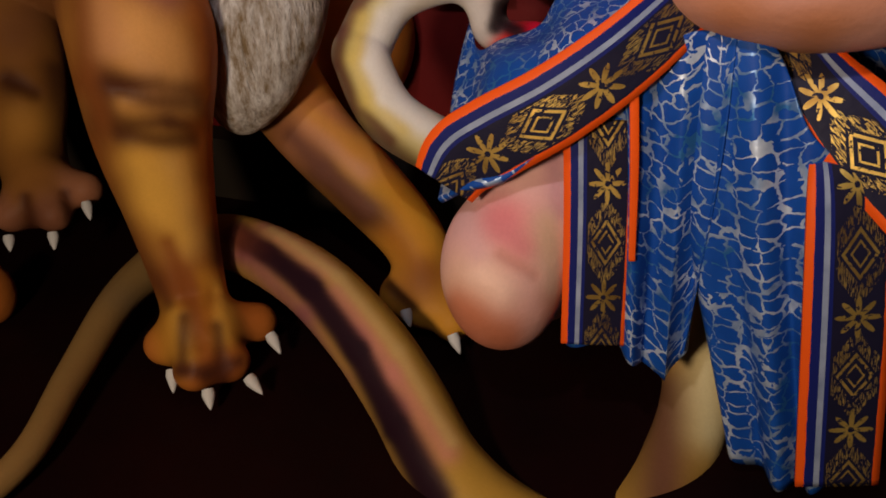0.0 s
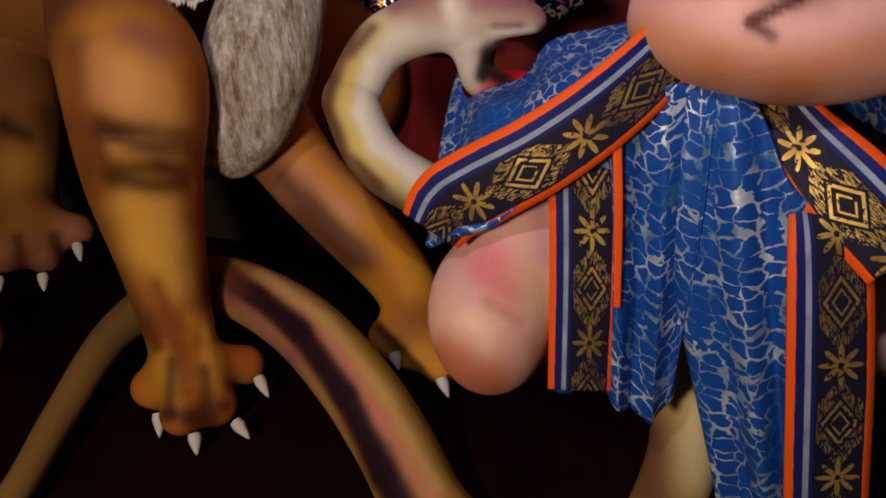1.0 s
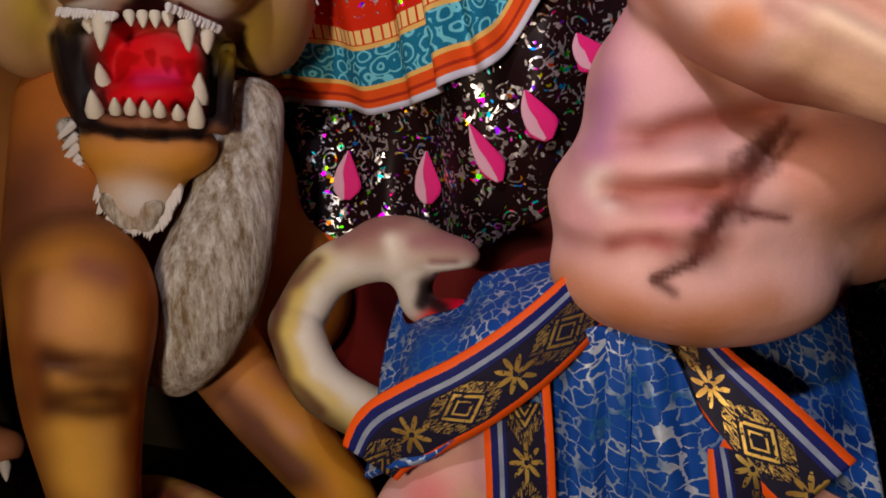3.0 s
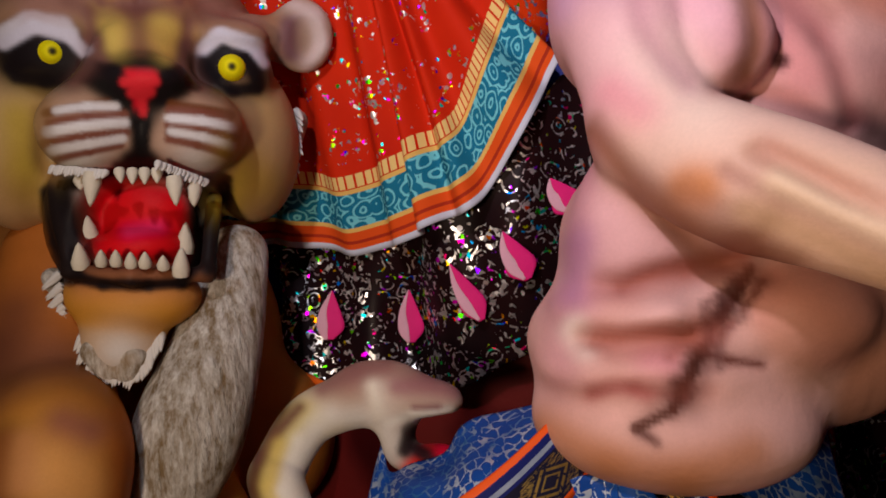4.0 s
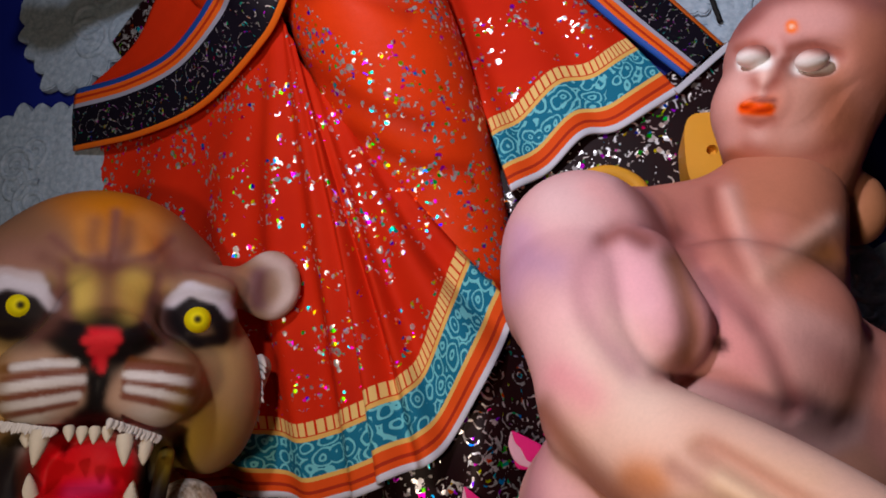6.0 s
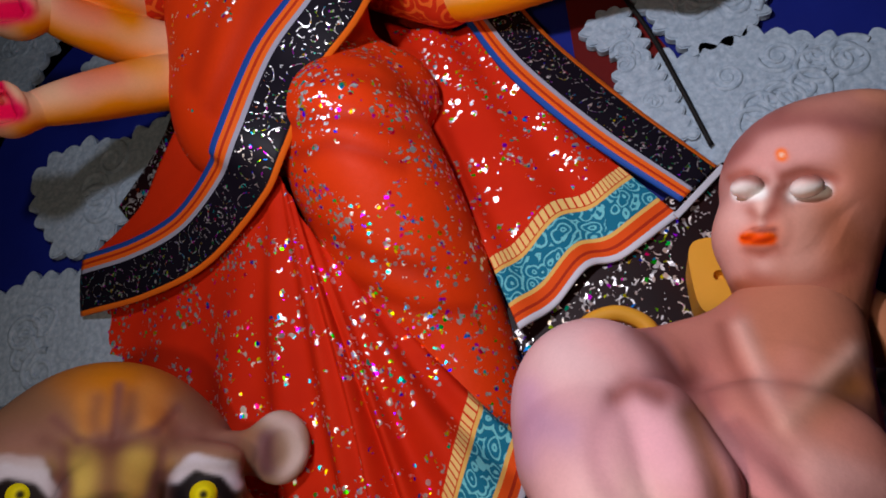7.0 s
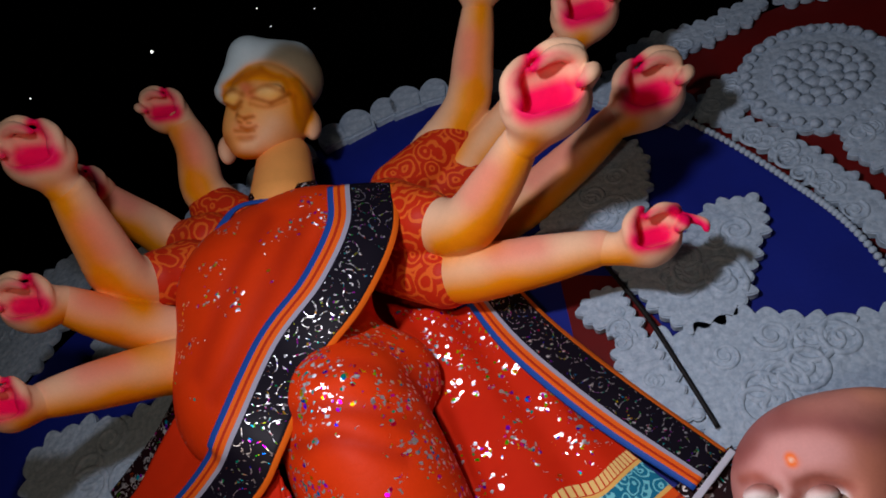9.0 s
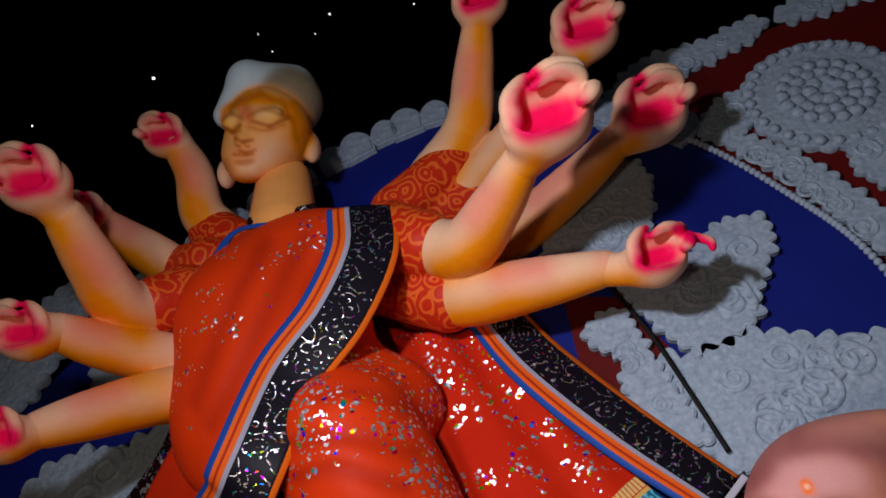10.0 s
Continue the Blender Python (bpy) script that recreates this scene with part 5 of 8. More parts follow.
    for pts, col, r, k, deep in (([(-0.360, 0.708, 0.435), (-0.318, 0.733, 0.431), (-0.302, 0.789, 0.407)], (0.07, 0.022, 0.012), 0.0118, 0.9, 1.2),
                                 ([(-0.366, 0.712, 0.379), (-0.326, 0.740, 0.382), (-0.319, 0.796, 0.350)], (0.07, 0.022, 0.012), 0.0113, 0.85, 1.0),
                                 ([(-0.401, 0.723, 0.529), (-0.398, 0.699, 0.444), (-0.401, 0.710, 0.326), (-0.373, 0.710, 0.218), (-0.345, 0.706, 0.143)], (0.2, 0.065, 0.02), 0.0165, 0.85, 0.0),
                                 ([(-0.325, 0.850, 0.524), (-0.300, 0.811, 0.429), (-0.326, 0.813, 0.328), (-0.329, 0.801, 0.216)], (0.46, 0.14, 0.03), 0.0202, 0.8, 0.0),
                                 ([(-0.369, 0.717, 0.331), (-0.358, 0.720, 0.277), (-0.342, 0.724, 0.216)], (0.64, 0.36, 0.08), 0.0298, 0.85, 0.0),
                                 ([(-0.332, 0.729, 0.498), (-0.306, 0.748, 0.457)], (0.62, 0.32, 0.11), 0.0308, 0.8, 0.0),
                                 ([(-0.358, 0.708, 0.413), (-0.310, 0.770, 0.394)], (0.6, 0.31, 0.1), 0.0127, 0.8, -0.6),
                                 ([(-0.352, 0.716, 0.210), (-0.333, 0.713, 0.141), (-0.298, 0.671, 0.080)], (0.24, 0.075, 0.02), 0.0136, 0.85, 0.8),
                                 ([(-0.310, 0.734, 0.123), (-0.290, 0.681, 0.084)], (0.3, 0.1, 0.02), 0.012, 0.8, 0.6),
                                 ([(-0.310, 0.757, 0.118), (-0.276, 0.706, 0.080)], (0.64, 0.36, 0.08), 0.0156, 0.8, -0.5),
                                 ([(-0.336, 0.685, 0.110), (-0.311, 0.656, 0.068)], (0.64, 0.36, 0.08), 0.0137, 0.8, -0.5),
                                 ([(-0.315, 0.642, 0.053), (-0.279, 0.654, 0.046), (-0.248, 0.691, 0.048)], (0.07, 0.022, 0.012), 0.0119, 0.85, 0.6),
                                 ([(-0.345, 0.759, 0.546), (-0.320, 0.776, 0.530)], (0.28, 0.11, 0.09), 0.0235, 0.75, 0.0),
                                 ([(-0.371, 0.726, 0.530), (-0.363, 0.706, 0.481)], (0.5, 0.24, 0.11), 0.0187, 0.7, 0.0),
                                 ([(-0.252, 0.976, 0.319), (-0.179, 0.973, 0.276), (-0.115, 0.974, 0.231)], (0.62, 0.29, 0.07), 0.0181, 0.8, 0.0),
                                 ([(-0.283, 0.953, 0.291), (-0.223, 0.937, 0.246), (-0.142, 0.923, 0.196)], (0.14, 0.06, 0.04), 0.0144, 0.85, 0.0),
                                 ([(-0.109, 0.960, 0.223), (-0.051, 0.925, 0.151)], (0.6, 0.28, 0.05), 0.0211, 0.8, 0.0)):
        b.stroke(pts, col, r, k, deep)
    s.clay(b)
    # woolly mane below the chin
    w = Clay(0.005, WHITE, M_WOOL)
    w.tube([(-0.267, 1.06, 0.736), (-0.27, 0.997, 0.598), (-0.292, 0.952, 0.481), (-0.309, 0.925, 0.398)], [0.05, 0.068, 0.082, 0.065], WHITE, 0.02)
    w.ball((-0.337, 1.009, 0.449), (0.085, 0.07, 0.10), WHITE, 0.04)
    w.ball((-0.34, 0.918, 0.359), (0.05, 0.045, 0.06), WHITE, 0.04)
    for a, b2, r in (((-0.497, 0.918, 0.711), (-0.484, 0.922, 0.643), 0.016), ((-0.397, 0.882, 0.609), (-0.381, 0.886, 0.581), 0.02), ((-0.342, 0.895, 0.601), (-0.35, 0.894, 0.577), 0.02),
                     ((-0.218, 1.186, 0.963), (-0.252, 1.18, 0.852), 0.022)):
        w.limb(a, b2, r, r * 0.8, WHITE, 0.02)
    rnd = random.Random(4)
    for p, q, n, way, size in (((-0.424, 0.886, 0.623), (-0.389, 0.884, 0.585), 9, (-0.006, -0.012, -0.020), 0.007), ((-0.389, 0.884, 0.585), (-0.338, 0.896, 0.581), 14, (0.0, -0.012, -0.022), 0.007), ((-0.338, 0.896, 0.581), (-0.309, 0.913, 0.623), 9, (0.006, -0.012, -0.020), 0.007),
                               ((-0.204, 1.168, 0.971), (-0.214, 1.167, 0.892), 12, (0.016, -0.01, -0.016), 0.007), ((-0.214, 1.167, 0.892), (-0.253, 1.149, 0.837), 10, (0.012, -0.01, -0.020), 0.007), ((-0.477, 0.902, 0.717), (-0.471, 0.905, 0.642), 10, (-0.014, -0.008, -0.014), 0.006),
                               ((-0.435, 0.858, 0.872), (-0.342, 0.85, 0.863), 22, (-0.001, -0.006, -0.008), 0.0048), ((-0.269, 0.867, 0.874), (-0.24, 0.936, 0.85), 22, (0.001, -0.006, -0.008), 0.0048)):
        a0, a1 = np.array(p), np.array(q)
        for k in range(n):
            at = a0 + (a1 - a0) * (k + rnd.uniform(-0.3, 0.3)) / (n - 1)
            s.spike(at - np.array(way) * 0.4, at + np.array(way) * rnd.uniform(0.7, 1.3), size * rnd.uniform(0.8, 1.2), (0.62, 0.60, 0.57), 7)
    s.clay(w)
    return s.finish("lion_statue", "roaring painted clay lion statue with a white woolly mane", "statue")


build_lion()


# ---- snake ----
def build_snake():
    s = Statue()
    skin = (0.46, 0.28, 0.07)
    c = Clay(0.0045, skin, 0, 1.12)
    tail = [(-0.409, 0.372, 0.03), (-0.41, 0.465, 0.035), (-0.455, 0.593, 0.05), (-0.491, 0.747, 0.08), (-0.491, 0.906, 0.087)]
    c.tube(tail, [0.011, 0.014, 0.018, 0.024, 0.036], (0.24, 0.15, 0.06), 0.012, 10, 0.0, 0.014)
    low = [(-0.491, 0.906, 0.087), (-0.368, 0.885, 0.118), (-0.207, 0.823, 0.119), (-0.087, 0.761, 0.085), (-0.001, 0.705, 0.04), (0.082, 0.637, -0.002), (0.175, 0.609, -0.034), (0.259, 0.627, -0.047), (0.335, 0.713, -0.033), (0.368, 0.813, 0.012), (0.36, 0.891, 0.086), (0.325, 0.97, 0.198)]
    c.tube(low, [0.04, 0.046, 0.05, 0.052, 0.052, 0.05, 0.046, 0.044, 0.044, 0.045, 0.045, 0.04])
    coil = [(0.08, 0.919, 0.265), (0.004, 0.878, 0.325), (-0.067, 0.857, 0.375), (-0.111, 0.878, 0.437), (-0.118, 0.899, 0.452), (-0.087, 0.928, 0.512), (-0.018, 0.94, 0.547)]
    c.tube(coil, [0.036, 0.037, 0.037, 0.036, 0.036, 0.036, 0.038], (0.62, 0.55, 0.40))
    c.ball((0.023, 0.943, 0.557), (0.062, 0.04, 0.043), (0.50, 0.40, 0.32), 0.03)
    c.ball((0.083, 0.936, 0.551), (0.052, 0.035, 0.028), (0.50, 0.40, 0.32), 0.02)
    c.ball((0.039, 0.948, 0.5), (0.024, 0.03, 0.05), (0.55, 0.50, 0.44), 0.03)
    c.ball((0.096, 0.946, 0.456), (0.05, 0.03, 0.03), (0.45, 0.03, 0.03), 0.02)
    c.dig((0.118, 0.924, 0.511), (0.05, 0.05, 0.024), 0.008, None, (0.02, 0.006, 0.006))
    # painted stripe and tints
    for a, b in (((-0.336, 0.85, 0.163), (-0.182, 0.783, 0.138)), ((-0.182, 0.783, 0.138), (-0.076, 0.716, 0.104)), ((-0.076, 0.716, 0.104), (0.005, 0.655, 0.055)), ((0.005, 0.655, 0.055), (0.09, 0.584, 0.006))):
        c.spray(a, (0.03, 0.01, 0.016), 0.021, 0.96, b)
    for a, b in (((-0.286, 0.856, 0.182), (-0.154, 0.801, 0.152)), ((-0.113, 0.758, 0.157), (-0.003, 0.687, 0.092)), ((-0.003, 0.687, 0.092), (0.087, 0.627, 0.038))):
        c.spray(a, (0.58, 0.24, 0.20), 0.016, 0.7, b)
    for a, b in (((-0.426, 0.852, 0.1), (-0.317, 0.829, 0.136)), ((-0.317, 0.829, 0.136), (-0.174, 0.751, 0.102)), ((-0.174, 0.751, 0.102), (-0.082, 0.676, 0.062)), ((-0.082, 0.676, 0.062), (0.031, 0.578, 0.012))):
        c.spray(a, (0.26, 0.10, 0.11), 0.016, 0.75, b)
    for a, b in (((-0.344, 0.844, 0.157), (-0.269, 0.82, 0.152)), ((-0.269, 0.82, 0.152), (-0.174, 0.779, 0.128)), ((-0.174, 0.779, 0.128), (-0.069, 0.71, 0.091)), ((-0.069, 0.71, 0.091), (0.014, 0.639, 0.043)), ((0.014, 0.639, 0.043), (0.085, 0.579, 0.001))):
        c.spray(a, (0.018, 0.007, 0.012), 0.0165, 0.97, b)
    for a, b in (((-0.267, 0.842, 0.187), (-0.129, 0.788, 0.155)), ((-0.129, 0.788, 0.155), (-0.011, 0.716, 0.105)), ((-0.011, 0.716, 0.105), (0.091, 0.635, 0.05))):
        c.spray(a, (0.66, 0.46, 0.20), 0.010, 0.8, b)
    c.spray((-0.356, 0.838, 0.155), (0.20, 0.06, 0.03), 0.05, 0.7)
    c.spray((-0.597, 0.703, -0.024), (0.14, 0.04, 0.02), 0.02, 0.7, (-0.599, 0.587, -0.093))
    c.spray((-0.545, 0.779, 0.01), (0.10, 0.10, 0.10), 0.03, 0.7)
    c.spray((0.341, 0.685, -0.001), (0.10, 0.03, 0.04), 0.04, 0.8, (0.332, 0.79, 0.078))
    c.spray((0.361, 0.863, 0.141), (0.70, 0.62, 0.36), 0.03, 0.8, (0.391, 0.773, 0.034))
    for a, b in (((-0.135, 0.859, 0.44), (-0.092, 0.824, 0.376)), ((-0.092, 0.824, 0.376), (0.004, 0.832, 0.309)), ((-0.144, 0.882, 0.447), (-0.113, 0.903, 0.533))):
        c.spray(a, (0.06, 0.022, 0.016), 0.020, 0.95, b)
    for a, b in (((-0.104, 0.838, 0.448), (-0.069, 0.821, 0.398)), ((-0.069, 0.821, 0.398), (0.012, 0.834, 0.329)), ((-0.116, 0.87, 0.462), (-0.078, 0.892, 0.539))):
        c.spray(a, (0.62, 0.52, 0.18), 0.018, 0.7, b)
    for a, b in (((-0.077, 0.844, 0.441), (-0.039, 0.832, 0.397)), ((-0.039, 0.832, 0.397), (0.014, 0.85, 0.354)), ((-0.086, 0.878, 0.462), (-0.058, 0.893, 0.508)), ((-0.036, 0.902, 0.531), (0.027, 0.907, 0.526))):
        c.spray(a, (0.74, 0.72, 0.66), 0.02, 0.85, b)
    c.spray((-0.002, 0.899, 0.589), (0.26, 0.12, 0.10), 0.035, 0.75, (0.107, 0.906, 0.583))
    for p, q in (((0.065, 0.902, 0.492), (0.071, 0.907, 0.518)), ((0.071, 0.907, 0.518), (0.099, 0.907, 0.534)), ((0.099, 0.907, 0.534), (0.152, 0.911, 0.542))):
        c.spray(p, (0.012, 0.006, 0.008), 0.012, 0.97, q)
    c.spray((0.036, 0.906, 0.567), (0.60, 0.50, 0.42), 0.02, 0.7, (0.045, 0.903, 0.537))
    c.spray((-0.016, 0.893, 0.574), (0.34, 0.18, 0.15), 0.03, 0.6)
    c.spray((0.079, 0.906, 0.495), (0.012, 0.006, 0.008), 0.012, 0.97, (0.098, 0.909, 0.48))
    c.spray((0.126, 0.908, 0.495), (0.55, 0.02, 0.05), 0.022, 0.97)
    for pts, col, r, k, deep in (([(-0.058, 0.914, 0.563), (-0.012, 0.918, 0.589), (0.030, 0.928, 0.596)], (0.26, 0.13, 0.12), 0.0151, 0.85, 0.0),
                                 ([(0.052, 0.909, 0.573), (0.092, 0.923, 0.577), (0.127, 0.928, 0.564)], (0.3, 0.15, 0.15), 0.0132, 0.9, 0.0),
                                 ([(0.019, 0.905, 0.572), (0.026, 0.906, 0.533)], (0.72, 0.66, 0.56), 0.0118, 0.9, -0.6),
                                 ([(0.036, 0.911, 0.522), (0.075, 0.906, 0.536), (0.123, 0.919, 0.541)], (0.74, 0.7, 0.62), 0.0066, 0.9, 0.0),
                                 ([(0.061, 0.930, 0.505)], (0.01, 0.007, 0.008), 0.006, 0.98, 0.0),
                                 ([(0.077, 0.902, 0.548), (0.111, 0.907, 0.550)], (0.22, 0.1, 0.1), 0.0043, 0.8, 0.8),
                                 ([(-0.138, 0.879, 0.479), (-0.129, 0.846, 0.442), (-0.099, 0.826, 0.396), (-0.050, 0.821, 0.356)], (0.1, 0.04, 0.03), 0.0084, 0.9, 0.0),
                                 ([(-0.086, 0.900, 0.539), (-0.118, 0.886, 0.502), (-0.127, 0.866, 0.475)], (0.14, 0.06, 0.05), 0.0093, 0.85, 0.0),
                                 ([(-0.107, 0.879, 0.493), (-0.103, 0.844, 0.452), (-0.080, 0.825, 0.407), (-0.035, 0.826, 0.372)], (0.62, 0.48, 0.16), 0.012, 0.8, 0.0),
                                 ([(-0.082, 0.888, 0.496), (-0.084, 0.848, 0.445), (-0.060, 0.831, 0.407), (-0.017, 0.839, 0.374)], (0.78, 0.75, 0.66), 0.0105, 0.85, 0.0)):
        c.stroke(pts, col, r, k, deep)
    s.clay(c)
    return s.finish("snake_statue", "coiled yellow and purple painted clay snake with open mouth", "statue")


build_snake()


# ---- kneeling figure in blue cloth ----
SKIN, FLUSH, SHADE = (0.72, 0.45, 0.41), (0.66, 0.24, 0.26), (0.22, 0.08, 0.075)


def build_demon():
    s = Statue()
    c = Clay(0.005, SKIN, 0, 1.2)
    # belly, torso, chest
    c.ball((0.396, 0.845, 0.572), (0.155, 0.13, 0.075), None, 0.03)
    c.ball((0.401, 0.879, 0.651), (0.17, 0.135, 0.10), None, 0.04)
    c.ball((0.414, 0.887, 0.768), (0.145, 0.12, 0.12), None, 0.05)
    c.ball((0.492, 0.903, 0.922), (0.16, 0.12, 0.12), None, 0.05)
    # chest and flank skin toned darker, their shade put into the colour
    c.ball((0.536, 0.911, 0.98), (0.13, 0.09, 0.10), (0.56, 0.25, 0.20), 0.04)
    c.ball((0.674, 0.97, 0.863), (0.11, 0.09, 0.10), (0.50, 0.24, 0.20), 0.05)
    c.ball((0.56, 1.0, 1.057), (0.09, 0.075, 0.06), (0.54, 0.24, 0.20), 0.05)
    c.limb((0.603, 1.02, 1.002), (0.702, 1.0, 0.867), 0.062, 0.08, (0.50, 0.22, 0.18), 0.05)
    c.ball((0.518, 0.905, 0.986), (0.085, 0.06, 0.085), (0.62, 0.29, 0.27), 0.03)
    c.ball((0.57, 0.925, 0.715), (0.12, 0.12, 0.16), (0.52, 0.27, 0.20), 0.05)
    c.ball((0.55, 0.947, 0.701), (0.11, 0.11, 0.12), (0.52, 0.27, 0.20), 0.05)
    c.ball((0.374, 0.812, 0.692), (0.10, 0.07, 0.03), (0.72, 0.42, 0.38), 0.03)
    c.ball((0.368, 0.801, 0.639), (0.11, 0.08, 0.034), (0.72, 0.44, 0.39), 0.03)
    c.ball((0.521, 0.806, 0.7), (0.07, 0.06, 0.05), (0.66, 0.34, 0.29), 0.03)
    c.ball((0.356, 0.811, 0.784), (0.06, 0.06, 0.10), (0.70, 0.42, 0.42), 0.04)
    # arm across the body
    c.ball((0.357, 0.895, 1.09), (0.076, 0.078, 0.076), (0.60, 0.40, 0.40), 0.04)
    c.tube([(0.357, 0.894, 1.09), (0.355, 0.878, 1.010), (0.35, 0.806, 0.995), (0.373, 0.762, 0.886)], [0.076, 0.076, 0.064, 0.052], (0.60, 0.35, 0.36), 0.05, 6, 0.0, 0.014)
    c.ball((0.358, 0.885, 1.045), (0.081, 0.081, 0.081), (0.60, 0.40, 0.40), 0.07)
    c.limb((0.414, 0.822, 1.034), (0.435, 0.79, 0.97), 0.054, 0.057, (0.68, 0.40, 0.43), 0.008)
    c.tube([(0.377, 0.765, 0.879), (0.431, 0.72, 0.844), (0.484, 0.68, 0.821), (0.535, 0.645, 0.799), (0.58, 0.62, 0.777)], [0.06, 0.062, 0.058, 0.05, 0.042], (0.76, 0.52, 0.44), 0.03)
    c.tube([(0.597, 1.034, 1.082), (0.63, 1.07, 1.166)], [0.10, 0.088], (0.46, 0.20, 0.14), 0.05)
    c.limb((0.439, 0.964, 1.119), (0.582, 1.065, 1.145), 0.055, 0.07, (0.50, 0.22, 0.18), 0.05)
    # thighs
    c.tube([(0.31, 0.982, 0.432), (0.206, 0.873, 0.355), (0.122, 0.767, 0.262)], [0.10, 0.088, 0.072], None, 0.03)
    c.ball((0.122, 0.743, 0.22), (0.073, 0.07, 0.072), None, 0.04)
    c.tube([(0.119, 0.758, 0.177), (0.14, 0.898, 0.131), (0.235, 1.076, 0.064)], [0.055, 0.055, 0.05], None, 0.03)
    c.tube([(0.399, 0.979, 0.412), (0.506, 0.92, 0.329), (0.587, 0.866, 0.25)], [0.10, 0.09, 0.075], None, 0.03)
    # airbrush, with brown shade and pale highlights painted in
    for a, col, r, k in (((0.134, 0.706, 0.325), (0.66, 0.20, 0.22), 0.03, 0.85),
                            ((0.079, 0.683, 0.321), (0.70, 0.42, 0.42), 0.03, 0.6),
                            ((0.07, 0.663, 0.211), (0.55, 0.20, 0.10), 0.03, 0.8),
                            ((0.146, 0.685, 0.181), (0.45, 0.16, 0.09), 0.025, 0.8),
                            ((0.193, 0.722, 0.214), (0.40, 0.16, 0.08), 0.025, 0.7),
                            ((0.113, 0.681, 0.255), (0.80, 0.56, 0.44), 0.035, 0.7),
                            ((0.083, 0.67, 0.256), (0.66, 0.44, 0.32), 0.04, 0.6),
                            ((0.171, 0.731, 0.282), (0.62, 0.45, 0.30), 0.03, 0.6),
                            ((0.103, 0.668, 0.199), (0.45, 0.14, 0.07), 0.04, 0.7),
                            ((0.158, 0.77, 0.376), (0.50, 0.27, 0.27), 0.04, 0.5),
                            ((0.409, 0.72, 0.823), (0.62, 0.24, 0.12), 0.02, 0.7),):
        c.spray(a, col, r, k)
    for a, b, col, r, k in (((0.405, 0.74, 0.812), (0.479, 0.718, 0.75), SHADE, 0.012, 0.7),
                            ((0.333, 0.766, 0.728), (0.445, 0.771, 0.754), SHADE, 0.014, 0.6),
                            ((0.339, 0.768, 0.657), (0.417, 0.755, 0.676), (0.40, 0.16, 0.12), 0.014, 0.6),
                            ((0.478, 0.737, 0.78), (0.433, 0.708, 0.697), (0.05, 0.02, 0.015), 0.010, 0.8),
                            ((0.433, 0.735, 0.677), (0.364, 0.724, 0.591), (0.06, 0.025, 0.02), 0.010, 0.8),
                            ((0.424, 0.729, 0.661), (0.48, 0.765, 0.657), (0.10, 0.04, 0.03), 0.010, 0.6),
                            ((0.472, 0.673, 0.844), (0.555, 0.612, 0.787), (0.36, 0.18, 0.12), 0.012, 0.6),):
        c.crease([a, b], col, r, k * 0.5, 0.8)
    for a2, b2, col, r, k in (((0.306, 0.739, 0.684), (0.432, 0.749, 0.681), (0.34, 0.12, 0.09), 0.010, 0.7),
                            ((0.282, 0.753, 0.716), (0.284, 0.735, 0.638), (0.50, 0.26, 0.30), 0.03, 0.6),
                            ((0.435, 0.729, 0.704), (0.414, 0.725, 0.617), (0.06, 0.02, 0.018), 0.012, 0.75),
                            ((0.362, 0.733, 0.633), (0.425, 0.727, 0.633), (0.30, 0.10, 0.08), 0.010, 0.6),
                            ((0.483, 0.739, 0.748), (0.556, 0.737, 0.677), (0.45, 0.20, 0.12), 0.03, 0.5),
                            ((0.297, 0.777, 0.773), (0.31, 0.758, 0.869), (0.44, 0.20, 0.26), 0.02, 0.6),
                            ((0.482, 0.676, 0.805), (0.562, 0.624, 0.755), (0.60, 0.36, 0.18), 0.02, 0.5),
                            ((0.457, 0.67, 0.854), (0.533, 0.647, 0.83), (0.70, 0.48, 0.36), 0.014, 0.6),):
        if r < 0.013:
            c.crease([a2, b2], col, r, k * 0.5, 0.8)
        else:
            c.spray(a2, col, r, k, b2)
    for p, r, k in (((0.384, 0.757, 0.702), 0.03, -0.5),
                            ((0.305, 0.759, 0.698), 0.03, -0.5),
                            ((0.378, 0.747, 0.641), 0.03, -0.5),
                            ((0.499, 0.743, 0.715), 0.04, -0.5),
                            ((0.104, 0.686, 0.25), 0.05, -0.3),
                            ((0.145, 0.748, 0.327), 0.04, -0.3),):
        c.crease([p], FLUSH, r, 0.0, k)
    # the outline of the upper arm's muscle, collar bones and ribs
    for pts, r in (([(0.321, 0.773, 0.726), (0.379, 0.766, 0.724), (0.445, 0.771, 0.748)], 0.012),
                            ([(0.305, 0.75, 0.674), (0.362, 0.753, 0.67), (0.428, 0.758, 0.687)], 0.011),):
        c.crease(pts, (0.38, 0.15, 0.13), r * 1.1, 0.5, 1.3)
    # clear pink highlights, mauve edges, brown shade painted in the creases
    for p, q, col, r, k in (((0.4, 0.728, 0.82), (0.414, 0.722, 0.818), (0.70, 0.28, 0.09), 0.014, 0.8),
                            ((0.3, 0.798, 0.77), (0.294, 0.787, 0.717), (0.44, 0.22, 0.36), 0.022, 0.75),
                            ((0.373, 0.735, 0.659), (0.389, 0.739, 0.655), (0.76, 0.36, 0.40), 0.020, 0.75),
                            ((0.378, 0.756, 0.719), (0.411, 0.753, 0.729), (0.80, 0.56, 0.54), 0.018, 0.75),
                            ((0.295, 0.768, 0.681), (0.301, 0.769, 0.669), (0.80, 0.68, 0.64), 0.014, 0.8),
                            ((0.35, 0.789, 0.798), (0.362, 0.782, 0.762), (0.74, 0.46, 0.46), 0.035, 0.6),):
        c.spray(p, col, r, k, q)
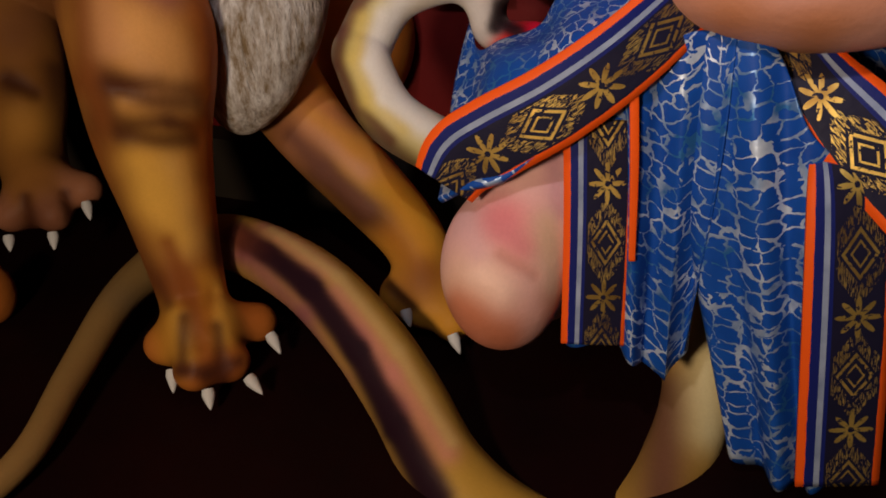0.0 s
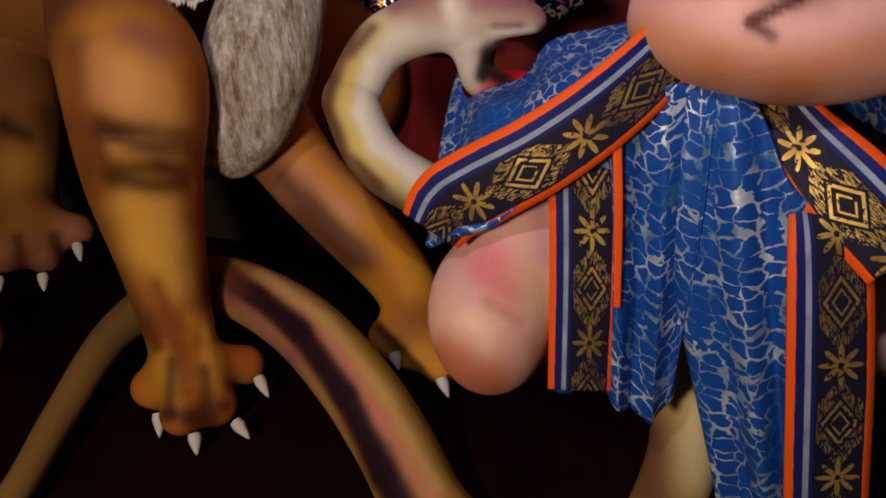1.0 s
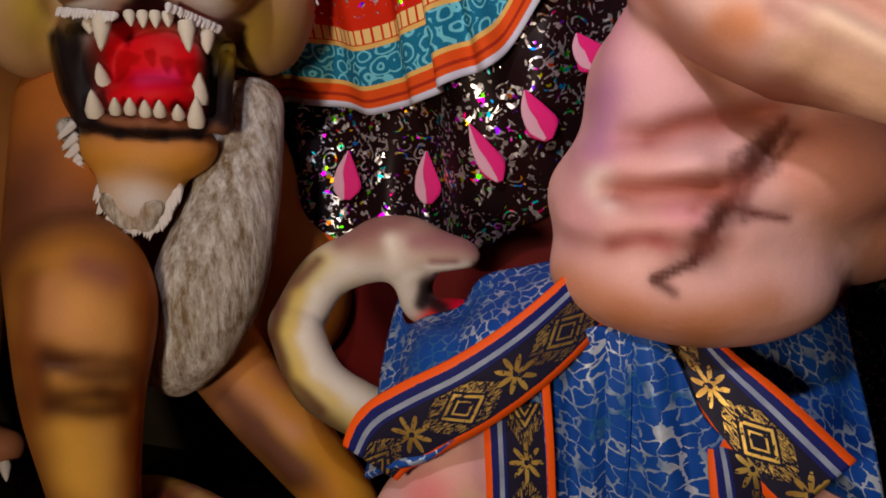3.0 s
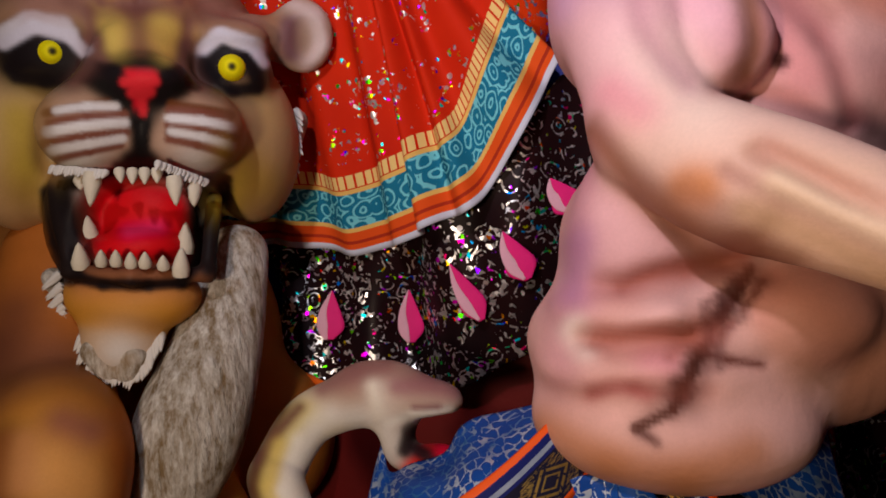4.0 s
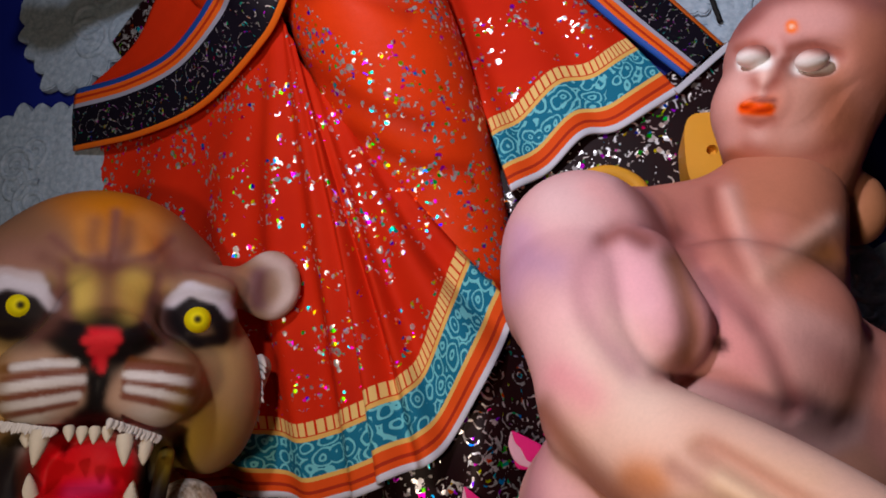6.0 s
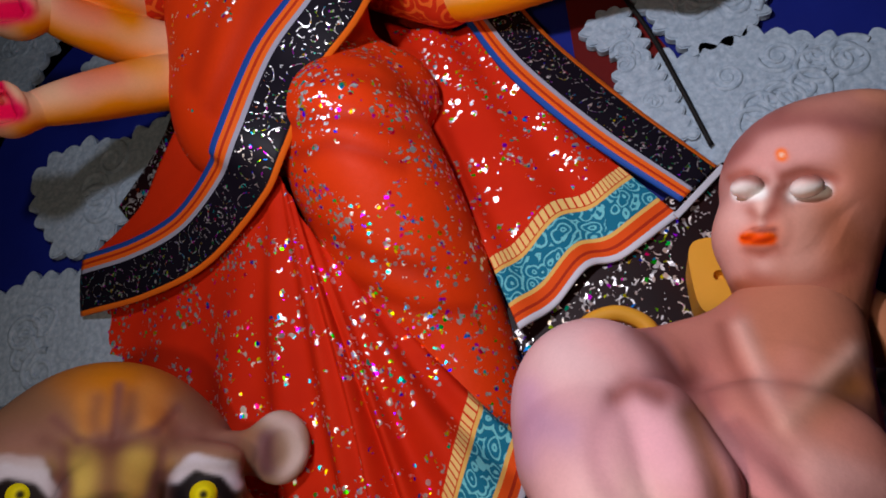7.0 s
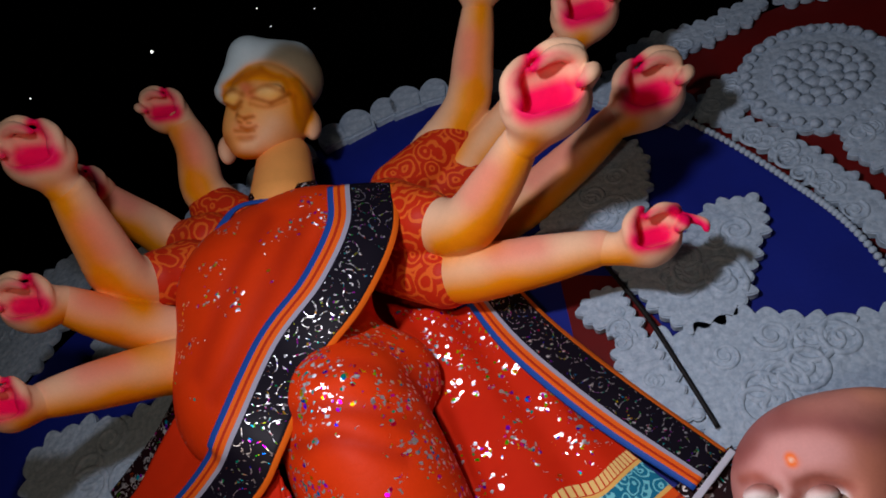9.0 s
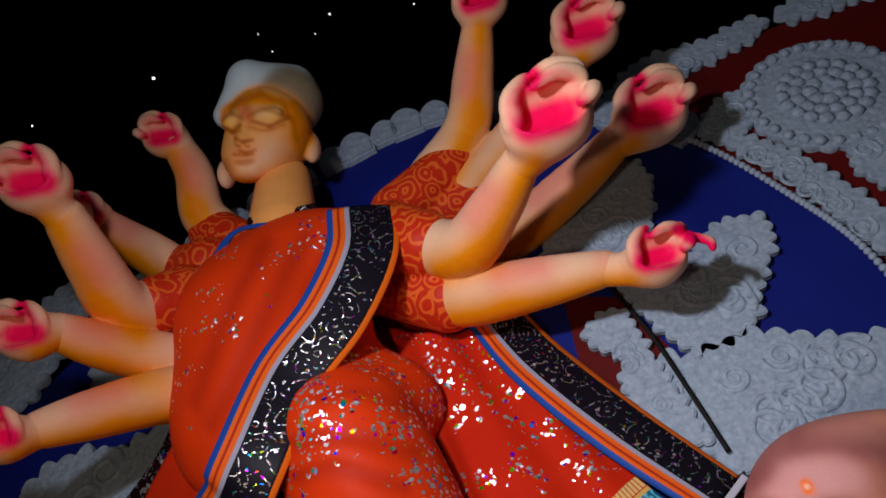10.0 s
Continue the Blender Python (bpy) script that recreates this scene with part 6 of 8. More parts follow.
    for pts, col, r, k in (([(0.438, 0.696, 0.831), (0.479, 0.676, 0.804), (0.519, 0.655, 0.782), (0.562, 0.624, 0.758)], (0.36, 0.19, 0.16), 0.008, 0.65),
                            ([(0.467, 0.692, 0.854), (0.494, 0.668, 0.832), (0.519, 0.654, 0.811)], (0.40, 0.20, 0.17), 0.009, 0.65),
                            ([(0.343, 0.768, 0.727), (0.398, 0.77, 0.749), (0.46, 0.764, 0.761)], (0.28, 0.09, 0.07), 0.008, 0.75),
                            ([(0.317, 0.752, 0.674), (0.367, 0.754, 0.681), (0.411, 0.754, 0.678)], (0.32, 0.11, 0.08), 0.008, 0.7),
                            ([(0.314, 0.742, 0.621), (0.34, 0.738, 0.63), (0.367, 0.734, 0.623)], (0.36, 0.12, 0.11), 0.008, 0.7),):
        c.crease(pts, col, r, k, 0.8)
    rnd = random.Random(8)
    for k in range(46):
        u = rnd.random()
        at = np.array((0.462, 0.734, 0.758)) * (1 - u) + np.array((0.396, 0.72, 0.622)) * u + np.array((rnd.gauss(0, 0.008), 0, rnd.gauss(0, 0.006)))
        c.spray(at, (0.07, 0.028, 0.025), rnd.uniform(0.003, 0.006), 0.6, at + np.array((rnd.uniform(-0.012, 0.004), 0, rnd.uniform(-0.016, 0.0))))
    # chest, upper arm and throat: modelled hollows and ridges, shade and highlights painted in
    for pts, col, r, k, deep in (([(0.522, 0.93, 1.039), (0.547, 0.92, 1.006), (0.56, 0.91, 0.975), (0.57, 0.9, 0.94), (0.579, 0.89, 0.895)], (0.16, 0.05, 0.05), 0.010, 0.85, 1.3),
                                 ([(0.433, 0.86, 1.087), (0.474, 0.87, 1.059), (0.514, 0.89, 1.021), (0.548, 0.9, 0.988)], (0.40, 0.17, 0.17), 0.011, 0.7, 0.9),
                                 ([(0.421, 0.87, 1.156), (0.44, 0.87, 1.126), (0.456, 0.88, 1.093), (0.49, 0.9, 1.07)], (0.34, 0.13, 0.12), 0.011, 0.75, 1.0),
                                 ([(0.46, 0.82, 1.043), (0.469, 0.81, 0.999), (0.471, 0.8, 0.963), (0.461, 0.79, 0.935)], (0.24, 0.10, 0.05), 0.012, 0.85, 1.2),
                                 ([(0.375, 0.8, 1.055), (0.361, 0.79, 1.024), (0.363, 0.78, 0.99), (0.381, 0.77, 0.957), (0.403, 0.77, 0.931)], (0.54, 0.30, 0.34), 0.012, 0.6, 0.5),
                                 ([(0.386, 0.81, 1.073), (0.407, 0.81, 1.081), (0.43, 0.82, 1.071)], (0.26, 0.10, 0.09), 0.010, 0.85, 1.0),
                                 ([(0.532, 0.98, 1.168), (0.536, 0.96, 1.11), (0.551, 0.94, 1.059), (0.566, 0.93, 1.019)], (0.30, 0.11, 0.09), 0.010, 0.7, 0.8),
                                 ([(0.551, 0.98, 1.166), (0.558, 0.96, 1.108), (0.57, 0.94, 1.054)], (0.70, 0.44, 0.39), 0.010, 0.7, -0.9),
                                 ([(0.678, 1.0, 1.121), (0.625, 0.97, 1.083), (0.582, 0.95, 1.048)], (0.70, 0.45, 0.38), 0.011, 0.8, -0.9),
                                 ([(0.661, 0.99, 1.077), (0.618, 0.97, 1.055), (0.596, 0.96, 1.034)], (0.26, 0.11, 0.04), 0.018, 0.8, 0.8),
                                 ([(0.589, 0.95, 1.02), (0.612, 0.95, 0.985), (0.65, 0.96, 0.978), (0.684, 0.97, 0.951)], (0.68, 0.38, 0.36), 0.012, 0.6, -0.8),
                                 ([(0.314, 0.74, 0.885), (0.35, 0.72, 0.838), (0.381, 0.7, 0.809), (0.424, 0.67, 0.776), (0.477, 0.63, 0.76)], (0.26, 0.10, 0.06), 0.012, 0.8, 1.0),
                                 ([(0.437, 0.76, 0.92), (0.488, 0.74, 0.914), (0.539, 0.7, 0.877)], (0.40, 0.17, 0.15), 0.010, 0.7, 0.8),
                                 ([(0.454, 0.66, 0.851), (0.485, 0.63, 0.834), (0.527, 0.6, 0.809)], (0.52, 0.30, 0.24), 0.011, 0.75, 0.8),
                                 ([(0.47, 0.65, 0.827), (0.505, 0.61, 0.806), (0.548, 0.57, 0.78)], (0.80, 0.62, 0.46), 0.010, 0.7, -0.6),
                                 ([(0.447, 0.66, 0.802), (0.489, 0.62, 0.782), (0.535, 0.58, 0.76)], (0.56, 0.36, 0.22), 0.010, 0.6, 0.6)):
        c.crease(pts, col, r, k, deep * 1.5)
    for p, q, col, r, k in (((0.42, 0.79, 1.011), (0.43, 0.78, 0.981), (0.72, 0.42, 0.48), 0.044, 0.7), ((0.448, 0.83, 1.064), (0.459, 0.82, 1.012), (0.78, 0.50, 0.52), 0.014, 0.6),
                            ((0.33, 0.84, 1.129), (0.379, 0.83, 1.122), (0.66, 0.48, 0.49), 0.036, 0.7), ((0.303, 0.83, 1.055), (0.326, 0.82, 1.043), (0.40, 0.25, 0.36), 0.024, 0.75), ((0.286, 0.85, 1.094), (0.277, 0.84, 1.026), (0.50, 0.30, 0.42), 0.020, 0.7),
                            ((0.381, 0.84, 1.145), (0.41, 0.84, 1.115), (0.70, 0.38, 0.38), 0.022, 0.7), ((0.332, 0.8, 0.981), (0.336, 0.79, 0.946), (0.82, 0.54, 0.56), 0.040, 0.6),
                            ((0.505, 0.85, 0.989), (0.526, 0.84, 0.94), (0.68, 0.28, 0.29), 0.040, 0.7), ((0.602, 0.9, 0.954), (0.617, 0.9, 0.944), (0.34, 0.18, 0.19), 0.030, 0.75), ((0.63, 0.9, 0.92), (0.651, 0.9, 0.913), (0.38, 0.15, 0.13), 0.035, 0.7),
                            ((0.49, 0.93, 1.129), (0.502, 0.93, 1.092), (0.46, 0.20, 0.18), 0.024, 0.7), ((0.549, 0.95, 1.078), (0.555, 0.95, 1.05), (0.60, 0.28, 0.25), 0.018, 0.6), ((0.603, 0.98, 1.116), (0.598, 0.97, 1.078), (0.56, 0.26, 0.21), 0.020, 0.7),
                            ((0.381, 0.78, 0.943), (0.413, 0.75, 0.898), (0.84, 0.66, 0.58), 0.040, 0.75), ((0.333, 0.77, 0.919), (0.357, 0.76, 0.9), (0.72, 0.32, 0.36), 0.022, 0.7), ((0.402, 0.7, 0.82), (0.413, 0.7, 0.812), (0.70, 0.38, 0.26), 0.018, 0.45),
                            ((0.559, 0.76, 0.896), (0.569, 0.76, 0.89), (0.10, 0.04, 0.045), 0.018, 0.8)):
        c.spray(p, col, r, k, q)
    c.spray((0.501, 0.83, 0.953), (0.06, 0.02, 0.02), 0.009, 0.97)
    # knee and belly: pale highlights and brown shade painted on
    for pts, col, r, k, deep in (([(0.082, 0.681, 0.220), (0.130, 0.683, 0.182)], (0.46, 0.18, 0.11), 0.0174, 0.85, 0.0),
                                 ([(0.120, 0.713, 0.315), (0.152, 0.703, 0.297)], (0.66, 0.26, 0.27), 0.0229, 0.8, 0.0),
                                 ([(0.111, 0.677, 0.268), (0.139, 0.674, 0.252)], (0.84, 0.6, 0.5), 0.0178, 0.75, -0.5),
                                 ([(0.079, 0.714, 0.344), (0.107, 0.690, 0.289)], (0.66, 0.42, 0.42), 0.0153, 0.7, 0.0),
                                 ([(0.134, 0.753, 0.356), (0.166, 0.721, 0.400)], (0.74, 0.48, 0.42), 0.0163, 0.7, -0.4),
                                 ([(0.169, 0.769, 0.375), (0.187, 0.740, 0.327)], (0.46, 0.27, 0.3), 0.0129, 0.7, 0.0),
                                 ([(0.175, 0.728, 0.317), (0.191, 0.715, 0.245)], (0.62, 0.44, 0.3), 0.0142, 0.6, 0.0),
                                 ([(0.133, 0.690, 0.290), (0.171, 0.698, 0.266)], (0.5, 0.25, 0.2), 0.0076, 0.6, 0.7),
                                 ([(0.255, 0.791, 0.569), (0.332, 0.736, 0.546), (0.403, 0.726, 0.542), (0.464, 0.728, 0.575)], (0.46, 0.21, 0.12), 0.0232, 0.8, 0.0),
                                 ([(0.318, 0.736, 0.623), (0.357, 0.724, 0.632), (0.402, 0.728, 0.624)], (0.36, 0.12, 0.11), 0.0064, 0.55, 0.7),
                                 ([(0.363, 0.762, 0.738), (0.407, 0.771, 0.744), (0.461, 0.786, 0.756)], (0.4, 0.17, 0.13), 0.0097, 0.6, 0.8),
                                 ([(0.390, 0.732, 0.664), (0.414, 0.757, 0.684), (0.446, 0.760, 0.693)], (0.42, 0.15, 0.13), 0.0071, 0.6, 0.8),
                                 ([(0.349, 0.751, 0.682), (0.391, 0.738, 0.705)], (0.8, 0.52, 0.5), 0.0152, 0.8, -0.8),
                                 ([(0.297, 0.764, 0.680), (0.308, 0.751, 0.662)], (0.84, 0.68, 0.62), 0.0119, 0.8, -0.5),
                                 ([(0.336, 0.733, 0.603), (0.384, 0.727, 0.606)], (0.78, 0.48, 0.44), 0.0141, 0.7, -0.6),
                                 ([(0.226, 0.912, 0.555)], (0.52, 0.28, 0.32), 0.0177, 0.7, 0.0),
                                 ([(0.333, 0.756, 0.806), (0.346, 0.752, 0.761)], (0.76, 0.46, 0.48), 0.0235, 0.6, 0.0),
                                 ([(0.496, 0.750, 0.678), (0.519, 0.777, 0.640)], (0.58, 0.32, 0.24), 0.0246, 0.6, 0.0),
                                 ([(0.470, 0.785, 0.745), (0.453, 0.765, 0.718), (0.438, 0.762, 0.693), (0.417, 0.746, 0.663)], (0.09, 0.03, 0.025), 0.0054, 0.97, 0.0),
                                 ([(0.417, 0.746, 0.663), (0.404, 0.730, 0.637), (0.392, 0.727, 0.612), (0.358, 0.727, 0.592)], (0.12, 0.045, 0.035), 0.0059, 0.96, 0.0),
                                 ([(0.420, 0.751, 0.665), (0.446, 0.748, 0.659), (0.476, 0.757, 0.654)], (0.14, 0.05, 0.04), 0.0048, 0.9, 0.0),
                                 ([(0.481, 0.770, 0.735), (0.460, 0.757, 0.708)], (0.2, 0.08, 0.06), 0.0042, 0.85, 0.0),
                                 ([(0.358, 0.727, 0.592), (0.377, 0.718, 0.582)], (0.14, 0.06, 0.05), 0.0053, 0.9, 0.0)):
        c.stroke(pts, col, r, k, deep)
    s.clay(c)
    # neck and plain head; the neck's shade is put into its colour
    f = Clay(0.0032, (0.52, 0.28, 0.25), 0, 1.2)
    f.tube([(0.592, 1.043, 1.084), (0.638, 1.078, 1.184), (0.682, 1.092, 1.277)], [0.09, 0.082, 0.085], (0.44, 0.21, 0.18), 0.02)
    f.ball((0.706, 1.085, 1.385), (0.128, 0.125, 0.118), None, 0.04)
    f.ball((0.626, 1.04, 1.299), (0.08, 0.075, 0.075), None, 0.05)
    f.ball((0.616, 1.042, 1.25), (0.045, 0.04, 0.03), None, 0.03)
    f.ball((0.750, 1.090, 1.452), (0.118, 0.115, 0.050), (0.50, 0.24, 0.17), 0.02)
    f.ball((0.748, 1.129, 1.17), (0.042, 0.05, 0.055), (0.46, 0.22, 0.13), 0.02)
    f.dig((0.591, 0.952, 1.349), (0.036, 0.026, 0.022), 0.025)
    f.dig((0.668, 0.962, 1.338), (0.040, 0.026, 0.022), 0.025)
    f.limb((0.646, 0.989, 1.381), (0.617, 0.982, 1.327), 0.011, 0.013, None, 0.025)
    f.ball((0.612, 0.983, 1.321), (0.016, 0.014, 0.010), None, 0.015)
    for a in ((0.596, 0.971, 1.352), (0.667, 0.965, 1.335)):
        f.ball(a, (0.0215, 0.02, 0.0135), (0.88, 0.88, 0.86), 0.002)
    f.ball((0.599, 0.978, 1.286), (0.024, 0.016, 0.0075), (0.84, 0.12, 0.01), 0.003)
    f.ball((0.604, 0.978, 1.278), (0.018, 0.016, 0.0075), (0.84, 0.12, 0.01), 0.003)
    # shade below jaw, brow and nose painted in
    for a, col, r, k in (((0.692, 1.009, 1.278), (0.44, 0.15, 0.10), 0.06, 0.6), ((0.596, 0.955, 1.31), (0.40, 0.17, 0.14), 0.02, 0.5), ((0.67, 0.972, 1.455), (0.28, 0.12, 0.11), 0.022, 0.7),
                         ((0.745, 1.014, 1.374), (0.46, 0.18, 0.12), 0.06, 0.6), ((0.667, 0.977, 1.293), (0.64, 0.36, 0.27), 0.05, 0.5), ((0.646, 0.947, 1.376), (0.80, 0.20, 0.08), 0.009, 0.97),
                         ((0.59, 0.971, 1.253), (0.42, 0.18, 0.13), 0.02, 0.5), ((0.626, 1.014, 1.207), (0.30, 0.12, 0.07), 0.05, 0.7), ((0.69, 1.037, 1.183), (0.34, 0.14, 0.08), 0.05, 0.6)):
        f.spray(a, col, r, k)
    for pts, r, k in (([(0.578, 0.976, 1.37), (0.596, 0.969, 1.371), (0.62, 0.968, 1.358)], 0.007, 0.8), ([(0.644, 0.964, 1.354), (0.67, 0.969, 1.359), (0.705, 0.99, 1.353)], 0.007, 0.8),
                      ([(0.594, 0.974, 1.317), (0.603, 0.979, 1.309), (0.62, 0.973, 1.306)], 0.006, 0.7), ([(0.638, 0.975, 1.313), (0.641, 0.983, 1.287), (0.628, 0.998, 1.262)], 0.008, 0.25),
                      ([(0.584, 0.987, 1.266), (0.6, 0.982, 1.257), (0.615, 0.985, 1.261)], 0.007, 0.6), ([(0.588, 1.018, 1.235), (0.639, 1.036, 1.217), (0.717, 1.047, 1.24)], 0.012, 0.7), ([(0.637, 0.967, 1.338), (0.628, 0.973, 1.313)], 0.006, 0.6)):
        f.crease(pts, (0.34, 0.12, 0.09), r, k * 0.85, 0.35)
    f.spray((0.613, 0.965, 1.361), (0.80, 0.56, 0.50), 0.008, 0.7, (0.606, 0.965, 1.322))
    f.spray((0.573, 0.972, 1.308), (0.78, 0.52, 0.48), 0.022, 0.6)
    f.spray((0.597, 0.995, 1.248), (0.76, 0.50, 0.46), 0.014, 0.6)
    f.spray((0.633, 0.956, 1.371), (0.34, 0.13, 0.10), 0.006, 0.8, (0.641, 0.967, 1.341))
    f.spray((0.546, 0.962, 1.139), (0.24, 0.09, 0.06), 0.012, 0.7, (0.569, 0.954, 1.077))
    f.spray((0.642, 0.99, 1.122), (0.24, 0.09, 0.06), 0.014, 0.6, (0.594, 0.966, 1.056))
    for p, q, col, r, k in (((0.586, 0.99, 1.413), (0.624, 0.985, 1.448), (0.36, 0.15, 0.14), 0.016, 0.8), ((0.624, 0.985, 1.448), (0.687, 0.985, 1.459), (0.34, 0.14, 0.13), 0.018, 0.8), ((0.687, 0.985, 1.459), (0.754, 0.99, 1.424), (0.38, 0.16, 0.14), 0.022, 0.8),
                            ((0.753, 0.99, 1.42), (0.755, 1.0, 1.299), (0.40, 0.17, 0.12), 0.030, 0.8), ((0.625, 0.99, 1.478), (0.728, 0.99, 1.482), (0.62, 0.42, 0.34), 0.012, 0.6), ((0.663, 0.97, 1.283), (0.644, 0.97, 1.246), (0.72, 0.44, 0.38), 0.040, 0.6),
                            ((0.68, 0.97, 1.387), (0.606, 0.96, 1.381), (0.70, 0.38, 0.36), 0.030, 0.6), ((0.692, 0.98, 1.275), (0.7, 0.99, 1.231), (0.50, 0.20, 0.13), 0.035, 0.7), ((0.559, 0.98, 1.22), (0.64, 1.0, 1.182), (0.46, 0.20, 0.12), 0.014, 0.7)):
        f.spray(p, col, r, k, q)
    for pts, col, r, k, deep in (([(0.566, 1.027, 1.230), (0.586, 0.990, 1.203), (0.632, 0.970, 1.169), (0.683, 0.994, 1.161)], (0.34, 0.13, 0.08), 0.0099, 0.85, 1.0),
                                 ([(0.543, 0.965, 1.170), (0.548, 0.920, 1.101), (0.547, 0.832, 1.039)], (0.66, 0.4, 0.35), 0.0066, 0.8, -1.2),
                                 ([(0.528, 0.951, 1.145), (0.530, 0.900, 1.084), (0.537, 0.830, 1.033)], (0.26, 0.09, 0.07), 0.0065, 0.8, 1.0),
                                 ([(0.659, 0.957, 1.113), (0.612, 0.911, 1.076), (0.565, 0.837, 1.038)], (0.64, 0.4, 0.33), 0.0081, 0.8, -1.2),
                                 ([(0.640, 0.936, 1.069), (0.590, 0.850, 1.038), (0.569, 0.824, 1.012)], (0.2, 0.08, 0.03), 0.0141, 0.85, 0.8),
                                 ([(0.566, 0.927, 1.107), (0.566, 0.861, 1.061)], (0.34, 0.14, 0.11), 0.0086, 0.75, 0.8),
                                 ([(0.634, 0.971, 1.340), (0.619, 0.964, 1.310), (0.604, 0.968, 1.294)], (0.34, 0.13, 0.11), 0.0058, 0.8, 0.6),
                                 ([(0.590, 0.964, 1.286), (0.601, 0.963, 1.282), (0.616, 0.966, 1.284)], (0.26, 0.09, 0.08), 0.0041, 0.8, 0.4),
                                 ([(0.577, 0.990, 1.268), (0.596, 0.983, 1.259), (0.613, 0.977, 1.262)], (0.36, 0.14, 0.11), 0.0058, 0.7, 0.6),
                                 ([(0.606, 0.964, 1.320), (0.602, 0.969, 1.299)], (0.8, 0.54, 0.48), 0.0058, 0.8, -0.8),
                                 ([(0.648, 0.972, 1.359), (0.677, 0.978, 1.359), (0.706, 0.978, 1.341)], (0.36, 0.15, 0.13), 0.0069, 0.7, 0.4),
                                 ([(0.588, 1.028, 1.392), (0.605, 0.998, 1.381), (0.622, 0.971, 1.354)], (0.36, 0.15, 0.13), 0.0061, 0.7, 0.4)):
        f.stroke(pts, col, r, k, deep)
    # under-jaw shade painted deeper, then hair and cheek tones
    for pts, col, r, k, deep in (([(0.560, 1.068, 1.235), (0.577, 0.985, 1.194), (0.628, 0.962, 1.155), (0.678, 0.984, 1.144)], (0.24, 0.09, 0.06), 0.0132, 0.85, 1.2),
                                 ([(0.672, 1.005, 1.474), (0.720, 0.975, 1.452), (0.761, 0.976, 1.410)], (0.34, 0.14, 0.12), 0.0163, 0.8, 0.0),
                                 ([(0.592, 1.073, 1.437), (0.648, 1.008, 1.462)], (0.32, 0.13, 0.12), 0.012, 0.8, 0.0),
                                 ([(0.650, 0.977, 1.413), (0.699, 0.960, 1.387)], (0.62, 0.34, 0.31), 0.0191, 0.6, 0.0),
                                 ([(0.566, 0.993, 1.314), (0.567, 1.009, 1.253)], (0.66, 0.38, 0.34), 0.0151, 0.6, 0.0),
                                 ([(0.691, 0.979, 1.315), (0.708, 1.003, 1.258), (0.694, 1.013, 1.200)], (0.42, 0.17, 0.11), 0.0205, 0.7, 0.0)):
        f.stroke(pts, col, r, k, deep)
    for pts, col, r, k, deep in (([(0.602, 1.041, 1.439), (0.665, 0.992, 1.454), (0.685, 0.981, 1.450), (0.728, 0.970, 1.428), (0.777, 0.982, 1.399)], (0.27, 0.11, 0.1), 0.0133, 0.85, -0.6),
                                 ([(0.695, 0.999, 1.478), (0.743, 0.974, 1.452), (0.792, 0.992, 1.430)], (0.38, 0.18, 0.15), 0.0152, 0.8, 0.0),
                                 ([(0.775, 0.980, 1.392), (0.764, 0.993, 1.325)], (0.34, 0.14, 0.1), 0.0175, 0.8, 0.0),
                                 ([(0.636, 0.986, 1.417), (0.694, 0.961, 1.388)], (0.58, 0.32, 0.3), 0.0171, 0.6, 0.0)):
        f.stroke(pts, col, r, k, deep)
    for p, q, col, r in (((0.578, 0.97, 1.278), (0.608, 0.97, 1.273), (0.86, 0.12, 0.01), 0.0085), ((0.581, 0.96, 1.339), (0.607, 0.96, 1.336), (0.88, 0.88, 0.86), 0.0105), ((0.649, 0.96, 1.325), (0.683, 0.96, 1.324), (0.88, 0.88, 0.86), 0.0115), ((0.643, 0.95, 1.381), (0.643, 0.95, 1.377), (0.84, 0.20, 0.06), 0.0075)):
        f.spray(p, col, r, 0.98, q)
    f.spray((0.643, 0.95, 1.379), (0.84, 0.55, 0.42), 0.0035, 0.98)
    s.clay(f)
    # blue cloth over the thighs
    wrap = [[(0.004, 0.979, 0.473), (0.022, 0.853, 0.395), (0.045, 0.725, 0.331)], [(0.043, 0.915, 0.457), (0.093, 0.807, 0.457), (0.122, 0.71, 0.37)], [(0.113, 0.9, 0.493), (0.171, 0.792, 0.497), (0.193, 0.74, 0.417)],
            [(0.175, 0.9, 0.548), (0.243, 0.806, 0.527), (0.27, 0.78, 0.466)], [(0.305, 0.946, 0.558), (0.319, 0.848, 0.528), (0.318, 0.824, 0.51)]]
    s.sheet(wrap, M_SCALES, 90, 40, 0.008, lambda u, v: 0.004 * np.sin(u * 22 + v * 5))
    wrap2 = [[(0.35, 0.955, 0.546), (0.362, 0.871, 0.52), (0.379, 0.833, 0.498)], [(0.419, 0.943, 0.544), (0.431, 0.842, 0.501), (0.441, 0.81, 0.442)], [(0.507, 0.975, 0.542), (0.516, 0.866, 0.478), (0.518, 0.785, 0.382)], [(0.592, 0.995, 0.524), (0.599, 0.872, 0.437), (0.609, 0.791, 0.336)]]
    s.sheet(wrap2, M_SCALES, 70, 40, 0.008, lambda u, v: 0.004 * np.sin(u * 22 + v * 5))
    s.ribbon([(0.058, 0.726, 0.355), (0.078, 0.728, 0.386), (0.112, 0.731, 0.411), (0.176, 0.739, 0.452), (0.235, 0.756, 0.499), (0.281, 0.788, 0.544), (0.307, 0.823, 0.576)], [0.075, 0.09, 0.092, 0.086, 0.078, 0.07, 0.06], M_GOLD, lift=0.014, flip=False, dome=0.05)
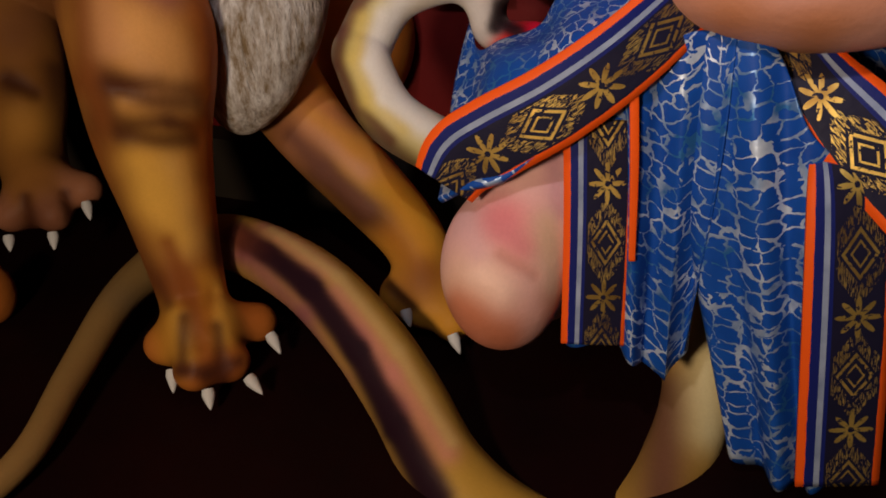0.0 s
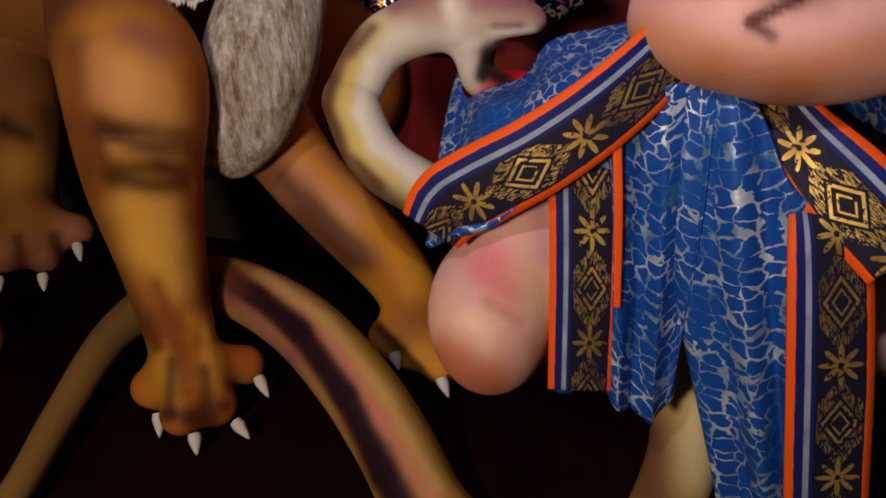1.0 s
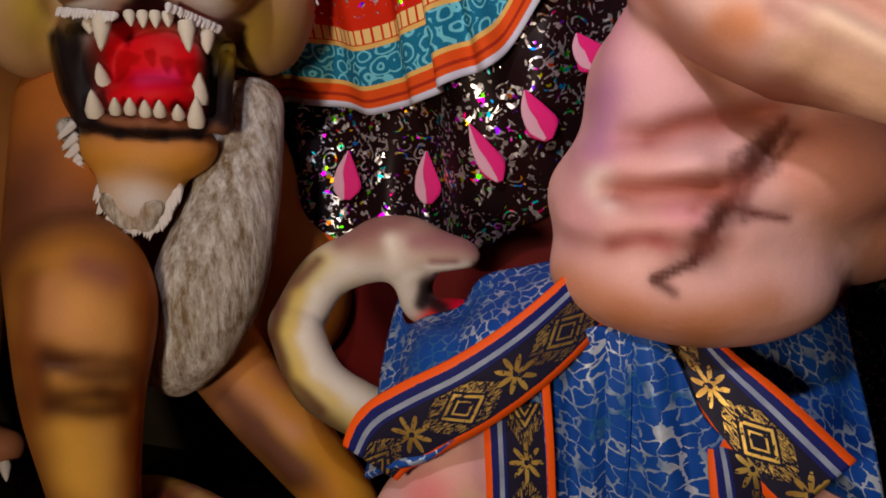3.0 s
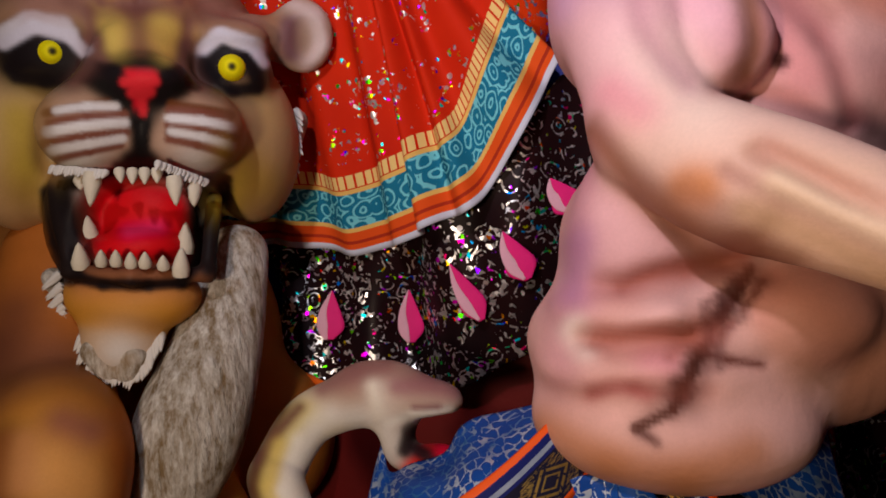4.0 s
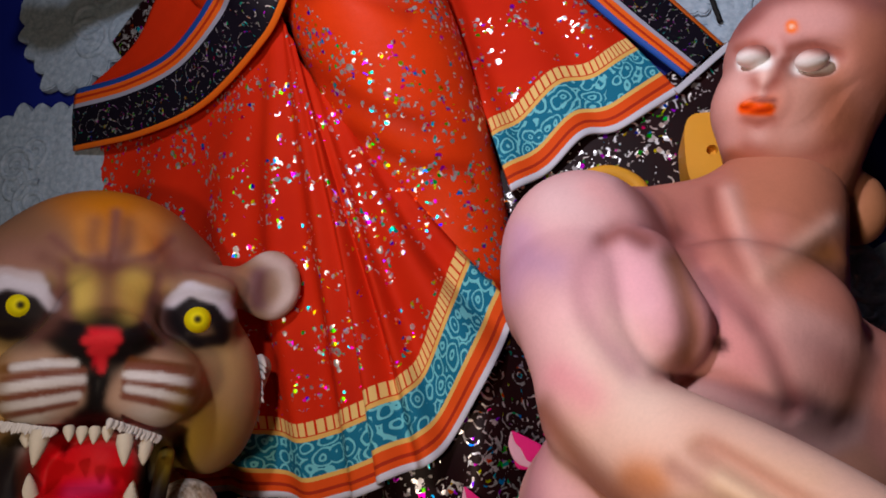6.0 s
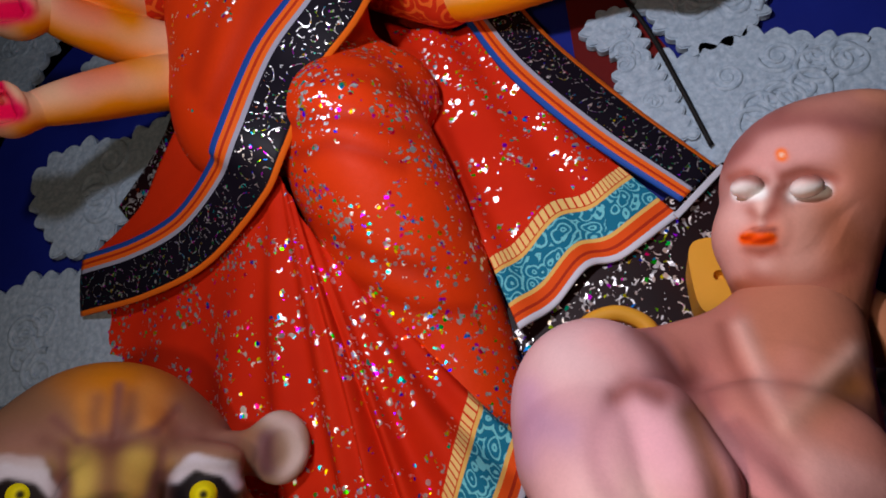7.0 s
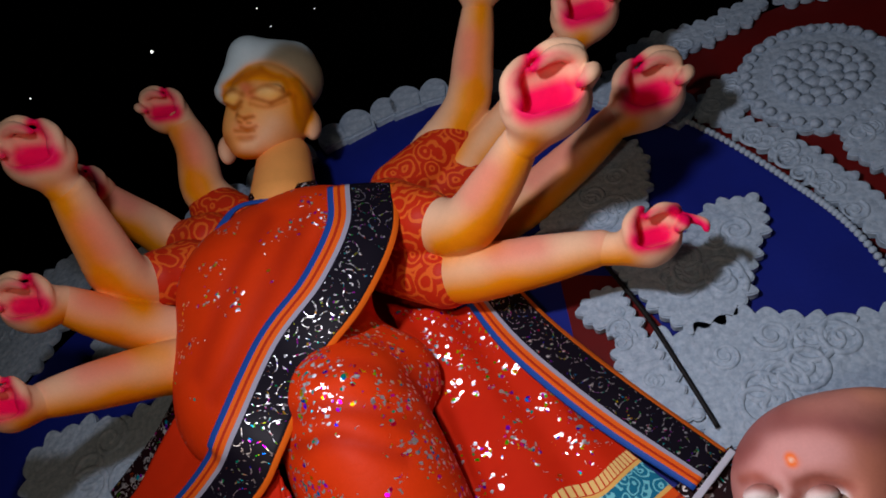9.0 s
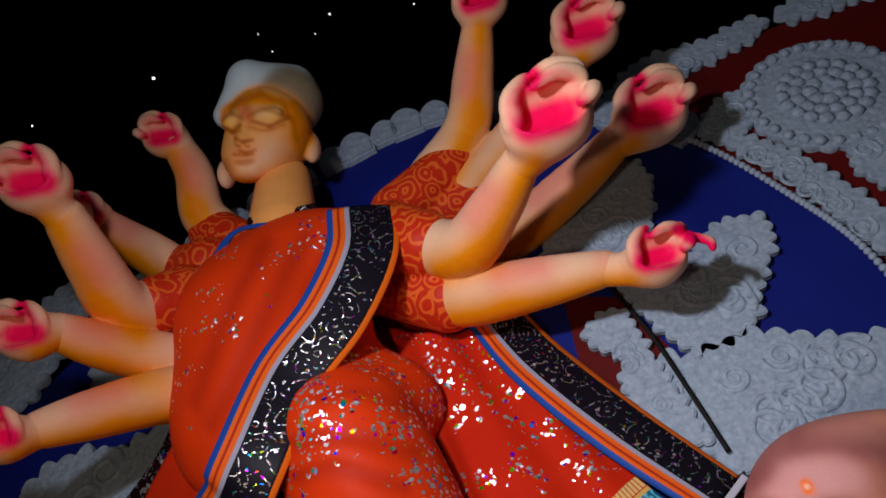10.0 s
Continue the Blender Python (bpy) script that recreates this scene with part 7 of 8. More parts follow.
    s.ribbon([(0.389, 0.82, 0.51), (0.423, 0.795, 0.474), (0.469, 0.773, 0.434), (0.532, 0.752, 0.381)], [0.04, 0.065, 0.085, 0.09], M_GOLD, lift=0.022, flip=False, dome=0.05)
    # hanging front cloth in two tails
    fold = lambda u, v: 0.012 * np.sin(u * 19) * (0.25 + v)
    tail = [[(0.185, 0.765, 0.41), (0.192, 0.755, 0.287), (0.2, 0.74, 0.151)], [(0.234, 0.76, 0.451), (0.245, 0.75, 0.313), (0.258, 0.735, 0.163)], [(0.263, 0.76, 0.488), (0.278, 0.75, 0.318), (0.293, 0.735, 0.142)],
            [(0.293, 0.77, 0.521), (0.307, 0.76, 0.384), (0.323, 0.745, 0.129)], [(0.340, 0.765, 0.524), (0.345, 0.752, 0.38), (0.340, 0.742, 0.168)]]
    s.sheet(tail, M_SCALES, 90, 60, 0.008, fold)
    tail = [[(0.301, 0.78, 0.519), (0.322, 0.77, 0.315), (0.41, 0.75, 0.042)], [(0.332, 0.765, 0.524), (0.363, 0.745, 0.334), (0.446, 0.73, 0.017)], [(0.373, 0.765, 0.516), (0.407, 0.74, 0.343), (0.483, 0.72, 0.021)],
            [(0.422, 0.75, 0.437), (0.452, 0.735, 0.287), (0.504, 0.715, 0.033)], [(0.489, 0.745, 0.396), (0.522, 0.725, 0.239), (0.551, 0.71, 0.064)]]
    s.sheet(tail, M_SCALES, 90, 60, 0.008, fold)
    s.ribbon([(0.22, 0.752, 0.431), (0.23, 0.738, 0.316), (0.239, 0.722, 0.168)], [0.075, 0.075, 0.075], M_GOLD, flip=True, dome=0.05)
    s.ribbon([(0.252, 0.748, 0.465), (0.261, 0.742, 0.386), (0.27, 0.735, 0.282)], [0.009, 0.009, 0.007], M_PAINT, colour=(0.82, 0.10, 0.008), dome=0.3, lift=0.004)
    s.ribbon([(0.434, 0.775, 0.444), (0.459, 0.735, 0.396), (0.483, 0.712, 0.28), (0.52, 0.695, 0.059)], [0.03, 0.07, 0.082, 0.085], M_GOLD, flip=True, dome=0.05)
    return s.finish("kneeling_demon_statue", "pink painted clay kneeling male figure in blue scale-patterned loincloth", "statue")


build_demon()


# ---- goddess ----
FLESH, AMBER, ROSE, SARIRED = (0.80, 0.56, 0.40), (0.78, 0.29, 0.03), (0.74, 0.24, 0.20), (0.62, 0.088, 0.028)
PALM = (0.82, 0.045, 0.14)


def hand_form(clay, centre, towards, facing, size, root, thick, extra=None):
    """A wide hollow palm with a pale rim; thumb along its inner edge, two fingers curled across the top, the little one at the side."""
    c, d, n = np.array(centre, float), np.array(towards, float), np.array(facing, float)
    n /= np.linalg.norm(n)
    side = np.array((1.0 if d[0] > 0 else -1.0, 0, 0.12))
    side = side - n * (side @ n)
    side /= np.linalg.norm(side)
    up = np.cross(n, side)
    up = (up if up[2] > 0 else -up) * 0.84
    root = np.array(root, float)

    def spot(x, y, z):
        return c + size * (x * side + y * up + z * n)

    def finger(points, radii, tip=0.16):
        p = [spot(*q) for q in points]
        clay.tube(p, [size * r for r in radii], FLESH, 0.004, 4)
        clay.spray(tuple(p[-1]), PALM, size * tip, 0.9)

    clay.limb(tuple(root * 1.1 - c * 0.1), tuple(spot(-0.1, -0.35, -0.2)), thick * 0.96, size * 0.50, FLESH, 0.02)
    clay.spray(tuple(root * 1.2 - c * 0.2 + np.array((0, 0, -0.04))), AMBER, 0.03, 0.85, tuple(root * 0.6 + c * 0.4 + np.array((0, 0, -0.045))))
    for x in (-0.24, 0.22):
        clay.ball(tuple(spot(x, 0, 0)), (size * 0.78,) * 3, FLESH, 0.02)
    for x in (-0.24, 0.0, 0.24):
        clay.dig(tuple(spot(x, 0.06, 0.66)), (size * 0.56,) * 3, 0.004, None, PALM)
    clay.spray(tuple(spot(-0.36, 0.02, 0.1)), PALM, size * 0.40, 0.97, tuple(spot(0.36, 0.02, 0.1)))
    finger([(-0.75, -0.05, 0.35), (-0.66, 0.55, 0.48), (-0.30, 0.98, 0.44), (0.02, 1.12, 0.36)], [0.24, 0.21, 0.15, 0.08])
    clay.spray(tuple(spot(-0.52, 0.35, 0.6)), PALM, size * 0.16, 0.8, tuple(spot(-0.05, 1.05, 0.5)))
    if extra is not None:
        e = np.array(extra, float)
        p = [spot(0.6, 0.45, 0.1), spot(1.0, 0.8, 0.3), c * 0.35 + e * 0.65 + up * size * 0.75, e + up * size * 0.35, e]
        clay.tube(p, [size * r for r in (0.22, 0.19, 0.16, 0.13, 0.09)], FLESH, 0.005, 4)
        clay.spray(tuple(p[1]), PALM, size * 0.24, 0.97, tuple(p[4]))
    else:
        finger([(0.66, 0.50, 0.10), (0.92, 0.92, 0.35), (0.45, 1.10, 0.55), (-0.02, 1.02, 0.58)], [0.22, 0.20, 0.17, 0.09])
    finger([(0.72, 0.30, 0.20), (0.86, 0.62, 0.52), (0.40, 0.74, 0.74), (-0.14, 0.56, 0.70)], [0.22, 0.19, 0.17, 0.09])
    finger([(0.86, 0.05, 0.25), (1.02, 0.10, 0.55), (0.88, -0.12, 0.74), (0.62, -0.22, 0.66)], [0.20, 0.18, 0.15, 0.09])


def build_goddess():
    s = Statue()
    body = Clay(0.006, SARIRED)
    # torso
    body.ball((-0.165, 1.154, 2.141), (0.225, 0.12, 0.15), SARIRED, 0.09, None, 1, 0.35)
    body.ball((-0.292, 1.119, 2.027), (0.13, 0.11, 0.13), SARIRED, 0.10, None, 1, 0.35)
    body.ball((-0.198, 1.161, 1.91), (0.20, 0.13, 0.18), SARIRED, 0.10, None, 1, 0.35)
    body.ball((-0.26, 1.16, 1.791), (0.155, 0.11, 0.17), SARIRED, 0.10, None, 1, 0.35)
    body.ball((-0.069, 1.234, 1.78), (0.19, 0.13, 0.14), SARIRED, 0.05, None, 1, 1.0)
    # raised thigh
    body.tube([(-0.043, 1.148, 1.688), (-0.016, 1.177, 1.597), (0.028, 1.229, 1.468), (0.084, 1.301, 1.303), (0.123, 1.324, 1.135)], [0.135, 0.145, 0.14, 0.12, 0.10], SARIRED, 0.05, 6, 1.0)
    # fold shading painted dark red into the creases of torso and thigh
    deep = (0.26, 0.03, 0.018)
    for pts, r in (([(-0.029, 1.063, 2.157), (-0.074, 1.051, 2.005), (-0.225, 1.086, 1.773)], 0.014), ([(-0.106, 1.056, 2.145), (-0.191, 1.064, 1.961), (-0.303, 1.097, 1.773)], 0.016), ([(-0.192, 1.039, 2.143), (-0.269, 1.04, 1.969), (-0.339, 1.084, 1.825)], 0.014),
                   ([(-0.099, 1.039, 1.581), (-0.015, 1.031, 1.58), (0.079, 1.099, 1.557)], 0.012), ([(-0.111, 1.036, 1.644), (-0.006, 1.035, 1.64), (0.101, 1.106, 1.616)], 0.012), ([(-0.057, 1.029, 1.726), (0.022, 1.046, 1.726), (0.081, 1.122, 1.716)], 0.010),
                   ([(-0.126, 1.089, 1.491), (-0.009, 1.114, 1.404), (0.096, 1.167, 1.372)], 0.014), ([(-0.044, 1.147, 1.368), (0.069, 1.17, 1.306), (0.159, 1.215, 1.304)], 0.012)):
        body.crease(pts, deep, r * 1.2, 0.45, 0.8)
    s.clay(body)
    # neck, head and arms
    arm = Clay(0.0045, FLESH)
    arm.tube([(-0.198, 1.125, 2.265), (-0.206, 1.128, 2.425)], [0.082, 0.068], (0.86, 0.42, 0.19))
    arms = [
        ([(0.133, 1.217, 2.02), (0.226, 1.186, 1.971), (0.371, 1.16, 1.944), (0.496, 1.138, 1.924), (0.548, 1.133, 1.911)], [0.062, 0.062, 0.052, 0.036, 0.033]),
        ([(0.122, 1.133, 2.113), (0.232, 1.096, 2.03), (0.32, 1.014, 2.037), (0.392, 0.932, 2.056), (0.423, 0.892, 2.064)], [0.062, 0.062, 0.052, 0.038, 0.036]),
        ([(0.163, 1.328, 2.239), (0.309, 1.306, 2.209), (0.481, 1.23, 2.246), (0.605, 1.167, 2.286), (0.648, 1.152, 2.299)], [0.062, 0.06, 0.052, 0.040, 0.038]),
        ([(0.146, 1.237, 2.401), (0.268, 1.185, 2.491), (0.324, 1.085, 2.573), (0.363, 1.008, 2.641), (0.376, 0.982, 2.658)], [0.062, 0.058, 0.05, 0.038, 0.036]),
        ([(0.24, 1.26, 2.367), (0.361, 1.228, 2.433), (0.507, 1.127, 2.493), (0.568, 1.074, 2.507), (0.585, 1.059, 2.513)], [0.06, 0.058, 0.05, 0.042, 0.04]),
        ([(-0.472, 1.099, 2.098), (-0.512, 1.023, 2.051), (-0.503, 0.899, 2.073), (-0.495, 0.789, 2.109), (-0.493, 0.748, 2.126)], [0.062, 0.062, 0.052, 0.040, 0.038]),
        ([(-0.435, 1.162, 1.974), (-0.502, 1.076, 1.964), (-0.549, 0.992, 1.955), (-0.581, 0.932, 1.954), (-0.596, 0.919, 1.95)], [0.056, 0.054, 0.046, 0.036, 0.034]),
        ([(-0.395, 1.161, 1.892), (-0.456, 1.099, 1.855), (-0.533, 1.024, 1.799), (-0.589, 0.969, 1.756), (-0.606, 0.951, 1.741)], [0.058, 0.056, 0.048, 0.036, 0.034]),
        ([(-0.397, 1.204, 2.367), (-0.445, 1.149, 2.417), (-0.436, 1.074, 2.49), (-0.449, 1.019, 2.535), (-0.459, 1.006, 2.547)], [0.058, 0.056, 0.048, 0.040, 0.038]),
        ([(-0.498, 1.194, 2.26), (-0.544, 1.11, 2.283), (-0.594, 1.03, 2.3), (-0.619, 0.985, 2.316), (-0.624, 0.979, 2.322)], [0.056, 0.052, 0.046, 0.038, 0.036]),
    ]
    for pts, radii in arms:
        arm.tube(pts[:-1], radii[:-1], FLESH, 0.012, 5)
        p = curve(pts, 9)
        # amber shading put into the paint along each arm's underside, rose above
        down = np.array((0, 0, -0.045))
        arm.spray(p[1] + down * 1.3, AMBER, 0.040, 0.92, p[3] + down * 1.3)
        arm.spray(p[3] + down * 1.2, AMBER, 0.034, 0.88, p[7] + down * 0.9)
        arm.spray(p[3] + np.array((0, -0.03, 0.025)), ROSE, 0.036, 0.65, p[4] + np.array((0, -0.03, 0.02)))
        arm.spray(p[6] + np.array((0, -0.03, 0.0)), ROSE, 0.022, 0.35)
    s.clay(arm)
    palms = Clay(0.0035, FLESH)
    away = (0.15, -1.0, -0.35)
    for (c, d, n, k), (pts, radii) in zip((((0.59, 1.113, 1.898), (0.9, -0.15, 0.15), (0.2, -0.8, -0.2), 0.0601), ((0.459, 0.858, 2.066), (0.9, -0.1, 0.5), away, 0.085), ((0.69, 1.14, 2.308), (0.85, -0.1, 0.45), away, 0.085),
                       ((0.386, 0.96, 2.67), (0.6, -0.1, 0.8), away, 0.070), ((0.603, 1.024, 2.512), (0.7, -0.1, 0.7), away, 0.08), ((-0.508, 0.71, 2.134), (-0.8, -0.1, 0.5), away, 0.068),
                       ((-0.618, 0.9, 1.935), (-0.9, -0.1, -0.1), away, 0.060), ((-0.626, 0.929, 1.73), (-0.9, -0.2, -0.3), away, 0.052), ((-0.474, 0.984, 2.553), (-0.6, -0.1, 0.7), away, 0.058), ((-0.631, 0.969, 2.316), (-0.6, -0.1, 0.5), away, 0.055)), arms):
        hand_form(palms, c, d, n, k, pts[-2], radii[-2], (0.692, 1.107, 1.884) if k == 0.0601 else None)
    s.clay(palms)
    # sleeves
    sl = Clay(0.006, SARIRED, M_SLEEVE)
    for a, b, ra, rb in (((0.032, 1.215, 2.09), (0.163, 1.205, 1.995), 0.08, 0.072), ((0.058, 1.152, 2.168), (0.146, 1.121, 2.087), 0.085, 0.076), ((0.062, 1.21, 2.300), (0.212, 1.227, 2.425), 0.066, 0.064),
                         ((0.120, 1.275, 2.300), (0.26, 1.273, 2.366), 0.064, 0.062), ((-0.43, 1.119, 2.116), (-0.468, 1.083, 2.086), 0.08, 0.07), ((-0.348, 1.199, 2.307), (-0.429, 1.186, 2.379), 0.07, 0.066), ((-0.408, 1.154, 2.236), (-0.484, 1.173, 2.257), 0.07, 0.066)):
        sl.limb(a, b, ra, rb, SARIRED, 0.01)
    s.clay(sl)
    # plain head with a pale cap
    h = Clay(0.003, (0.88, 0.43, 0.19))
    h.ball((-0.215, 1.052, 2.539), (0.106, 0.115, 0.125), None, 0.03)
    h.ball((-0.252, 1.038, 2.453), (0.072, 0.06, 0.068), None, 0.05)
    h.limb((-0.224, 0.963, 2.492), (-0.241, 0.973, 2.431), 0.009, 0.0145, None, 0.016)
    h.ball((-0.234, 0.987, 2.435), (0.010, 0.012, 0.009), None, 0.008)
    for a, size in (((-0.269, 0.962, 2.502), (0.026, 0.020, 0.021)), ((-0.180, 0.975, 2.494), (0.040, 0.024, 0.023))):
        h.ball(a, size, (0.88, 0.52, 0.20), 0.006)
    h.ball((-0.249, 0.995, 2.422), (0.021, 0.014, 0.0065), (0.86, 0.40, 0.24), 0.005)
    h.ball((-0.253, 1.004, 2.412), (0.018, 0.014, 0.0075), (0.86, 0.40, 0.24), 0.005)
    for pts, r, k in (([(-0.292, 0.961, 2.486), (-0.269, 0.966, 2.47), (-0.247, 0.966, 2.468)], 0.005, 0.5), ([(-0.222, 0.968, 2.472), (-0.183, 0.982, 2.458), (-0.143, 0.998, 2.48)], 0.005, 0.5), ([(-0.216, 0.954, 2.497), (-0.176, 0.955, 2.505), (-0.137, 0.993, 2.503)], 0.006, 0.6),
                      ([(-0.288, 0.949, 2.516), (-0.262, 0.946, 2.511), (-0.239, 0.951, 2.494)], 0.006, 0.6), ([(-0.273, 0.995, 2.421), (-0.251, 0.999, 2.414), (-0.23, 1.007, 2.418)], 0.0045, 0.7), ([(-0.275, 1.011, 2.41), (-0.258, 1.014, 2.402), (-0.243, 1.02, 2.407)], 0.006, 0.4)):
        h.crease(pts, (0.42, 0.13, 0.04), r, k, 0.9)
    h.ball((-0.266, 1.035, 2.4), (0.032, 0.028, 0.022), None, 0.025)
    h.ball((-0.125, 1.113, 2.507), (0.022, 0.03, 0.048), FLESH, 0.012)
    h.ball((-0.343, 1.079, 2.462), (0.022, 0.03, 0.045), FLESH, 0.012)
    h.ball((-0.185, 1.051, 2.64), (0.108, 0.10, 0.085), (0.22, 0.19, 0.13), 0.010)
    h.limb((-0.305, 0.989, 2.574), (-0.238, 0.963, 2.651), 0.034, 0.05, (0.58, 0.70, 0.72), 0.02)
    h.limb((-0.238, 0.963, 2.651), (-0.143, 1.028, 2.677), 0.052, 0.05, (0.58, 0.70, 0.72), 0.02)
    h.spray((-0.281, 0.938, 2.515), AMBER, 0.012, 0.9, (-0.212, 0.932, 2.538))
    h.spray((-0.212, 0.932, 2.538), AMBER, 0.012, 0.9, (-0.119, 0.99, 2.526))
    h.spray((-0.119, 0.99, 2.526), AMBER, 0.012, 0.9, (-0.113, 1.063, 2.475))
    h.spray((-0.227, 0.941, 2.494), (0.45, 0.15, 0.08), 0.012, 0.6, (-0.136, 0.965, 2.504))
    # nostril lines, and jaw shade painted with the same brown
    ink_shade = (0.40, 0.13, 0.04)
    for p, q, r, k in (((-0.256, 0.978, 2.429), (-0.251, 0.981, 2.427), 0.004, 0.7), ((-0.236, 0.986, 2.425), (-0.229, 0.988, 2.424), 0.004, 0.7), ((-0.306, 1.015, 2.42), (-0.293, 1.049, 2.385), 0.016, 0.5), ((-0.258, 1.076, 2.377), (-0.171, 1.111, 2.405), 0.018, 0.5), ((-0.22, 0.94, 2.512), (-0.216, 0.955, 2.48), 0.010, 0.5)):
        h.spray(p, ink_shade, r, k, q)
    h.spray((-0.235, 1.029, 2.39), (0.90, 0.62, 0.42), 0.014, 0.6, (-0.205, 1.024, 2.419))
    h.spray((-0.174, 1.05, 2.444), (0.84, 0.42, 0.22), 0.04, 0.6)
    h.spray((-0.122, 1.064, 2.502), AMBER, 0.035, 0.7)
    h.spray((-0.239, 1.037, 2.396), (0.64, 0.42, 0.28), 0.03, 0.5)
    # brow and lid lines, with cheek and chin highlights and under-jaw shadow painted in
    for pts, col, r, k, deep in (([(-0.307, 0.974, 2.542), (-0.281, 0.958, 2.556), (-0.240, 0.940, 2.548)], (0.6, 0.2, 0.02), 0.0075, 0.9, 0.4),
                                 ([(-0.230, 0.938, 2.540), (-0.187, 0.942, 2.552), (-0.145, 0.966, 2.527), (-0.126, 1.003, 2.496), (-0.130, 1.046, 2.464)], (0.6, 0.2, 0.02), 0.0087, 0.9, 0.4),
                                 ([(-0.208, 0.954, 2.471), (-0.171, 0.976, 2.459), (-0.131, 0.994, 2.497)], (0.36, 0.12, 0.04), 0.0057, 0.8, 0.8),
                                 ([(-0.291, 0.961, 2.491), (-0.264, 0.964, 2.465), (-0.240, 0.953, 2.467)], (0.36, 0.12, 0.04), 0.0058, 0.8, 0.8),
                                 ([(-0.250, 0.961, 2.430), (-0.234, 0.968, 2.419), (-0.216, 0.976, 2.428)], (0.36, 0.12, 0.04), 0.0056, 0.8, 0.8),
                                 ([(-0.252, 0.985, 2.412), (-0.238, 0.993, 2.406), (-0.215, 0.993, 2.409)], (0.46, 0.14, 0.05), 0.0056, 0.85, 0.9),
                                 ([(-0.259, 1.002, 2.394), (-0.226, 1.011, 2.392)], (0.5, 0.18, 0.07), 0.0071, 0.7, 0.9),
                                 ([(-0.181, 1.008, 2.419), (-0.203, 1.024, 2.398)], (0.88, 0.6, 0.42), 0.031, 0.6, 0.0),
                                 ([(-0.255, 1.018, 2.379), (-0.236, 1.027, 2.381)], (0.88, 0.58, 0.38), 0.017, 0.7, -0.5),
                                 ([(-0.282, 1.049, 2.381), (-0.205, 1.038, 2.329), (-0.143, 1.071, 2.375)], (0.6, 0.22, 0.03), 0.0113, 0.85, 0.8),
                                 ([(-0.232, 0.942, 2.507), (-0.215, 0.948, 2.486)], (0.78, 0.26, 0.16), 0.0144, 0.7, 0.0),
                                 ([(-0.136, 1.082, 2.462), (-0.126, 1.037, 2.473)], (0.6, 0.24, 0.03), 0.0174, 0.7, 0.0),
                                 ([(-0.190, 0.950, 2.489), (-0.148, 0.962, 2.492)], (0.92, 0.66, 0.34), 0.0129, 0.7, 0.0),
                                 ([(-0.268, 0.943, 2.502), (-0.253, 0.947, 2.504)], (0.9, 0.6, 0.3), 0.0116, 0.7, 0.0)):
        h.stroke(pts, col, r, k, deep)
    s.clay(h)
    # pleated front of the sari
    def pleats(u, v):
        return (0.016 * np.sin(u * 55) + 0.008 * np.sin(u * 23 + 1)) * np.clip(v * 1.6, 0.15, 1)
    fan = [[(-0.758, 1.341, 1.462), (-0.775, 1.335, 1.247), (-0.591, 1.264, 0.808)], [(-0.499, 1.251, 1.493), (-0.543, 1.291, 1.222), (-0.415, 1.287, 0.742)], [(-0.248, 1.123, 1.549), (-0.323, 1.223, 1.193), (-0.276, 1.279, 0.74)],
           [(-0.169, 1.083, 1.575), (-0.184, 1.176, 1.174), (-0.136, 1.271, 0.724)], [(-0.147, 1.085, 1.56), (-0.081, 1.161, 1.124), (-0.03, 1.213, 0.749)], [(-0.134, 1.107, 1.521), (-0.025, 1.15, 1.1), (0.044, 1.158, 0.785)],
           [(-0.102, 1.134, 1.459), (0.013, 1.154, 1.117), (0.124, 1.146, 0.825)], [(-0.048, 1.157, 1.392), (0.085, 1.181, 1.155), (0.219, 1.196, 0.998)], [(0.021, 1.192, 1.308), (0.166, 1.221, 1.156), (0.236, 1.25, 1.077)]]
    s.sheet(fan, M_SARI, 260, 110, 0.008, pleats)
    # the cloth that spreads behind the thigh
    wing = [[(0.011, 1.25, 1.99), (0.122, 1.26, 1.631), (0.228, 1.25, 1.27)], [(0.073, 1.26, 1.972), (0.185, 1.27, 1.585), (0.296, 1.27, 1.312)], [(0.134, 1.27, 1.955), (0.277, 1.28, 1.608), (0.366, 1.28, 1.377)], [(0.183, 1.28, 1.956), (0.338, 1.29, 1.65), (0.434, 1.29, 1.39)], [(0.219, 1.29, 1.953), (0.376, 1.3, 1.685), (0.538, 1.3, 1.457)]]
    s.sheet(wing, M_SARI, 120, 90, 0.008, lambda u, v: 0.006 * np.sin(u * 16 + 1))
    # sequin cloth below the hems
    under = [[(-0.36, 1.32, 0.764), (-0.317, 1.312, 0.631), (-0.34, 1.287, 0.529)], [(-0.281, 1.308, 0.755), (-0.25, 1.297, 0.614), (-0.237, 1.272, 0.479)], [(-0.147, 1.299, 0.736), (-0.133, 1.294, 0.597), (-0.122, 1.268, 0.466)], [(-0.032, 1.254, 0.762), (-0.047, 1.304, 0.6), (-0.018, 1.283, 0.47)],
             [(0.033, 1.207, 0.794), (0.061, 1.216, 0.658), (0.076, 1.243, 0.496)], [(0.126, 1.187, 0.843), (0.135, 1.192, 0.701), (0.158, 1.231, 0.543)], [(0.233, 1.241, 1.019), (0.218, 1.209, 0.844), (0.253, 1.252, 0.602)], [(0.307, 1.309, 1.047), (0.328, 1.266, 0.845), (0.347, 1.275, 0.602)]]
    s.sheet(under, M_SEQUIN, 140, 60, 0.006, lambda u, v: 0.01 * np.sin(u * 26))
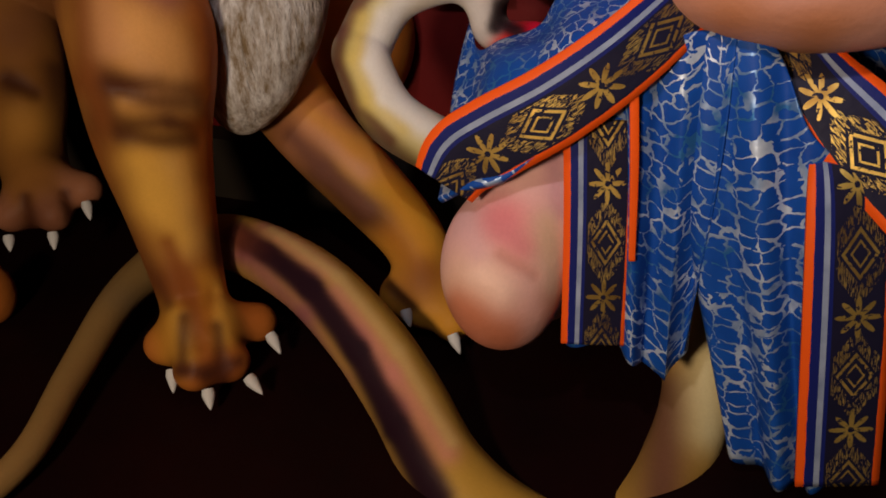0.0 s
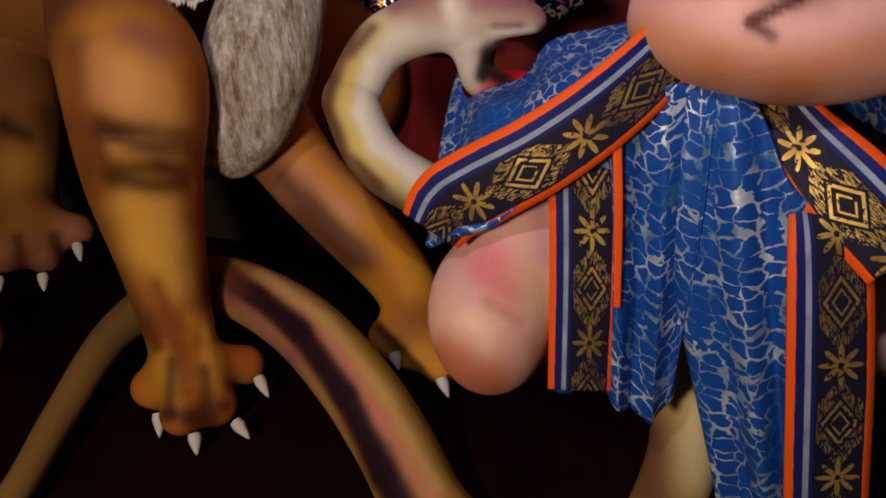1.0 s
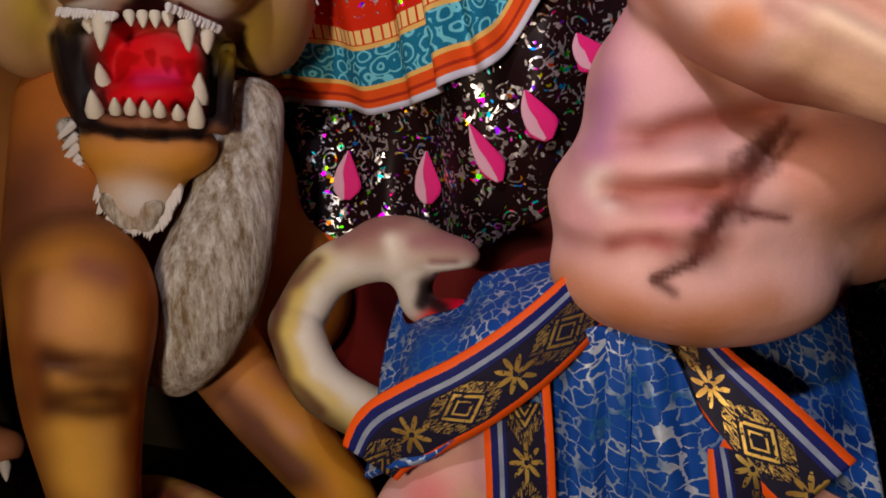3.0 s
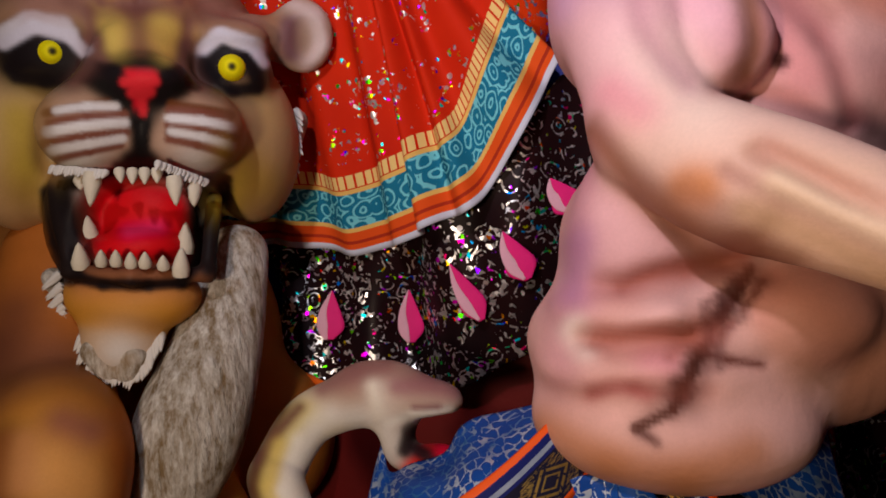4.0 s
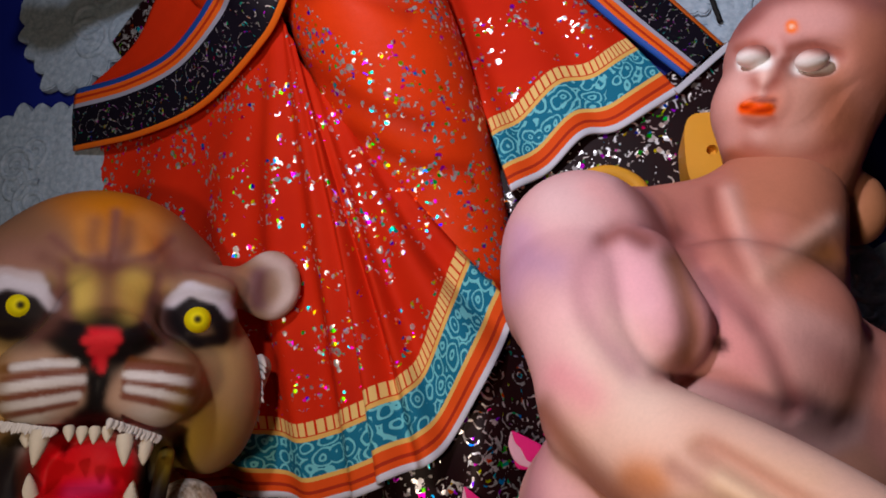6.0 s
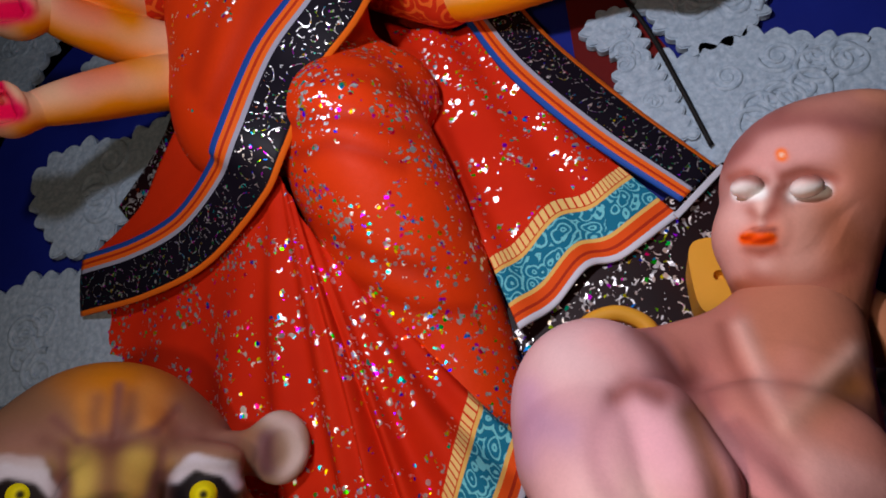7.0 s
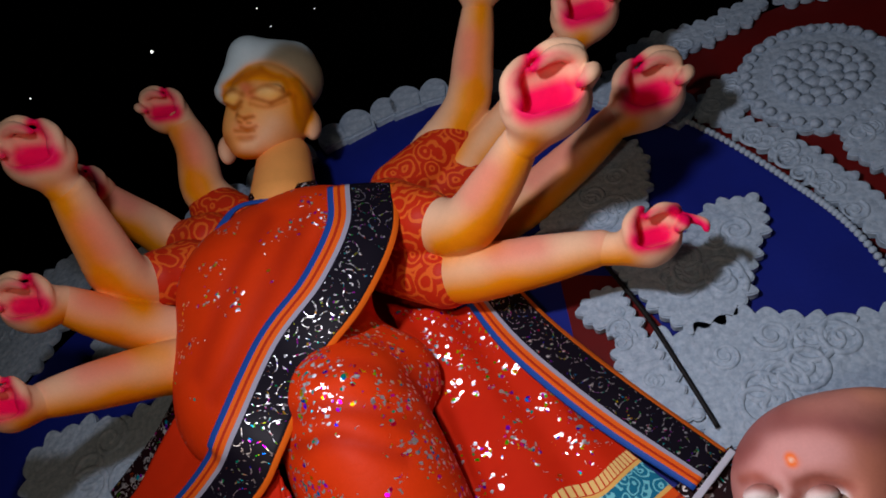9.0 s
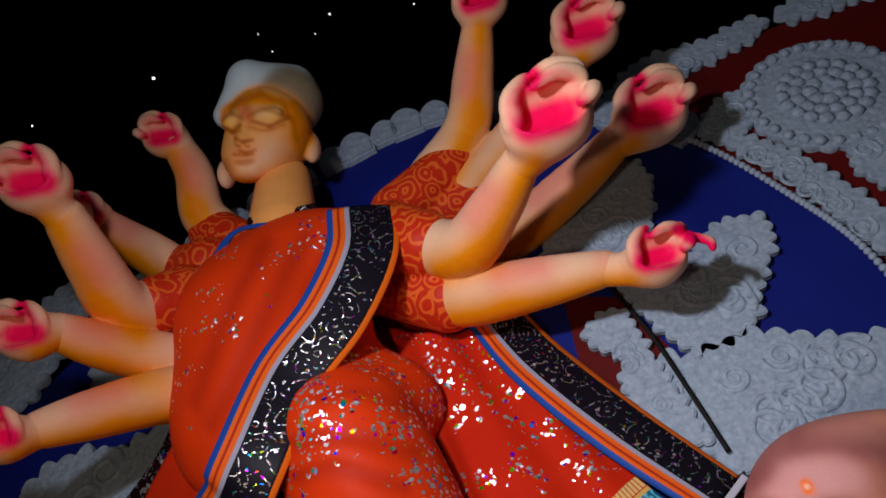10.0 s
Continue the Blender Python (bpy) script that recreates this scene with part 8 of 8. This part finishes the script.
    s.ribbon([(-0.351, 1.284, 0.562), (-0.299, 1.277, 0.512), (-0.235, 1.267, 0.483), (-0.153, 1.261, 0.464), (-0.015, 1.273, 0.464)], [0.012] * 5, M_PAINT, colour=(0.80, 0.14, 0.012), dome=0.4)
    flap = [[(0.183, 1.3, 1.32), (0.249, 1.29, 1.178)], [(0.32, 1.306, 1.398), (0.363, 1.3, 1.166)], [(0.491, 1.308, 1.481), (0.464, 1.3, 1.154)], [(0.634, 1.308, 1.548), (0.595, 1.3, 1.174)]]
    s.sheet(flap, M_SEQUIN, 60, 30, 0.006)
    s.ribbon([(0.63, 1.29, 1.532), (0.53, 1.285, 1.448)], [0.012, 0.012], M_PAINT, colour=(0.5, 0.52, 0.6))
    # plain dark red sheet behind the left hem
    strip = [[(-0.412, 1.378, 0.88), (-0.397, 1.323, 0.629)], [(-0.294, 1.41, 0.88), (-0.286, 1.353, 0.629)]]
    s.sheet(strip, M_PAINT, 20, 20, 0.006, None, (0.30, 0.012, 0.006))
    front = [[(0.534, 1.19, 0.613), (0.551, 1.165, 0.415), (0.578, 1.133, 0.157)], [(0.651, 1.225, 0.639), (0.656, 1.192, 0.416), (0.645, 1.15, 0.158)]]
    s.sheet(front, M_SARI, 40, 40, 0.006, lambda u, v: 0.01 * np.sin(u * 12))
    side = [[(0.582, 1.232, 0.599), (0.599, 1.207, 0.405), (0.624, 1.187, 0.229)], [(0.676, 1.262, 0.635), (0.703, 1.235, 0.405), (0.71, 1.21, 0.229)], [(0.797, 1.294, 0.635), (0.806, 1.262, 0.406), (0.813, 1.237, 0.229)]]
    s.sheet(side, M_SEQUIN, 50, 40, 0.006)
    # pink drops sewn on the sequin cloth
    for a, b, w in (((-0.198, 1.288, 0.651), (-0.197, 1.27, 0.561), 0.026), ((-0.047, 1.293, 0.656), (-0.041, 1.286, 0.559), 0.024), ((0.054, 1.203, 0.712), (0.108, 1.207, 0.617), 0.022), ((0.149, 1.178, 0.768), (0.189, 1.184, 0.69), 0.026), ((0.226, 1.18, 0.853), (0.262, 1.189, 0.798), 0.026)):
        s.ribbon([a, tuple(np.array(a) * 0.6 + np.array(b) * 0.4), tuple(np.array(a) * 0.25 + np.array(b) * 0.75), b], [0.002, w * 1.3, w * 2, w * 0.5], M_PAINT, colour=(0.78, 0.02, 0.20), lift=0.012, count=30)
        off = np.array((-w * 0.55, -0.003, 0.0))
        s.ribbon([tuple(np.array(a) + off * 0.1), tuple(np.array(a) * 0.6 + np.array(b) * 0.4 + off), tuple(np.array(a) * 0.25 + np.array(b) * 0.75 + off), tuple(np.array(b) + off * 0.4)], [0.001, w * 0.5, w * 0.8, w * 0.2], M_PAINT, colour=(0.75, 0.40, 0.50), lift=0.014, count=30)
    # the borders
    s.ribbon([(0.026, 1.058, 2.176), (0.03, 1.043, 2.04), (-0.032, 1.043, 1.901), (-0.122, 1.044, 1.786), (-0.185, 1.036, 1.62), (-0.243, 1.081, 1.566), (-0.385, 1.172, 1.522), (-0.549, 1.241, 1.511), (-0.733, 1.297, 1.518)],
             [0.15, 0.15, 0.145, 0.14, 0.135, 0.135, 0.14, 0.14, 0.14], M_BORDER, count=140, lift=0.012, flip=True, facing=(0.3, -1, -0.1))
    s.ribbon([(0.231, 1.29, 2.004), (0.312, 1.292, 1.847), (0.441, 1.295, 1.668), (0.58, 1.295, 1.504)], [0.12, 0.13, 0.125, 0.105], M_BORDER, count=80, lift=0.008, flip=True)
    s.ribbon([(-0.4, 1.07, 2.026), (-0.329, 1.049, 2.099), (-0.272, 1.049, 2.205), (-0.144, 1.073, 2.209)], [0.03, 0.03, 0.012, 0.012], M_PAINT, colour=(0.015, 0.075, 0.36), lift=0.01)
    s.ribbon([(-0.257, 1.067, 2.25), (-0.174, 1.073, 2.248), (-0.094, 1.084, 2.255)], [0.02, 0.024, 0.02], M_SEQUIN, lift=0.008)
    # end of the scarf at her side
    scarf = [[(-0.38, 1.111, 1.785), (-0.249, 1.091, 1.705)], [(-0.467, 1.171, 1.714), (-0.34, 1.173, 1.587)], [(-0.556, 1.228, 1.649), (-0.479, 1.235, 1.534)], [(-0.715, 1.287, 1.592), (-0.735, 1.316, 1.524)]]
    s.sheet(scarf, M_PAINT, 60, 30, 0.008, lambda u, v: 0.006 * np.sin(v * 9 + u * 4), (0.58, 0.028, 0.005))
    # sari sheet filling the gap between torso and wing, darker than the scarf
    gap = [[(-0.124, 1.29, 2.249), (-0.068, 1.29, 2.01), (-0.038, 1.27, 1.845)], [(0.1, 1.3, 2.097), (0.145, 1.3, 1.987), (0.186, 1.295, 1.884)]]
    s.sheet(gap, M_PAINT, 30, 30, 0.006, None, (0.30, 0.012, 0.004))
    s.ribbon([(-0.427, 1.194, 1.872), (-0.508, 1.241, 1.784), (-0.651, 1.294, 1.679)], [0.06, 0.06, 0.05], M_SEQUIN)
    return s.finish("goddess_statue", "many-armed painted clay goddess idol in a red glittering sari", "statue")


build_goddess()

bm = bmesh.new()
outer = [bm.verts.new((0.56 + 0.035 * math.copysign(abs(math.cos(q)) ** 0.6, math.cos(q)), 1.19, 1.30 + 0.065 * math.copysign(abs(math.sin(q)) ** 0.6, math.sin(q)))) for q in [2 * math.pi * k / 32 for k in range(32)]]
inner = [bm.verts.new((0.567 + 0.009 * math.cos(q), 1.188, 1.298 + 0.009 * math.sin(q))) for q in [2 * math.pi * k / 32 for k in range(32)]]
deep = [bm.verts.new((0.567 + 0.008 * math.cos(q), 1.206, 1.298 + 0.008 * math.sin(q))) for q in [2 * math.pi * k / 32 for k in range(32)]]
back = [bm.verts.new((v.co.x, 1.30, v.co.z)) for v in outer]
for k in range(32):
    m = (k + 1) % 32
    for p, q in ((outer, inner), (inner, deep), (back, outer)):
        bm.faces.new((p[k], p[m], q[m], q[k]))
bm.faces.new(deep)
ornament = solid("yellow_ornament", bm, plain_material("yellow_paint", (0.60, 0.27, 0.02), (0.74, 0.36, 0.03)))
tagged(ornament, "small yellow painted clay piece with a round hole", "ornament")

glow = bpy.data.materials.new("speck_glow")
glow.use_nodes = True
glow.node_tree.nodes["Principled BSDF"].inputs["Emission Color"].default_value = (1.0, 0.97, 0.9, 1)
glow.node_tree.nodes["Principled BSDF"].inputs["Emission Strength"].default_value = 2.5
strand_paint = plain_material("black_strand", (0.004, 0.004, 0.004), (0.008, 0.008, 0.008))
# white specks of unknown source, made as glowing balls on added cords
for at, size in (((-1.151, 1.581, 3.904), 0.007), ((-1.534, 1.41, 3.544), 0.004), ((-0.34, 1.683, 4.143), 0.005), ((0.049, 1.767, 4.142), 0.004), ((-0.427, 1.72, 4.079), 0.003), ((-0.681, 1.644, 4.103), 0.003), ((-0.639, 1.713, 4.034), 0.003)):
    top = new("glowing_speck")
    tagged(top, "tiny white glowing speck on an added black cord", "bulb", group="distant bulbs")
    bm = bmesh.new()
    bmesh.ops.create_icosphere(bm, subdivisions=1, radius=size, matrix=Matrix.Translation(at))
    solid("bulb", bm, glow, top, smooth=True)
    solid("cord", block((at[0] - 0.001, at[1] - 0.001, at[2] + size), (at[0] + 0.001, at[1] + 0.001, 4.6)), strand_paint, top)


def rope(name, points, r, material, label, category):
    p = curve(points, 40)
    t = np.gradient(p, axis=0)
    t /= np.linalg.norm(t, axis=1, keepdims=True)
    side = np.cross(t, (0, 1, 0))
    side /= np.linalg.norm(side, axis=1, keepdims=True)
    up = np.cross(side, t)
    bm = bmesh.new()
    rings = [[bm.verts.new(p[i] + r * (side[i] * math.cos(q) + up[i] * math.sin(q))) for q in [k * math.pi / 4 for k in range(8)]] for i in range(40)]
    for x, y in zip(rings, rings[1:]):
        for k in range(8):
            bm.faces.new((x[k], x[(k + 1) % 8], y[(k + 1) % 8], y[k]))
    bm.faces.new(rings[0])
    bm.faces.new(rings[-1][::-1])
    return tagged(solid(name, bm, material, smooth=True), label, category)


rope("hoop", [(0.334, 0.985, 1.162), (0.355, 0.99, 1.197), (0.398, 0.99, 1.208), (0.435, 0.99, 1.186), (0.442, 0.985, 1.148)], 0.012, bpy.data.materials["yellow_paint"], "yellow painted clay hoop behind the pink shoulder", "ornament")
# dark strand added to draw the gap between shell strip and cloud
rope("cord", [(0.504, 1.304, 1.999), (0.554, 1.304, 1.859), (0.588, 1.304, 1.725), (0.62, 1.304, 1.584)], 0.005, strand_paint, "thin black strand added for the dark gap between the white reliefs", "cord")
